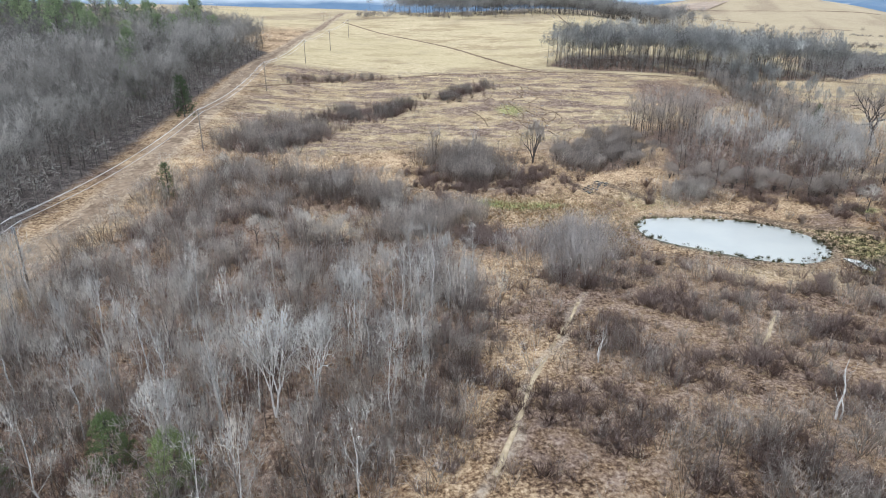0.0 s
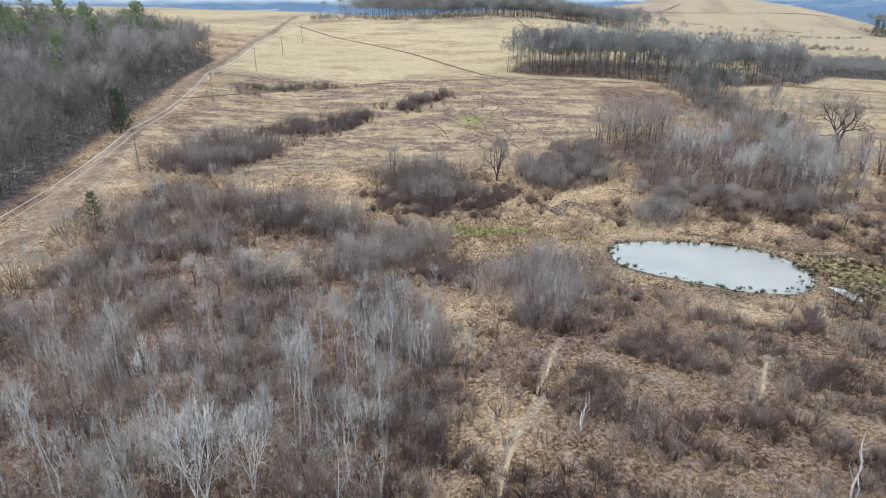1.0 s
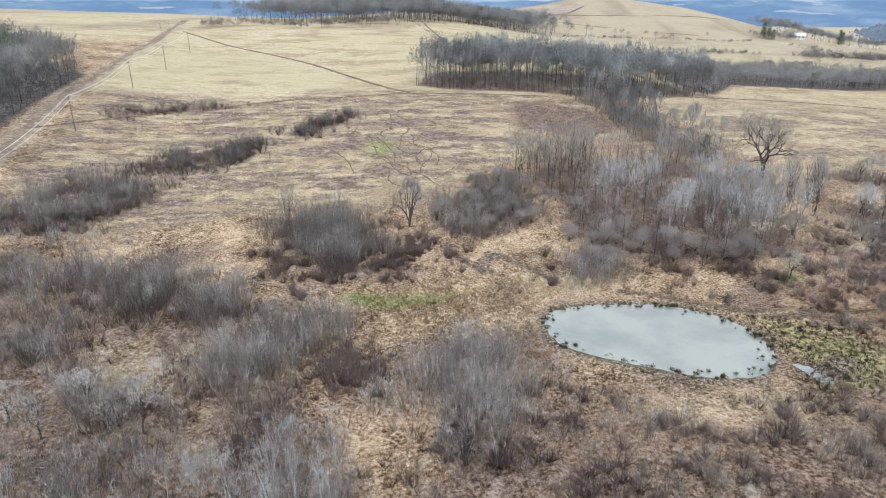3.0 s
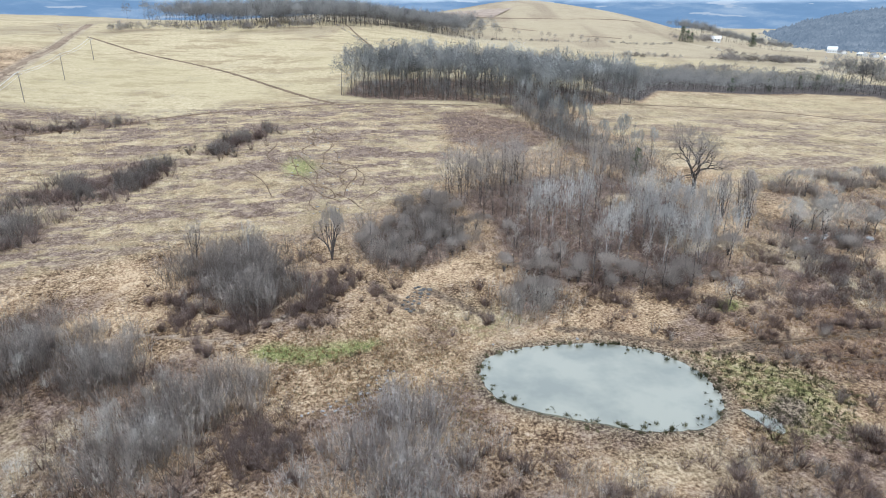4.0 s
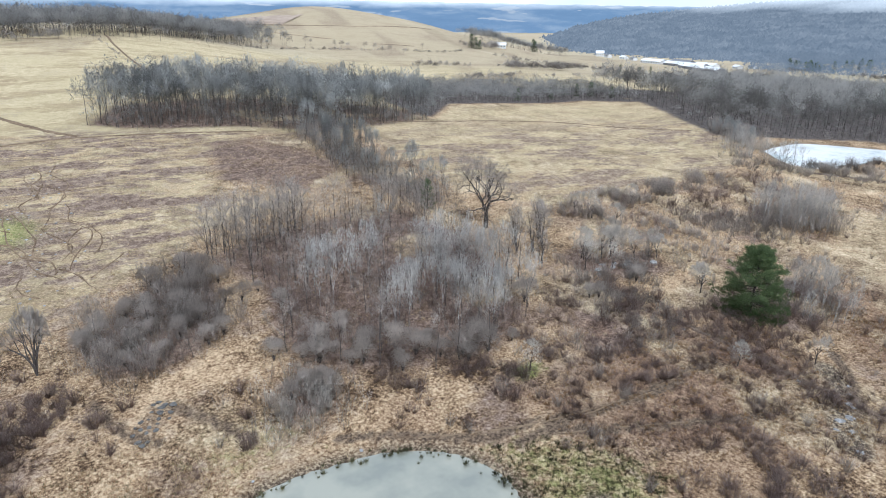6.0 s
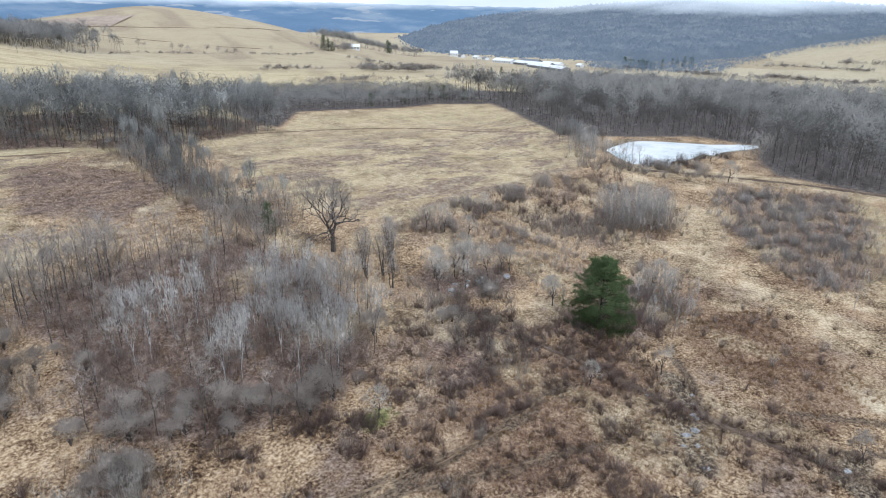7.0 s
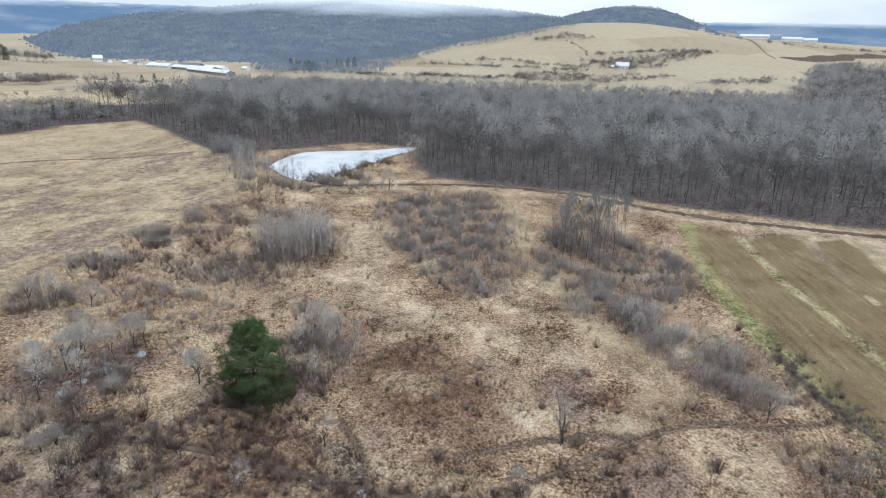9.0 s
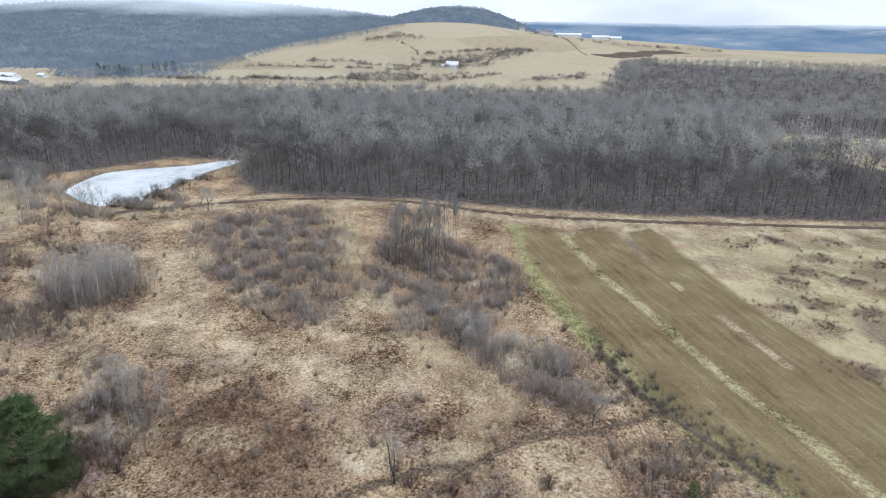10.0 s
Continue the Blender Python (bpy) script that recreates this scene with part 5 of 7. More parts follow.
for x, y, s, k in ((-6.8, 69.6, 0.85, 0), (-3.0, 65.5, 0.95, 1), (-2.5, 76, 1.0, 2), (-9, 63, 0.8, 3), (-21, 48.7, 0.7, 4), (-14, 72.6, 0.7, 2), (-45, 54.5, 0.75, 0), (-34.6, 49.3, 0.8, 3), (2.0, 79, 0.75, 1), (-5.5, 78, 0.9, 0)):
    PALE.plant(x, y, "tall pale bare aspen above dark brush", s, 70 * k, k)
for k, (x, y) in enumerate(((-6.8, 81.7), (-4.8, 78.9), (-2.6, 79.3), (-0.4, 78.2), (1.8, 81.4), (-1.1, 88.3), (3, 85.9), (-3.1, 85.6), (-26.6, 84.9), (-11.6, 80.5), (-9.9, 83.7))):
    (WHITE if k % 3 else PALE).plant(x, y, "pale bare tree in a loose stand above brush", 0.62 + 0.06 * (k % 4), 53 * k, k)
for k, (x, y) in enumerate(((-23, 100), (-26.5, 104), (-19, 98.5), (-35, 103), (-30, 99))):
    SMALL.plant(x, y, "dark-stemmed bare tree over leaf litter", 1.0 + 0.15 * (k % 3), 75 * k, k)
wood(GREY, THICKET_SE, 34, rng, 2.0, "grey bare sapling with a soft twiggy crown", 0.38, 0.62)
for x, y, s, k in ((17.5, 64.7, 0.62, 0), (38.9, 54.3, 0.95, 1), (-42.4, 90.5, 0.62, 0)):
    FORKED.plant(x, y, "dead white birch with a forked bare stem", s, 100 * k, k)
for x, y, s in ((-29.2, 45.0, 0.55), (-22.2, 42.0, 0.6), (-38.5, 42.0, 0.45)):
    YOUNGPINE.plant(x, y, "young dull green pine below bare trees", s, 30, 0)
YOUNGPINE.plant(133.6, 29.4, "small green pine beside the ditch", 0.24, 0, 0)
SPRUCE.plant(-60.8, 125.3, "dark slim spruce beside the dirt track", 0.75, 10, 0)

# ---- round the pond ----
for k, (x, y) in enumerate(((70.4, 144.9), (72.7, 144.6), (72.2, 147), (62.9, 161.6), (70.1, 160.9), (74, 162), (80.6, 142.2), (83.9, 135.3), (81.7, 139.6), (85.4, 141.5), (80.5, 148.3), (76.1, 146.5), (75.7, 150), (83.3, 138.5), (86.6, 137.8), (93.4, 138.3), (61.3, 160.2), (66.3, 164.5), (88, 143), (90, 140.5))):
    PALE_DARKFOOT.plant(x, y, "pale aspen with a dark stem in the copse", 0.88 + 0.07 * (k % 4), 61 * k, k)
for k, (x, y) in enumerate(((62.3, 149.3), (61.7, 139.6), (66, 134.8), (80, 134.6), (57.9, 147.7), (67.8, 140.3), (76.4, 133.6), (72.7, 138.5), (97, 143))):
    BUSHY.plant(x, y, "pale grey rounded willow at the copse's foot", 0.7 + 0.15 * (k * 3 % 5), 47 * k, k)
wood(PALE_DARKFOOT, [(84, 146), (92, 143), (100, 152), (98, 163), (86, 166), (78, 158)], 16, rng, 2.6, "pale aspen with a dark stem in the copse", 0.75, 1.1)
for k, (x, y) in enumerate(((62.8, 159.5), (65.3, 159.3), (70.8, 163.5), (70.7, 145.7), (73.6, 146), (80.9, 141.6), (85.5, 137.6), (85.7, 179.3), (76.1, 166.4), (98.2, 143.1), (80.6, 146))):
    WHITE.plant(x, y, "pale birch with a puffed twiggy crown in the copse", 1.0 + 0.06 * (k % 3), 67 * k, k)
wood(GREY, COPSE, 110, rng, 2.4, "grey-brown bare tree in the copse", 0.55, 0.95)
wood(GREY, [(52, 196), (62, 198), (76, 204), (72, 190), (58, 184), (50, 188)], 36, rng, 1.8, "grey bare tree at the copse's edge", 0.75, 1.05)
wood(TALLWOOD, TREE_LINE, 44, rng, 2.6, "tall dark bare tree in a field row", 0.55, 0.85)
for k, (x, y) in enumerate(((51.4, 149), (50, 147.3), (54, 145.6), (55.9, 143), (63, 150.5), (58.8, 144.3), (63.9, 142.9), (66.3, 136.6), (70, 137.4), (56.9, 163.3), (54.9, 170.5), (51.2, 168.3), (48.5, 169.4), (80.6, 132.4), (76.2, 131.8), (59.5, 200.9), (63.6, 206.5), (60, 140), (68, 141), (73, 135), (86, 133))):
    BUSHY.plant(x, y, "rounded grey willow bush before the copse", 0.6 + 0.14 * (k * 3 % 5), 83 * k, k)
for k, (x, y) in enumerate(((51.7, 138.4), (53.9, 137.4), (54, 135.6), (49, 136.8), (111.3, 137.6), (124.2, 139.6), (109.5, 138.4))):
    BUSHY.plant(x, y, "pale rounded willow bush in the meadow", 0.8 + 0.09 * (k % 3), 83 * k, k)
SPRUCE.plant(108, 196, "dull green conifer among bare trees", 0.8, 0, 1)
OAK.plant(114.2, 178.6, "large spreading bare oak with a dark trunk", 0.95, 20)
for x, y, s, k in ((113.5, 167, 1.1, 0), (118.5, 163, 1.2, 1), (121.5, 167, 1.15, 2), (112, 156, 0.9, 0), (125, 171, 1.0, 1), (111.6, 163, 1.15, 2), (114.5, 161.5, 1.1, 1)):
    STEMMY.plant(x, y, "bare many-stemmed dark tree near the oak", s, 50 * k, k)
SMALL.plant(83, 124.8, "small bare tree on a mossy yellow patch", 1.0, 0, 0)
VASE.plant(18.9, 160.6, "dark many-stemmed bare tree with a vase-shaped crown", 1.0, 20)
PALE.plant(3.2, 160, "pale bare tree rising out of willows", 0.72, 50, 3)
STEMMY.plant(-7, 166, "slim bare stems beside willow brush", 0.9, 10, 2)
for x, y, s, k in ((112.3, 108.6, 0.85, 0), (123.5, 102.3, 0.95, 1), (132.4, 129.9, 1.15, 2), (121.6, 73.6, 0.9, 2)):
    SMALL.plant(x, y, "small bare tree with pale twigs in rough grass", s, 80 * k, k)
for x, y, s, k in ((122.8, 154, 1.4, 0), (127, 152, 1.5, 1), (131, 152, 1.3, 2), (134, 156, 1.4, 0), (119, 149, 1.3, 1), (138, 148, 1.2, 2), (129.1, 151.3, 1.4, 1), (124, 146, 1.2, 2)):
    SMALL.plant(x, y, "small bare tree among rocks and brush", s, 60 * k, k)
PINE.plant(132, 119, "full dark green pine with broad boughs", 1.0, 0, 0)
wood(SOFTGREY, [(136, 112), (142, 120), (156, 122), (158, 114), (146, 106), (138, 107)], 26, rng, 1.5, "pale grey bare sapling beside the pine", 0.4, 0.72)
STEMMY.plant(133.9, 69.9, "upright cluster of bare dark stems", 0.95, 0, 1)
for x, y, s, k in ((174.8, 86.6, 0.62, 0), (178, 92, 0.45, 2)):
    PALE.plant(x, y, "white bare birch at the edge of scrub", s, 0, k)
SMALL.plant(149, 39.8, "bare white-limbed tree by the mown strips", 1.2, 0, 1)
SMALL.plant(172.5, 61.3, "bare spreading tree over grey scrub", 1.5, 30, 2)
SMALL.plant(262.5, 146, "small bare tree beside the forest track", 1.5, 30, 0)
wood(SOFTGREY, [(168, 62), (182, 58), (170, 44), (154, 40), (156, 48)], 26, rng, 2.0, "grey bare sapling in a scrub row", 0.3, 0.6)
wood(GREY, [(212, 80), (232, 84), (238, 68), (222, 62), (210, 68)], 22, rng, 2.4, "dark bare tree in scrub by the strips", 0.55, 0.9)
wood(SOFTGREY, [(184, 152), (192, 155), (200, 148), (202, 138), (194, 136), (186, 142)], 42, rng, 1.5, "grey bare tree in a round clump", 0.65, 0.95)
wood(SOFTGREY, [(250, 208), (263, 212), (267, 202), (261, 187), (262, 178), (250, 178), (243, 192)], 26, rng, 2.6, "grey bare tree standing beside the ice", 0.6, 1.0)
wood(TALLWOOD, [(256, 214), (272, 226), (282, 220), (270, 206), (262, 200)], 12, rng, 3.0, "dark-stemmed bare tree behind the ice", 0.45, 0.7)
wood(SOFTGREY, [(318, 163), (330, 160), (342, 158), (338, 150), (322, 150), (312, 156)], 16, rng, 2.6, "pale bare tree at the ice's narrow end", 0.7, 1.05)
wood(TALLWOOD, [(240, 83), (246, 73), (254, 61), (240, 62), (222, 69), (223, 79)], 30, rng, 2.2, "tall dark-stemmed bare tree above mauve scrub", 0.5, 0.75)
for k, (x, y) in enumerate(((316, 128), (322, 133), (303, 118), (312, 116), (324, 106), (287.5, 31.7), (293.5, 16.4), (291.6, -4.9), (300, 122), (309, 122))):
    PALE.plant(x, y, "white-limbed birch at the forest's edge", 0.8 + 0.05 * (k % 4), 55 * k, k)
for k, (x, y) in enumerate(((165.5, 177.5), (142.7, 177.1), (144.9, 172.7), (139.4, 146.7), (132, 129.7), (154.8, 120.2), (147.8, 167), (122.4, 153), (132.9, 147.6))):
    SMALL.plant(x, y, "low bare tree with a soft grey crown", 1.1 + 0.15 * (k % 3), 70 * k, k)
wood(TALLWOOD, GROVE, 190, rng, 3.4, "tall bare tree with a dark trunk in a grove", 0.8, 1.05)

# ---- far woods ----
LIGHT = [bare_tree(R, 17, 0.16, 7, 0.36, 0.25, 0.5, 7, 6, 1.2, 0.08, light=True) for _ in range(5)]
PUFFS = [puff_tree(R, 17, 0.2, 0.25, 340, 0.62, 0.13) for _ in range(5)]
LOW = [puff_tree(R, 8, 0.08, 0.34, 80, 0.55, 0.07) for _ in range(6)]
MIDDLE = [puff_tree(R, 17, 0.15, 0.24, 130, 1.0, 0.09) for _ in range(8)]
DISTANT = [puff_tree(R, 17, 0.30, 0.26, 40, 1.3) for _ in range(6)]
FAR_BUSH = [puff_tree(R, 8, -0.2, 0.40, 46, 1.25, 0) for _ in range(6)]
rng = np.random.default_rng(41)
FOREST_FRONT = [(346, 322), (332, 296), (312, 268), (292, 236), (318, 214), (345, 196), (346, 160), (318, 152), (294, 138), (290, 112), (288, 72), (280, 44), (276, 4), (276, -34), (274, -90), (290, -210), (330, -150), (322, -34), (324, 60), (338, 130), (392, 150), (396, 215), (350, 250), (390, 330), (372, 398)]
gather("forest", MIDDLE, scatter(FOREST_EDGE, 620, rng, 6.2, [FOREST_FRONT]), rng, TWIG_FAR, "dense leafless forest behind its edge", "forest", 0.7, 1.3, bark=BARK_WOODS)
gather("forest", LIGHT[:2] + PUFFS, scatter(FOREST_FRONT, 560, rng, 5.4), rng, TWIG_EDGE, "dense leafless grey-brown forest edge", "forest", 0.6, 1.3, bark=BARK_DARK)
gather("forest", MIDDLE, scatter(FOREST_DEEP, 2900, rng, 6.6), rng, TWIG_FAR, "wide leafless grey-brown forest", "forest", 0.65, 1.3, bark=BARK_DARK)
gather("forest", DISTANT, scatter(FOREST_FAR, 3300, rng, 8.0), rng, TWIG_FAR, "far leafless woods beyond a clearing", "forest", 0.8, 1.25, bark=BARK_DARK)
NEARWOOD = [bare_tree(R, 16, 0.16, 8, 0.28, 0.25, 0.5, 8, 7, 1.5, 0.05, light=True) for _ in range(8)]
gather("forest", NEARWOOD, scatter(NW_FRONT, 800, rng, 3.4), rng, TWIG_EDGE, "leafless woods above the dirt track", "forest", 0.8, 1.15, bark=BARK_WOODS)
gather("forest", MIDDLE, scatter(NW_WOOD, 1900, rng, 3.6, [NW_FRONT]), rng, TWIG_FAR, "leafless hillside woods above the dirt track", "forest", 0.6, 0.95, bark=BARK_DARK)
wood(DULLPINE, NW_PINES, 46, rng, 6.0, "dull green pine in a hillside stand", 1.0, 1.4)
gather("marsh_scrub", LOW, scatter(FOREST_EDGE, 650, rng, 3.5), rng, TWIG_FAR, "grey leafless undergrowth of the forest", "scrub", 0.4, 0.9, bark=BARK_DARK)
gather("marsh_scrub", LOW, scatter(NW_FRONT, 500, rng, 3.0), rng, TWIG_FAR, "low leafless scrub along the wood's edge", "scrub", 0.5, 1.1, bark=BARK_DARK)
gather("forest", PUFFS, scatter(GROVE, 180, rng, 3.4), rng, TWIG_WOOD, "leafless tree crowns deep in the field grove", "forest", 0.95, 1.2, bark=BARK_DARK)
gather("marsh_scrub", LOW, scatter(GROVE, 260, rng, 2.5), rng, TWIG_FAR, "grey undergrowth of the field grove", "scrub", 0.5, 1.1, bark=BARK_DARK)
gather("marsh_scrub", LOW, scatter(TREE_LINE, 90, rng, 2.5), rng, TWIG_FAR, "grey undergrowth of the field row", "scrub", 0.5, 1.0, bark=BARK_DARK)
gather("marsh_scrub", LOW, scatter(MARSH_WOOD, 1100, rng, 2.4), rng, TWIG_FAR, "low leafless scrub woods behind the field", "scrub", 0.6, 1.25, bark=BARK_DARK)
for x, y in ((-107, 204), (-124, 238), (-119, 229), (-118, 306), (-128, 246)):
    DULLPINE.plant(x, y, "green pine at the edge of leafless woods", rng.uniform(1.1, 1.35), rng.uniform(0, 360), int(x))
SPRUCE.plant(-86, 193, "dark green spruce at the wood's edge", 1.25, 0, 0)
SPRUCE.plant(-88, 199, "dark green spruce at the wood's edge", 1.0, 50, 1)

# ---- brush and grass ----
BRUSH = [shrub(R, 2.4, 12, 5, 0.55, 0.04) for _ in range(8)]
SAPLING = [shrub(R, 4.6, 8, 10, 0.44, 0.04) for _ in range(8)]
HEATHER = [shrub(R, 1.1, 17, 5, 0.8, 0.028) for _ in range(8)]
rng = np.random.default_rng(51)


def brush(name, poly, count, forms, mat, label, low=0.6, high=1.3, gap=0.0, avoid=(), clump=7.0):
    """Brush that grows in mounds, tallest in their middle."""
    spots = scatter(poly, count, rng, gap, avoid, clump, 5.0, count)
    sizes = sstep(0.34, 0.8, clumps(spots[:, 0], spots[:, 1], clump, count))
    return gather(name, forms, spots, rng, mat, label, "brush", low, high, sizes=sizes)


brush("brush", THICKET, 950, SAPLING, TWIG_GREY, "dense grey leafless saplings and brush", 0.4, 1.15, avoid=CLEARINGS + [LITTER_GAP])
brush("brush", THICKET, 450, SAPLING, TWIG_DUSK, "dusky leafless brush low in the thicket", 0.35, 0.9, avoid=CLEARINGS + [LITTER_GAP], clump=6)
brush("brush", THICKET, 600, SAPLING, TWIG_MAUVE, "dense mauve-grey leafless saplings and brush", 0.4, 1.1, avoid=CLEARINGS + [LITTER_GAP], clump=9)
brush("brush", THICKET, 1300, BRUSH, TWIG_RED, "low reddish-brown leafless undergrowth", 0.4, 1.0)
brush("brush", THICKET_SE, 420, SAPLING, TWIG_GREY, "soft grey leafless brush", 0.4, 1.1)
rng_kept, rng = rng, np.random.default_rng(77)
GAP_STRIP = [(-3.5, 46), (-2.5, 60), (-1.5, 72), (-0.5, 84), (7, 84), (6, 72), (5.5, 60), (3.5, 46)]
brush("brush", GAP_STRIP, 240, HEATHER, TWIG_RED, "reddish low shrubs between thicket and heath", 0.6, 1.5, clump=4)
brush("brush", GAP_STRIP, 100, SAPLING, TWIG_GREY, "thin grey brush spilling out of the thicket", 0.25, 0.65, clump=4)
rng = rng_kept
brush("brush", HEATH, 560, SAPLING, TWIG_GREY, "grey leafless brush in mounds on the heath", 0.25, 0.75, clump=9)
brush("brush", HEATH, 1500, HEATHER, TWIG_RED, "reddish low shrubs in rough grass", 0.6, 1.7)
brush("brush", [(10, 103), (16.3, 105), (19.8, 111), (27, 111), (25.5, 97), (20.6, 88), (15, 92)], 200, SAPLING, TWIG_MAUVE, "mauve-grey leafless thicket by the sedge meadow", 0.5, 1.0, clump=0)
brush("brush", [(-13.6, 107), (-13.4, 111.5), (-7.4, 117), (-4.4, 123.5), (2, 124), (4.4, 118), (1.5, 114.7), (-2.3, 110.5), (-4.8, 107.2), (-10.2, 105.2)], 230, SAPLING, TWIG_GREY, "grey leafless thicket on the meadow's edge", 0.5, 1.0, clump=0)
brush("brush", [(-37.2, 131), (-37.9, 141), (-26.8, 145.5), (-12.6, 135.5), (-10.4, 125.1), (-19.8, 123), (-29.7, 127)], 260, SAPLING, TWIG_GREY, "grey leafless brush above the thicket", 0.5, 1.0)
brush("brush", COPSE, 560, SAPLING, TWIG_RED, "brown leafless brush under the copse", 0.35, 0.75)
brush("brush", COPSE_FRONT, 190, SAPLING, TWIG_GREY, "grey leafless brush edging the copse", 0.35, 0.65)
brush("brush", WILLOWS_W, 230, SAPLING, TWIG_GREY, "round grey willow thicket", 0.7, 1.25, clump=6)
brush("brush", WILLOWS_W, 190, SAPLING, TWIG_DUSK, "dusky willow thicket", 0.5, 1.1, clump=0)
brush("brush", WILLOWS_M, 150, SAPLING, TWIG_DUSK, "dusky leafless willow brush", 0.4, 0.9, clump=0)
brush("brush", WILLOWS_M, 280, SAPLING, TWIG_GREY, "grey leafless willow brush", 0.4, 0.95, clump=8)
wood(BUSHY, WILLOWS_M, 22, rng, 3.2, "rounded grey willow bush in a belt of brush", 0.7, 1.1)
wood(HARDWOOD, WILLOWS_M, 14, rng, 3.0, "pale bare sapling above willow brush", 0.4, 0.65)
brush("brush", [(135.5, 18), (143.5, 22.8), (151, 27), (158, 31.4), (166, 33.8), (175, 35), (175.4, 32), (167, 30.6), (159.4, 28.4), (152, 24), (145, 19.6), (137, 15)], 260, HEATHER, TWIG_DUSK, "dark brush along the ditch by the strips", 0.5, 1.15, clump=0)
for x_, y_, rx_, ry_ in DARK_SPOTS:
    brush("brush", [(x_ + 0.85 * rx_ * math.cos(a_), y_ + 0.85 * ry_ * math.sin(a_)) for a_ in np.linspace(0, 5.6, 9)], 34, HEATHER, TWIG_RED, "low dark brush patch in the pale field", 0.4, 0.9, clump=3)
brush("brush", WILLOW_S, 90, SAPLING, TWIG_SOFT, "pale grey rounded willow bush by the pond", 0.55, 0.8, clump=0)
for poly_, n_ in ((BUSH_N1, 220), (BUSH_N2, 420), (BUSH_N3, 460), (BUSH_N4, 150)):
    brush("brush", poly_, n_ // 2, BRUSH, TWIG_RED, "dark leafless brush in the straw meadow", 0.5, 1.2, clump=5)
    brush("brush", poly_, n_ // 2, BRUSH, TWIG_DUSK, "grey leafless brush in the straw meadow", 0.6, 1.5, clump=7)
brush("brush", BUSH_N3, 160, SAPLING, TWIG_GREY, "grey leafless saplings beside the track", 0.6, 1.2)
brush("brush", SCRUB_E1, 900, BRUSH, TWIG_MAUVE, "mauve-brown leafless scrub", 0.3, 1.25, clump=4.5)
brush("brush", SCRUB_E1, 600, BRUSH, TWIG_MAUVE, "mauve-grey leafless scrub", 0.35, 0.8, clump=8)
brush("brush", SCRUB_E2, 600, BRUSH, TWIG_MAUVE, "mauve-brown leafless scrub with saplings", 0.35, 1.05, clump=6)
brush("brush", SCRUB_E2, 500, BRUSH, TWIG_MAUVE, "mauve-grey leafless scrub with saplings", 0.35, 1.2, clump=4.5)
brush("brush", SCRUB_E3, 300, SAPLING, TWIG_GREY, "grey leafless scrub row", 0.45, 0.9)
brush("brush", [(113.6, 144.5), (120.1, 145.2), (131.6, 141.1), (127.7, 136.7), (118.3, 135.9), (117.6, 125.4), (112.5, 122.5), (112.9, 132.4), (110.6, 139.2)], 130, BRUSH, TWIG_GREY, "grey leafless belt of low brush", 0.5, 1.05, clump=5)
brush("brush", [(-0.3, 104.9), (1, 112), (4.6, 114.9), (9.8, 106.9), (6.2, 103.7)], 170, HEATHER, TWIG_RED, "dark red-brown low brush on the sedge meadow", 0.7, 1.5, clump=0)
brush("brush", [(144.4, 156.3), (159, 169.8), (165.2, 163.5), (163.3, 148), (154.1, 137.9), (145.9, 144.3)], 190, BRUSH, TWIG_MAUVE, "mauve-brown brush below the pale field", 0.35, 0.9, clump=4)
brush("brush", [(122.1, 121), (127.3, 126.8), (132.5, 113.8), (127.5, 106.6), (123.4, 108.5)], 130, HEATHER, TWIG_RED, "dark red brush round the pine's foot", 0.7, 1.4, clump=0)
brush("brush", [(141, 108.9), (136.9, 114.5), (150, 124), (160.4, 130.1), (167.7, 125.7), (155, 114.7)], 90, BRUSH, TWIG_GREY, "grey brush behind the pine", 0.6, 1.2, clump=5)
brush("brush", SCRUB_MID, 90, BRUSH, TWIG_GREY, "grey brush round the rocks", 0.5, 1.2, clump=5)
brush("brush", BROWN_W, 220, HEATHER, TWIG_RED, "dark red-brown low brush in wet grass", 0.6, 1.6, clump=5)
brush("brush", BROWN_W, 50, BRUSH, TWIG_GREY, "grey leafless bushes in wet grass", 0.5, 1.1, clump=6)
brush("brush", [(262, 184), (270, 176), (290, 172), (310, 168), (312, 164), (288, 168), (266, 172), (258, 180)], 150, BRUSH, TWIG_DUSK, "dark brush standing at the ice's edge", 0.5, 1.3, clump=5)
brush("brush", SCRUB_NE, 420, BRUSH, TWIG_RED, "scattered brown shrubs below the field", 0.3, 1.1, clump=6)
brush("brush", [(132, 176), (140, 182), (176, 186), (216, 188), (218, 180), (176, 176), (150, 172)], 360, BRUSH, TWIG_GREY, "grey shrub belt along the field's edge", 0.4, 1.3, clump=8)
brush("brush", [(168, 164), (184, 157), (188, 138), (174, 140), (166, 152)], 230, BRUSH, TWIG_GREY, "low grey shrub belt", 0.5, 1.0, clump=0)
brush("brush", PINE_SIDE, 190, BRUSH, TWIG_RED, "dark red-brown brush at the pine's foot", 0.4, 1.1, clump=5)
brush("brush", [(184, 150), (196, 152), (206, 140), (196, 134), (184, 138)], 130, SAPLING, TWIG_GREY, "round grey leafless clump", 0.7, 1.1, clump=0)
brush("brush", [(266, 205), (290, 236), (312, 255), (300, 222), (276, 206)], 200, SAPLING, TWIG_GREY, "leafless brush at the field's end", 0.6, 1.4)
brush("brush", [(260, 208), (257, 188), (263, 175), (282, 164), (260, 150), (246, 170), (237, 188)], 260, BRUSH, TWIG_GREY, "brown brush before the ice", 0.5, 1.4)
brush("brush", RUSSET_S, 480, HEATHER, TWIG_RED, "russet low shrubs in wet grass", 0.4, 1.3, clump=5)
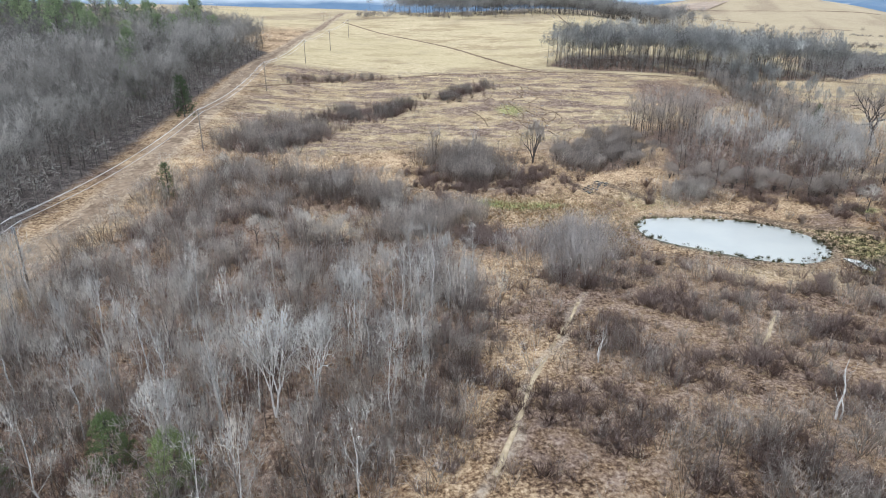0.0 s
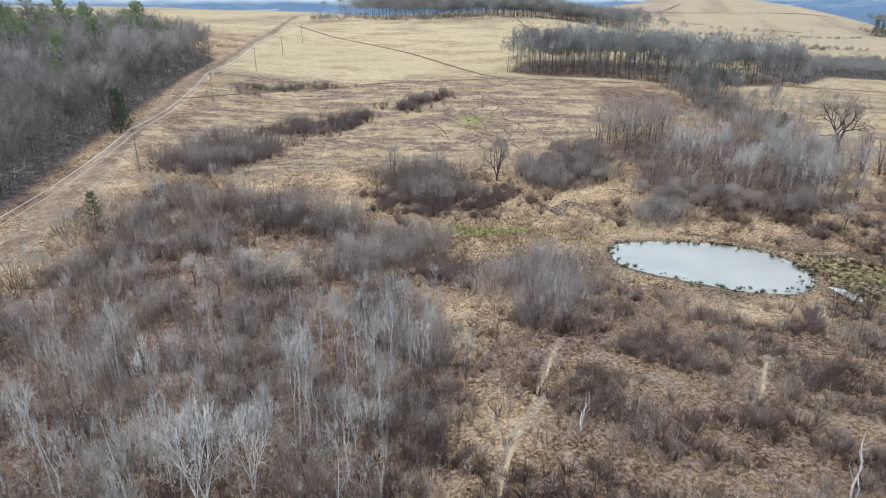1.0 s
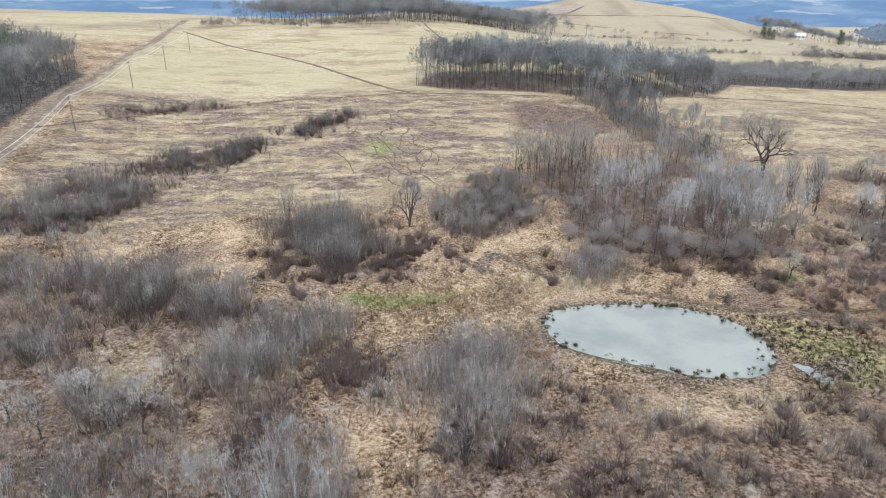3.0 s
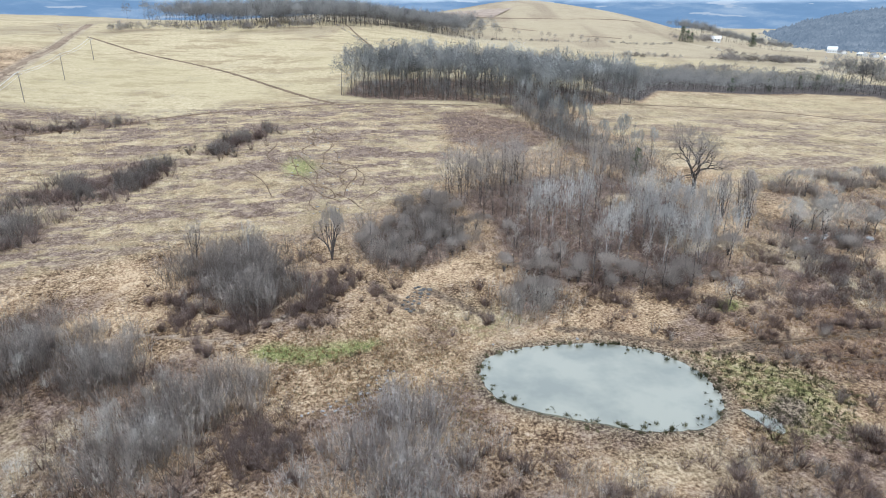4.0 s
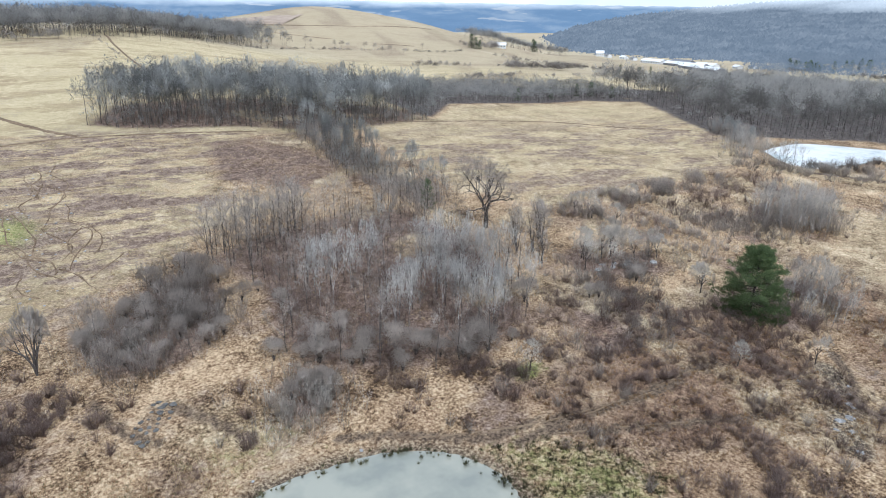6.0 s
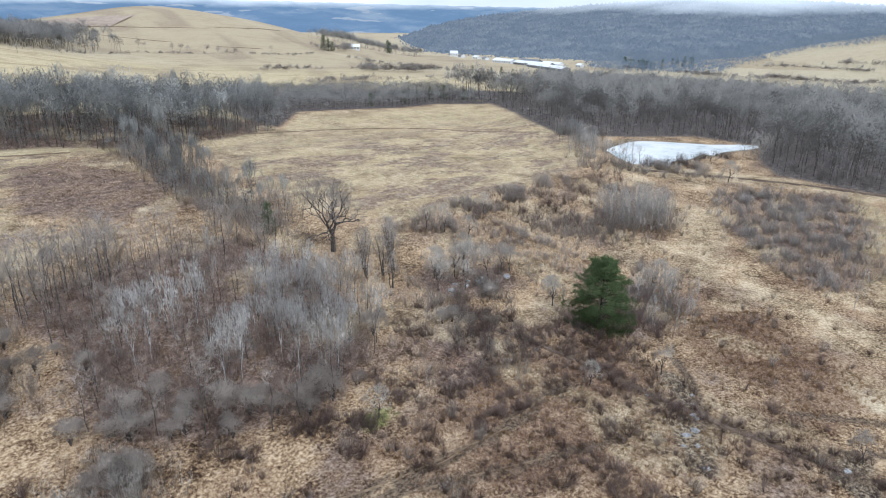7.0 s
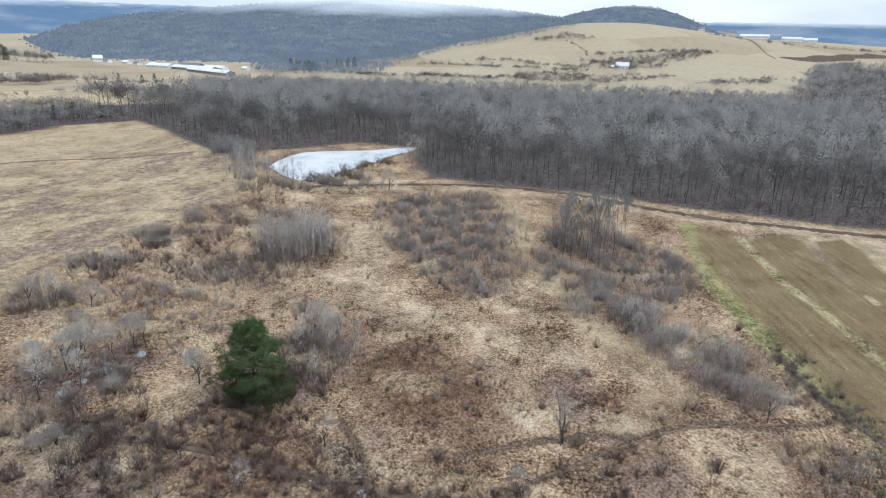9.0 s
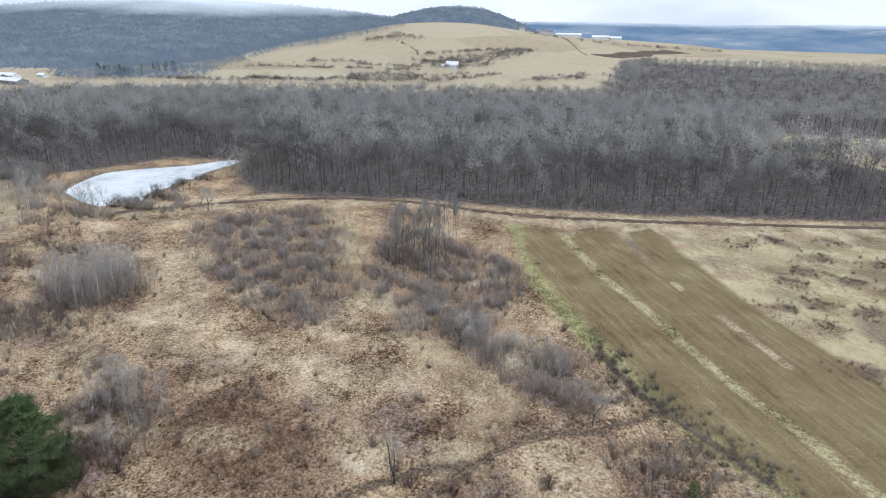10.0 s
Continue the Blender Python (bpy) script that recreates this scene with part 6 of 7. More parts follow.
brush("brush", [(76, 90), (110, 84), (150, 60), (130, 40), (90, 52)], 270, HEATHER, TWIG_RED, "low brown shrubs in the meadow", 0.5, 1.5, clump=5)
brush("brush", [(-12, 146), (0, 139), (14, 136), (22, 142), (20, 157), (12, 153), (10, 144), (0, 141), (-8, 158)], 330, HEATHER, TWIG_RED, "dark red-brown low brush below the willows", 0.6, 1.6, clump=5)
brush("brush", [(54, 136), (71, 126), (90, 122), (96, 132), (76, 130), (62, 136)], 190, HEATHER, TWIG_RED, "russet low brush before the copse", 0.6, 1.5, clump=5)
brush("brush", [(83, 97), (94, 99), (100, 94), (96, 84), (84, 86)], 130, HEATHER, TWIG_RED, "dark brown low brush by the wet meadow", 0.7, 1.7, clump=5)
brush("brush", [(113.5, 136), (115.5, 135), (119, 120), (118.8, 106), (117.6, 94), (118.8, 85), (119.6, 70), (117.6, 70), (116.6, 85), (115.4, 94), (116.4, 106), (116.8, 119)], 240, HEATHER, TWIG_RED, "dark brush along a ditch", 0.6, 1.3, clump=0)
brush("brush", [(136, 38), (143, 36), (142, 26), (134, 24)], 60, BRUSH, TWIG_GREY, "grey brush beside the mown strips", 0.5, 1.0, clump=0)
brush("brush", [(100, 190), (104, 262), (104, 292), (120, 288), (118, 232), (120, 200)], 330, SAPLING, TWIG_GREY, "grey brush under the field row", 0.5, 1.1, clump=0)
brush("brush", GROVE, 330, SAPLING, TWIG_WOOD, "dim brush under the grove", 0.4, 0.9, clump=0)
brush("brush", [(300, 214), (318, 212), (346, 196), (348, 160), (318, 150), (294, 136), (290, 112), (288, 72), (280, 44), (276, 4), (276, -34), (274, -90), (280, -90), (288, 0), (298, 100), (330, 144), (360, 160), (356, 204)], 420, SAPLING, TWIG_DUSK, "brown brush along the forest edge", 0.4, 0.8, clump=0)

# single shrubs that stand apart in the grass
SHRUBS = [triangle_mesh("shrub", shrub(R, 1.5, 26, 6, 0.62, 0.032), TWIG_RED) for _ in range(4)] + [triangle_mesh("shrub", shrub(R, 1.6, 26, 6, 0.55, 0.032), TWIG_GREY) for _ in range(3)]
OPEN_LAND = [(30, 136), (52, 128), (92, 124), (128, 138), (134, 170), (210, 176), (230, 140), (190, 126), (178, 98), (186, 76), (150, 56), (120, 56), (86, 88), (92, 104), (70, 118), (44, 128), (34, 126)]
rng = np.random.default_rng(57)
for i, (x, y) in enumerate(scatter(OPEN_LAND, 150, rng, 2.5, [POND_LINE, POND_EAST])):
    ob = new("shrub", SHRUBS[i % 7])
    ob.matrix_world = stand(ob, x, y, 0.04, rng.uniform(0, 360), rng.uniform(0.5, 1.5))
    tagged(ob, "rounded red-brown leafless shrub in rough grass" if i % 7 < 4 else "rounded grey leafless shrub in rough grass", "shrub", "single shrubs of the meadow")
for i, (x, y) in enumerate(scatter([(26, 86), (66, 92), (80, 84), (90, 62), (60, 48), (22, 56)], 70, rng, 2.5)):
    ob = new("shrub", SHRUBS[i % 7])
    ob.matrix_world = stand(ob, x, y, 0.04, rng.uniform(0, 360), rng.uniform(0.7, 1.7))
    tagged(ob, "rounded red-brown leafless shrub on the heath" if i % 7 < 4 else "rounded grey leafless shrub on the heath", "shrub", "single shrubs of the heath")

for i, (x, y) in enumerate(((10.8, 160.7), (11.2, 153.5), (14.1, 149.1), (15.3, 152), (18.2, 150.4), (19.1, 145.7), (22.9, 151.4), (23.8, 143.8), (13.9, 145), (9.5, 141), (6.3, 142.6), (1.2, 142.3), (-2.3, 144.4), (-6, 143.5), (-9.6, 148.3), (-6.8, 140.6), (-2.5, 139), (0.5, 137.5), (4.2, 138.2), (28.7, 145.2), (25.7, 137.6), (42.8, 141.4), (42.6, 135.5), (40.8, 130.3), (-5.2, 135), (-2.4, 131.2),
                            (145.4, 84.6), (142, 73.4), (133.1, 68.7), (129.6, 63), (141.8, 38.8), (138.3, 33.5), (134.3, 48.3), (182.4, 39.7), (153.9, 67.4), (125.3, 85.6), (148.9, 51.4), (117, 126), (121, 131), (112, 120))):
    for j in range(2):
        ob = new("shrub", SHRUBS[(i + j) % 4])
        ob.matrix_world = stand(ob, x + rng.normal() * 0.5, y + rng.normal() * 0.5, 0.04, rng.uniform(0, 360), rng.uniform(1.2, 1.8))
        tagged(ob, "dense rounded red-brown shrub in rough grass", "shrub", "single shrubs of the meadow")
for i, (x, y) in enumerate(((-12.5, 149), (-10.8, 149.3), (-8.1, 146.9), (-10.2, 140.2), (-7.4, 139.6), (-5.1, 138.7), (-0.5, 138.2), (2.4, 136.6), (-2.6, 144.9), (5.9, 137.4), (14.6, 148.8), (16.4, 153.1), (12.1, 162.2), (17, 159.3), (24.2, 144.3), (-2.9, 131.5), (-5.1, 133), (13, 144.9),
                            (90.1, 111.6), (80.2, 117.5), (75.7, 108.3), (97.3, 121), (95.6, 113.5), (81.3, 95.4), (74.7, 91.5), (64.9, 85.7), (62.8, 88.6), (75.3, 122), (77, 120.4), (77, 129.4), (66.8, 118.6), (79.5, 107.6), (111.9, 124.2), (91.6, 118.4), (78.7, 97.9), (88.2, 132.1), (61.1, 125.4))):
    for j in range(3):
        ob = new("bush", SHRUBS[(i + j) % (4 if i < 18 else 7)])
        ob.matrix_world = stand(ob, x + rng.normal() * 0.7, y + rng.normal() * 0.7, 0.04, rng.uniform(0, 360), rng.uniform(0.9, 1.5))
        tagged(ob, "dense low brown bush among wet grass", "bush", "single bushes of the wet meadow")
TUFT = [tussock(R, 0.55, 12, 0.5, 0.05) for _ in range(8)]
MEADOWS = [(-60, 140), (-70, 300), (40, 300), (118, 280), (120, 190), (230, 185), (262, 150), (262, 50), (150, 14), (110, 40), (60, 40), (10, 40), (8, 96), (-6, 128)]
rng = np.random.default_rng(61)
gather("tussock_grass", TUFT, scatter(MEADOWS, 9000, rng, 0, [POND_LINE]), rng, STRAW, "bleached straw tussocks over the meadow", "grass", 0.5, 1.25)
gather("tussock_grass", TUFT, scatter(SEDGE_MEADOW, 600, rng, 0, [POND_LINE]), rng, RUSSET, "russet tussocks of a wet sedge meadow", "grass", 0.7, 1.4)
gather("tussock_grass", TUFT, scatter(SEDGE_MEADOW, 900, rng, 0.5, [POND_LINE]), rng, SEDGE, "dark hummocks of the wet sedge meadow", "grass", 0.45, 0.9)
gather("tussock_grass", TUFT, scatter([(8, 132), (30, 138), (44, 130), (36, 124), (33, 112), (30, 100), (16, 112)], 1800, rng, 0.4, [POND_LINE]), rng, STRAW, "pale hummocks beside the pond", "grass", 0.5, 1.0)
gather("tussock_grass", TUFT, scatter(RUSSET_S, 1500, rng), rng, RUSSET, "russet grass below the copse", "grass", 0.6, 1.2)
gather("tussock_grass", TUFT, scatter(RUSSET_E, 1200, rng), rng, RUSSET, "russet grass in a damp hollow", "grass", 0.6, 1.2)
gather("tussock_grass", TUFT, scatter(POND_EAST, 900, rng, 0, [POND_LINE]), rng, SEDGE, "dark green sedge tussocks at the pond", "grass", 0.6, 1.3)


# ---- sedge clumps at the water's edge ----
SEDGE_FORMS = [triangle_mesh("sedge_clump", tussock(R, 0.7, 40, 0.55, 0.07), SEDGE) for _ in range(4)]
rng = np.random.default_rng(71)
for i in range(len(POND_LINE)):
    (x0, y0), (x1, y1) = POND_LINE[i], POND_LINE[(i + 1) % len(POND_LINE)]
    for k in range(int(math.hypot(x1 - x0, y1 - y0) / rng.uniform(0.22, 0.7))):
        u = rng.random()
        off = rng.normal() * 0.75
        d = math.hypot(x1 - x0, y1 - y0)
        x, y = x0 + (x1 - x0) * u + (y1 - y0) / d * off, y0 + (y1 - y0) * u - (x1 - x0) / d * off
        ob = new("sedge_clump", SEDGE_FORMS[k % 4])
        s = 0.35 + 0.8 * rng.random() ** 2
        ob.matrix_world = pose(x, y, max(float(ground_height(x, y)), -0.22) - 0.03, 0, 0, rng.uniform(0, 360)) @ Matrix.Diagonal((s, s, s, 1))
        tagged(ob, "dark sedge clump at the pond's edge", "plant", "sedge clumps round the pond")


# ---- rocks ----
def rock_mesh(seed):
    bm = bmesh.new()
    bmesh.ops.create_icosphere(bm, subdivisions=2, radius=0.5)
    for v in bm.verts:
        v.co *= 1 + 0.5 * noise.noise(v.co * 2.1 + Vector((seed * 7.0, 0, 0)))
        v.co.z *= 0.42
        v.co.x += 0.25 * abs(v.co.y)
    me = bpy.data.meshes.new("rock")
    bm.to_mesh(me)
    bm.free()
    me.materials.append(ROCK)
    return me


ROCKS = [rock_mesh(i) for i in range(4)]
DARK_ROCKS = []
for me_ in ROCKS:
    DARK_ROCKS.append(me_.copy())
    DARK_ROCKS[-1].materials[0] = DARK_STONE


def rock(x, y, size, k, label):
    ob = new("rock", ROCKS[k % 4])
    ob.matrix_world = pose(x, y, float(ground_height(x, y)) - 0.02 * size, 0, 0, 77 * k) @ Matrix.Diagonal((size, size * 0.8, size, 1))
    tagged(ob, label, "rock", "grey fieldstones")


for k, (x, y, s) in enumerate(((121.3, 147.2, 2.2), (125.6, 147.2, 1.7), (129.6, 146.6, 2.3), (136.2, 145.0, 2.0), (124, 149, 1.5), (127.5, 148.6, 1.4), (131.2, 147.8, 1.7), (119.6, 145.6, 1.3))):
    rock(x, y, s, k, "pale grey fieldstone among brush")
for k, (x, y, s) in enumerate(((-40.5, 92.5, 1.1), (-38.5, 93.0, 0.8), (-43, 90.0, 0.7), (17.5, 131.0, 0.5), (116, 93, 0.7), (117, 90, 0.6), (116.4, 101, 0.6), (39.5, 124.2, 0.5), (53, 122.6, 0.6))):
    rock(x, y, s, k, "grey stone lying in rough grass")

for k, (x, y) in enumerate(((121.3, 96.1), (116.5, 93.7), (111.3, 92.4), (110, 90.3), (106.4, 87.6), (118.5, 74.6), (108.7, 91.6), (115.2, 121), (113, 92), (119, 95))):
    rock(x, y, 0.8 + 0.3 * (k % 3), k, "pale stone in a wet ditch")
rng = np.random.default_rng(74)
for k, (x, y) in enumerate(scatter(STONE_SPOT, 22, rng, 0.7)):
    ob = new("rock", DARK_ROCKS[k % 4])
    s = rng.uniform(0.5, 1.1)
    ob.matrix_world = pose(x, y, float(ground_height(x, y)) + 0.05, 0, 0, 77 * k) @ Matrix.Diagonal((s, s * 0.8, s, 1))
    tagged(ob, "dark wet stone in trampled grass", "rock", "dark stones of the wet spot")
for k, (x, y) in enumerate(scatter([(9.7, 113.3), (11.4, 116.3), (16.7, 115.2), (20.9, 121.4), (23.5, 120.9), (19.6, 111.1)], 46, rng, 0.6)):
    rock(x, y, rng.uniform(0.3, 0.6), k, "pale stone on the trodden sedge meadow")
# stony slope cut by small dark rills
rng = np.random.default_rng(75)
for k, (x, y) in enumerate(scatter(STONY, 90, rng, 1.2)):
    rock(x, y, rng.uniform(0.3, 0.85), k, "small pale stone on the stony slope")
for k in range(20):
    x, y = 23 + rng.normal() * 5, 182 + rng.uniform(0, 70)
    line_, head = [], rng.uniform(1.2, 1.9)
    for i in range(int(rng.uniform(8, 22))):
        line_.append((x, y))
        head += rng.normal() * 0.6 + (1.57 - head) * 0.5
        x, y = x + math.cos(head) * 2.6, y + math.sin(head) * 2.6
    draped("rill", line_, 0.17, 0.14, RUT, "thin dark rill down the stony slope", "rill", False)

# dumped pale junk by the track, and fallen stems
for k, (x, y) in enumerate(((205.2, 72.3), (204.2, 71.6), (206.3, 71.8))):
    rock(x, y, 0.7, k + 1, "pale stone heaped beside scrub")


# ---- power line ----
POLES = [(-62.6, 82.6), (-67.3, 160.1), (-75.6, 243.5), (-76.5, 310), (-73, 352), (-72.2, 404)]


def round_mesh(name, points, radii, mat, sides=8):
    return triangle_mesh(name, tube(points, radii, sides), mat)


POLE_MESH = round_mesh("pole", [(0, 0, -0.3), (0, 0, 5), (0, 0, 10.6), (0, 0, 10.62)], [0.16, 0.14, 0.11, 0.001], POLE_WOOD)
bm = bmesh.new()
bmesh.ops.create_cube(bm, size=1, matrix=Matrix.Diagonal((2.4, 0.11, 0.13, 1)))
bmesh.ops.bevel(bm, geom=bm.edges[:], offset=0.015, segments=1, affect="EDGES")
ARM_MESH = bpy.data.meshes.new("crossarm")
bm.to_mesh(ARM_MESH), bm.free()
ARM_MESH.materials.append(POLE_WOOD)
KNOB_MESH = round_mesh("insulator", [(0, 0, 0), (0, 0, 0.1), (0, 0, 0.16), (0, 0, 0.26), (0, 0, 0.3)], [0.03, 0.04, 0.1, 0.09, 0.001], GLAZE)
BRACE_MESH = round_mesh("brace", [(0.75, 0, 9.85), (0, 0.1, 9.25)], [0.02, 0.02], POLE_WOOD, 4)
TRANSFORMER = round_mesh("transformer", [(0, -0.3, 8.5), (0, -0.3, 8.52), (0, -0.3, 9.35), (0, -0.3, 9.42)], [0.02, 0.25, 0.25, 0.02], ROOF_GREY, 10)
for i, (x, y) in enumerate(POLES):
    ob = new("utility_pole")
    a, b = POLES[max(0, i - 1)], POLES[min(len(POLES) - 1, i + 1)]
    turn = math.degrees(math.atan2(b[1] - a[1], b[0] - a[0])) - 90
    part("pole", POLE_MESH, ob)
    part("crossarm", ARM_MESH, ob).location = (0, 0.14, 9.9)
    part("brace", BRACE_MESH, ob)
    part("brace", BRACE_MESH, ob).scale = (-1, 1, 1)
    for u in (-1.05, 0.0, 1.05):
        part("insulator", KNOB_MESH, ob, "pale glazed insulator").location = (u, 0.14 if u else 0, 9.96 if u else 10.6)
    if i == 0:
        part("transformer", TRANSFORMER, ob, "grey drum transformer")
    ob.matrix_world = pose(x, y, float(ground_height(x, y)), 0, 0, turn)
    tagged(ob, "weathered wooden utility pole beside the track", "utility pole", "poles of the power line")
for (x0, y0), (x1, y1) in zip([(-58, 20)] + POLES, POLES):
    span = new("power_line")
    d = math.hypot(x1 - x0, y1 - y0)
    z0, z1 = float(ground_height(x0, y0)) + 10.2, float(ground_height(x1, y1)) + 10.2
    span.location = (x0, y0, z0)
    for u in (-1.05, 0.0, 1.05):
        nx, ny = (y1 - y0) / d * u, -(x1 - x0) / d * u
        pts = [(nx + (x1 - x0) * f, ny + (y1 - y0) * f, (z1 - z0) * f - 0.022 * d * 4 * f * (1 - f) + (0.6 if not u else 0)) for f in np.linspace(0, 1, 17)]
        part("wire", round_mesh("wire", pts, [0.03] * 17, WIRE, 4), span)
    tagged(span, "sagging bright power wires between wooden poles", "power line", "spans of the power line")


# ---- farm buildings ----
def gable(name, long_, wide, wall_h, roof_h, wall_mat, roof_mat, label, x, y, turn, windows=4, group="far farm buildings"):
    """A gabled building with eaves, doors and windows."""
    ob = new(name)
    L_, W_ = long_ / 2, wide / 2
    v = [(-L_, -W_, -1), (L_, -W_, -1), (L_, W_, -1), (-L_, W_, -1), (-L_, -W_, wall_h), (L_, -W_, wall_h), (L_, W_, wall_h), (-L_, W_, wall_h), (-L_, 0, wall_h + roof_h), (L_, 0, wall_h + roof_h)]
    f = [(0, 1, 5, 4), (2, 3, 7, 6), (1, 2, 6, 9, 5), (3, 0, 4, 8, 7), (3, 2, 1, 0)]
    part("wall", mesh_of("wall", v, f, wall_mat), ob)
    e, t = 0.6, 0.25
    drop = roof_h * e / W_
    for sgn in (-1, 1):
        y0, y1 = sgn * (W_ + e), 0.0
        q = [(-L_ - e, y0, wall_h - drop), (L_ + e, y0, wall_h - drop), (L_ + e, y1, wall_h + roof_h), (-L_ - e, y1, wall_h + roof_h)]
        r = q + [(a, b, c + t) for a, b, c in q]
        part("roof", mesh_of("roof", r, [(0, 1, 2, 3), (4, 5, 6, 7), (0, 1, 5, 4), (1, 2, 6, 5), (2, 3, 7, 6), (3, 0, 4, 7)], roof_mat), ob)
    for sgn in (-1, 1):
        for i in range(windows):
            cx = -L_ + long_ * (i + 0.5) / windows
            ww, wh, z0 = min(1.6, long_ / windows * 0.4), min(1.7, wall_h * 0.5), wall_h * 0.35
            y0, y1 = sgn * (W_ - 0.02), sgn * (W_ + 0.05)
            q = [(cx + a * ww / 2, yy, z0 + b * wh) for yy in (y0, y1) for a, b in ((-1, 0), (1, 0), (1, 1), (-1, 1))]
            part("window", mesh_of("window", q, [(4, 5, 6, 7), (0, 1, 5, 4), (1, 2, 6, 5), (2, 3, 7, 6), (3, 0, 4, 7)], DARK_OPENING), ob)
    dw, dh = min(3.4, wide * 0.3), min(3.2, wall_h * 0.8)
    q = [(xx, a * dw / 2, b * dh) for xx in (L_ - 0.02, L_ + 0.05) for a, b in ((-1, 0), (1, 0), (1, 1), (-1, 1))]
    part("door", mesh_of("door", q, [(4, 5, 6, 7), (0, 1, 5, 4), (1, 2, 6, 5), (2, 3, 7, 6), (3, 0, 4, 7)], DARK_OPENING), ob)
    ob.matrix_world = pose(x, y, float(ground_height(x, y)), 0, 0, turn)
    return tagged(ob, label, name.replace("_", " "), group)


# ---- farms, hedges and single trees far off ----
for x, y, long_, wide, turn, wall_ in ((893, 766, 44, 17, 84, PAINT_WHITE), (884, 698, 82, 16, 80, ROOF_GREY), (844, 642, 104, 15, 66, ROOF_GREY), (905, 676, 40, 14, 80, PAINT_WHITE)):
    gable("cattle_barn", long_, wide, 4.2, 3.0, wall_, ROOF_WHITE, "long low barn with a white metal roof", x, y, turn, 8, "barns of the valley farm")
gable("machine_shed", 44, 14, 5, 3.5, ROOF_GREY, ROOF_GREY, "long grey farm shed beside white barns", 912, 726, 80, 5)
for x, y, long_, roof_ in ((945, 915, 14, ROOF_GREY), (936, 868, 18, ROOF_WHITE), (924, 836, 12, ROOF_GREY), (918, 800, 16, ROOF_WHITE), (930, 640, 12, ROOF_WHITE), (952, 628, 10, ROOF_GREY)):
    gable("farm_shed", long_, 9, 3.6, 2.4, PAINT_WHITE, roof_, "small pale farm shed near the long barns", x, y, 70, 3)
gable("farmhouse", 15, 10, 6, 4.5, PAINT_WHITE, ROOF_WHITE, "white farmhouse above the valley barns", 962, 952, -46, 4)
gable("farmhouse", 12, 9, 4, 3, PAINT_WHITE, ROOF_WHITE, "small white house beside conifers", 577, 768, -40, 3)
gable("farmhouse", 22, 12, 7, 5, PAINT_WHITE, ROOF_WHITE, "white house among far hedges", 1223, 83, -100, 4)
gable("garden_shed", 9, 6, 3, 2, PAINT_WHITE, ROOF_WHITE, "small white shed beside a far house", 1232, 100, -80, 2)
for x, y, long_, turn in ((2040, -248, 74, -92), (2050, -345, 50, -95), (2060, -392, 34, -95)):
    gable("cattle_barn", long_, 20, 7, 4, PAINT_WHITE, ROOF_WHITE, "big white barn on far farmland", x, y, turn, 9, "barns of the far farm")
for x, y in ((2000, -105), (2030, -190), (2020, -170)):
    gable("farmhouse", 18, 11, 7, 5, PAINT_WHITE, ROOF_GREY, "white farmhouse on far farmland", x, y, -95, 4)
gable("farmhouse", 16, 11, 6, 4, PAINT_WHITE, ROOF_GREY, "white house on the wooded slope", 1120, 660, -60, 3)

rng = np.random.default_rng(81)
# woods that come down from the wooded hill on to the valley floor and round the sloping fields
FLANK = [(985, 440), (1090, 455), (1261, 478), (1390, 474), (1503, 470), (1530, 395), (1660, 280), (1760, 200), (1900, 330), (1860, 560), (1500, 700), (1180, 720), (1040, 690), (1000, 600), (985, 540)]
# These plants share the hill's glowing material, so their haze is painted too.
gather("hill_woods", DISTANT, scatter(FLANK, 1500, rng, 9.0), rng, WOODS_HAZED, "leafless woods with painted haze at the foot of the hill", "forest", 0.75, 1.25)
gather("hill_woods", FAR_BUSH, scatter(FLANK, 900, rng, 8.0), rng, WOODS_HAZED, "undergrowth with painted haze at the foot of the hill", "scrub", 0.9, 1.5)
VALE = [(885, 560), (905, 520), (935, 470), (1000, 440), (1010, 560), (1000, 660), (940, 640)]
gather("hill_woods", DISTANT, scatter(VALE, 200, rng, 7.0), rng, WOODS_HAZED, "leafless woods with painted haze on the valley floor", "forest", 0.6, 1.0)
gather("hill_woods", FAR_BUSH, scatter(VALE, 220, rng, 6.0), rng, WOODS_HAZED, "scrub with painted haze on the valley floor", "scrub", 0.7, 1.3)
for poly_, n_, what in (([(1072, 243), (1113, 162), (1085, 120), (989, 148), (971, 225)], 150, "dark leafless wood on the valley pasture"),
                        ([(1236, 142), (1330, 120), (1380, 25), (1487, -85), (1400, -60), (1285, 17), (1234, 87)], 170, "leafless wood round a white house"),
                        ([(1640, 245), (1560, 150), (1520, 170), (1530, 215)], 40, "leafless clump on the sloping field")):
    gather("wood", FAR_BUSH, scatter(poly_, n_, rng, 5.0), rng, TWIG_DUSK, what, "wood", 0.7, 1.5)


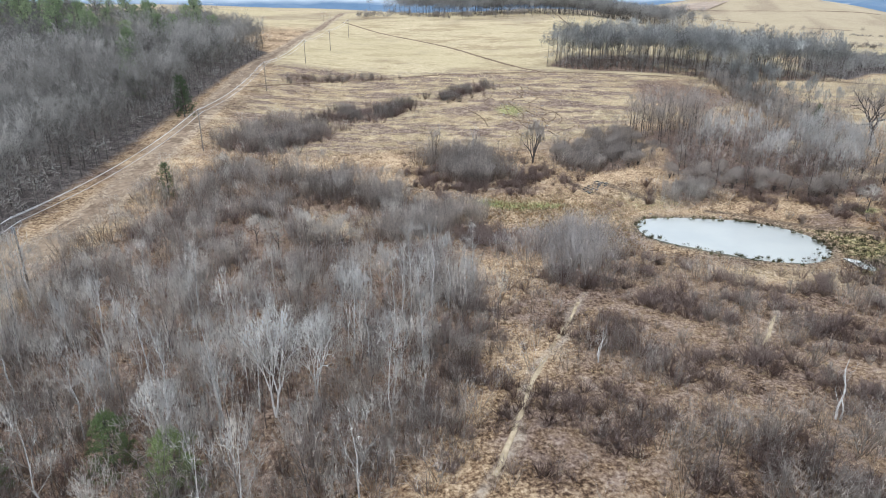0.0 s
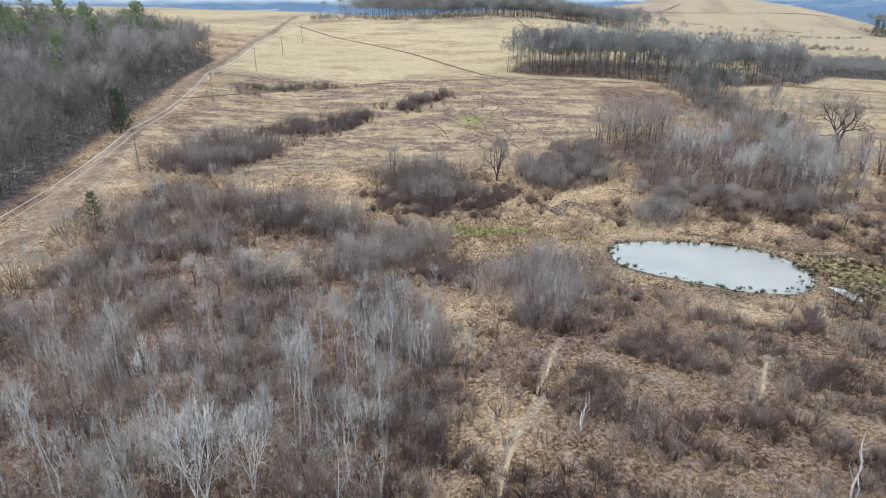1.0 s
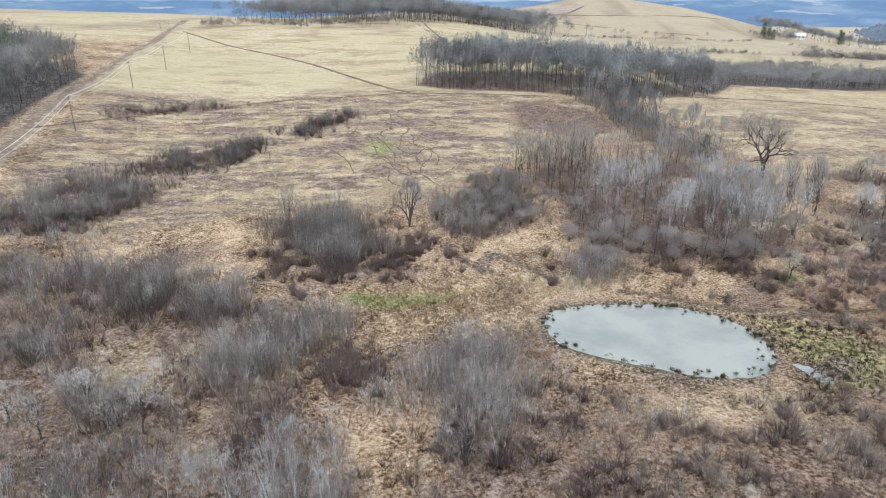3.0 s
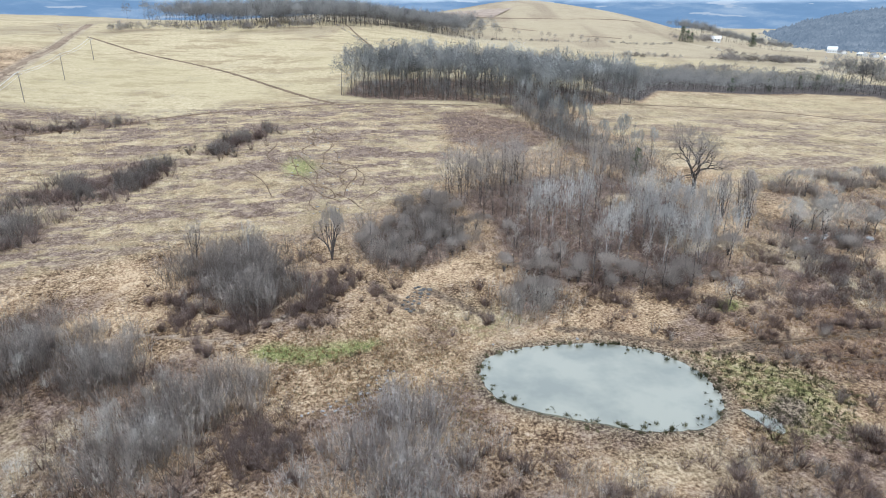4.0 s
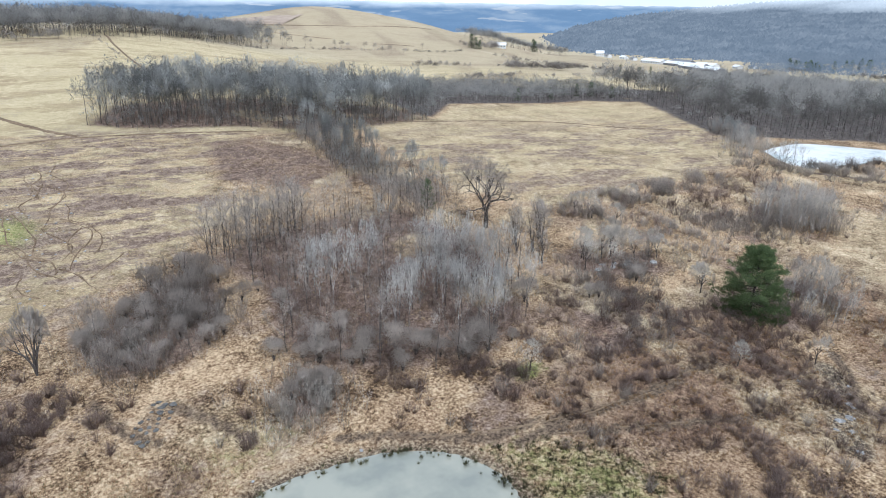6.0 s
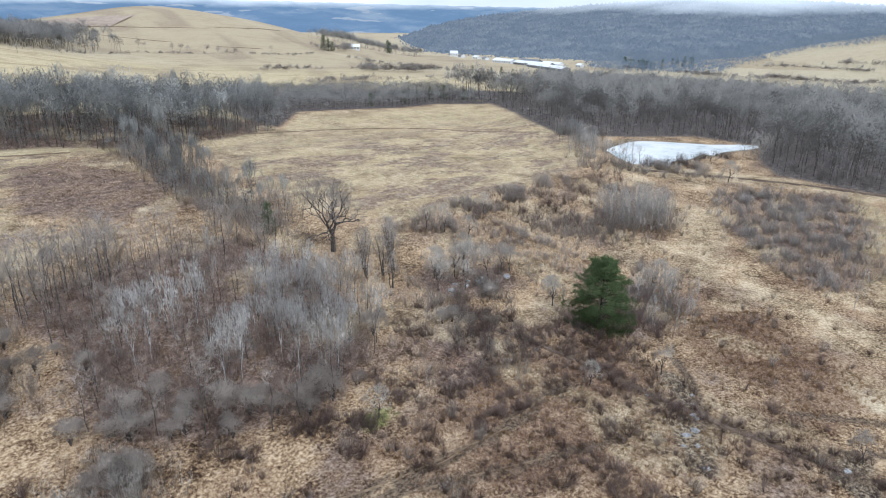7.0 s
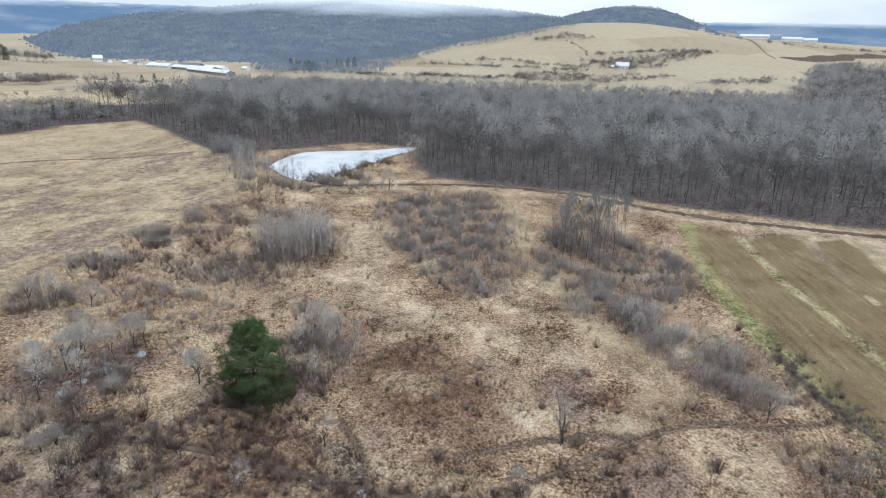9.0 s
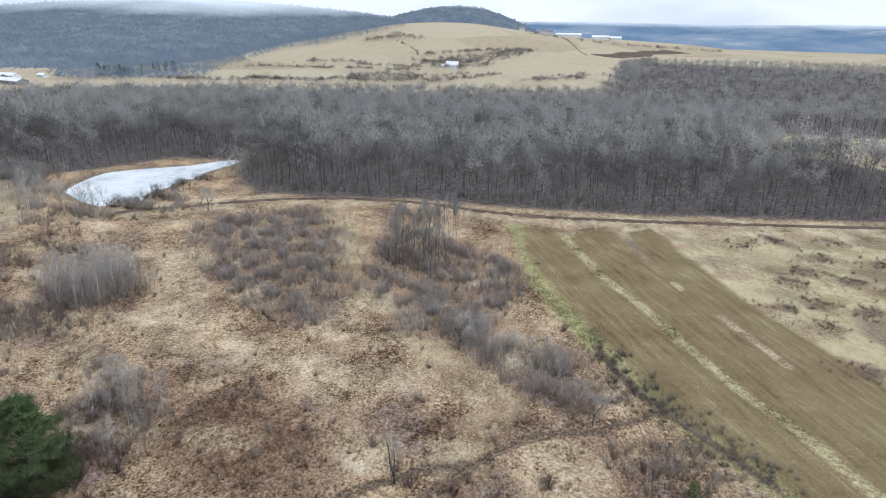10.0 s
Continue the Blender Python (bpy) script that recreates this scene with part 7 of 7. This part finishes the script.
def hedge(line, count, spread, forms, label, low=0.5, high=1.2, mat=None):
    """Shrubs and small trees strewn along a line."""
    pts = []
    lens = [math.hypot(b[0] - a[0], b[1] - a[1]) for a, b in zip(line, line[1:])]
    for (a, b), ln in zip(zip(line, line[1:]), lens):
        knots = rng.random(max(2, int(ln / 16)))
        for k in range(max(1, int(count * ln / sum(lens)))):
            u = rng.choice(knots) + rng.normal() * 7 / ln if ln > 60 and forms is FAR_BUSH else rng.random()
            pts.append((a[0] + (b[0] - a[0]) * u + rng.normal() * spread * 0.45, a[1] + (b[1] - a[1]) * u + rng.normal() * spread * 0.45))
    return gather("hedge", forms, np.array(pts), rng, mat or (TWIG_DUSK if forms is FAR_BUSH else TWIG_FAR), label, "hedge", low, high, bark=BARK_DARK)


hedge([(170, 660), (204, 659), (264, 694), (302, 691), (331, 683), (413, 665), (470, 690)], 170, 2.0, FAR_BUSH, "low leafless hedge below the round hill", 0.2, 0.5)
gather("hedge", MIDDLE, np.array([(222, 689), (228, 692), (216, 687), (219, 694), (273, 706), (280, 711), (299, 693), (312, 688), (325, 674), (342, 668), (346, 658), (208, 727), (430, 557), (446, 550), (252, 694), (335, 671), (306, 690), (360, 655), (398, 680), (170, 668)]), rng, TWIG_DUSK, "grey bare trees in the hedge below the round hill", "trees", 0.45, 0.85, bark=BARK_DARK)
hedge([(480, 716), (520, 720), (560, 760)], 46, 9, FAR_BUSH, "leafless trees round a far house", 0.7, 1.4)
hedge([(540, 790), (600, 830), (700, 860), (800, 880)], 220, 18, MIDDLE, "bare wood on the hill's flank", 0.7, 1.1)
hedge([(320, 570), (372, 556), (440, 552)], 90, 7, FAR_BUSH, "leafless bushes in the rough pasture", 0.4, 0.9)
hedge([(430, 565), (470, 545), (520, 560)], 110, 9, FAR_BUSH, "grey leafless thicket in the pasture", 0.6, 1.2)
hedge([(480, 650), (525, 622), (560, 590), (626, 533), (700, 500)], 120, 7, FAR_BUSH, "leafless hedge line down to the woods", 0.3, 0.9)
hedge([(280, 470), (340, 480), (420, 470), (520, 470)], 150, 14, FAR_BUSH, "scattered leafless bushes on rough grass", 0.25, 0.7)
hedge([(-80, 505), (-57, 530), (-25, 520), (16, 537), (53, 551)], 120, 7, FAR_BUSH, "leafless bushes on the field's crest", 0.4, 1.0)
hedge([(67, 560), (70, 499), (74, 446)], 34, 1.2, FAR_BUSH, "thin leafless hedge between fields", 0.12, 0.35)
hedge([(-30, 590), (40, 600), (110, 660), (190, 740), (212, 775)], 1300, 60, MIDDLE, "leafless wood along the ridge", 0.85, 1.15)
hedge([(-30, 590), (40, 600), (110, 660), (190, 740), (212, 775)], 420, 60, LOW, "undergrowth of the ridge wood", 1.0, 1.6)
hedge([(930, 560), (940, 394), (1000, 250), (1040, 120), (1130, 60)], 160, 10, FAR_BUSH, "leafless hedge at the valley's edge", 0.6, 1.3)
hedge([(1153, 438), (1183, 367), (1165, 283), (1164, 180), (1173, 137)], 120, 4, FAR_BUSH, "dark leafless hedge under the sloping field", 0.5, 1.0)
hedge([(1158, 440), (1186, 360), (1170, 280)], 16, 4, MIDDLE, "bare trees along the sloping field", 0.4, 0.75)
hedge([(940, 455), (975, 363), (975, 277), (1025, 234)], 150, 7, FAR_BUSH, "dark leafless belt above the forest", 0.6, 1.2)
hedge([(1530, 215), (1460, 180), (1400, 160), (1357, 154)], 40, 3, FAR_BUSH, "thin leafless hedge down the slope", 0.4, 0.9)
draped("mown_field", [(868, 392), (874, 330), (872, 240)], 19, 0.6, MOWN, "pale mown strip of valley grass", "field", False)
draped("fallow_field", [(232, 884), (268, 878), (300, 868), (318, 850)], 30, 0.5, FALLOW, "mauve-brown fallow patch on the round hill", "field", False)
hedge([(1250, 350), (1260, 283), (1220, 235), (1200, 170), (1230, 40), (1280, 10)], 170, 12, FAR_BUSH, "leafless trees along far fields", 0.6, 1.5)
hedge([(1183, 449), (1181, 364), (1176, 261), (1166, 189), (1184, 150)], 130, 5, FAR_BUSH, "thin leafless hedge across the far slope", 0.4, 0.9)
hedge([(1300, 146), (1260, 120), (1287, 94), (1274, 58), (1362, 15), (1424, -24), (1485, -90)], 170, 16, FAR_BUSH, "leafless trees round the far houses", 0.7, 1.5)
hedge([(1081, 142), (1018, 107), (1101, 45), (1141, 2)], 130, 14, FAR_BUSH, "brown bushes on the far pasture", 0.5, 1.1)
hedge([(1063, -172), (1120, -210), (1200, -230), (1322, -254), (1388, -321)], 200, 24, MIDDLE, "bare wood at the edge of far pasture", 0.8, 1.2)
draped("road", [(1900, -205), (1789, -209), (1568, -202), (1440, -217), (1480, -290), (1619, -442), (1760, -640)], 4.0, 0.5, TRACK, "pale lane between far fields", "road", False)
draped("ploughed_field", [(1500, -240), (1580, -310), (1680, -400), (1760, -484)], 42, 0.6, MUD, "dark ploughed strip of far farmland", "field", False)
hedge([(1364, 132), (1438, 4), (1480, -90)], 90, 10, FAR_BUSH, "leafless trees beside a far lane", 0.8, 1.6)
hedge([(1540, 290), (1560, 240), (1572, 200)], 50, 12, FAR_BUSH, "leafless copse on the field slope", 0.8, 1.6)
hedge([(1760, -80), (1780, -300), (1800, -620)], 110, 8, FAR_BUSH, "far dark hedge line", 0.8, 1.6)
hedge([(1060, -40), (1120, -120), (1180, -150)], 120, 20, FAR_BUSH, "leafless bushes in far pasture", 0.5, 1.2)
for k, (x, y, s) in enumerate(((271, 358, 0.75), (328, 367, 0.8), (337, 363, 0.9), (309, 372, 0.6), (345, 352, 0.7), (300, 360, 0.5), (320, 371, 0.65))):
    SPRUCE.plant(x, y, "dark green spruce at the field's far edge", s, 40 * k, k)
for k, (x, y, s) in enumerate(((490, 716, 1.7), (494, 712, 1.4), (501, 714, 1.1), (700, 845, 1.9), (710, 852, 1.7), (616, 560, 0.9), (600, 575, 0.9), (630, 556, 1.0))):
    SPRUCE.plant(x, y, "tall dark conifer beside a far farm", s, 40 * k, k)
for k in range(34):
    x, y = ((1000, 585), (985, 548), (1066, 530))[k % 3]
    SPRUCE.plant(x + rng.normal() * 16, y + rng.normal() * 14, "dark conifer at the foot of the wooded hill", rng.uniform(0.9, 1.6), 40 * k, k)
# single bushes and trees of the near fields
for k, (x, y, s) in enumerate(((-104, 480, 1.0), (-100, 486, 0.8), (218, 679, 1.6), (226, 684, 1.3), (208, 676, 1.2))):
    GREY.plant(x, y, "round grey leafless bush tree in the field", s * 0.6, 60 * k, k)
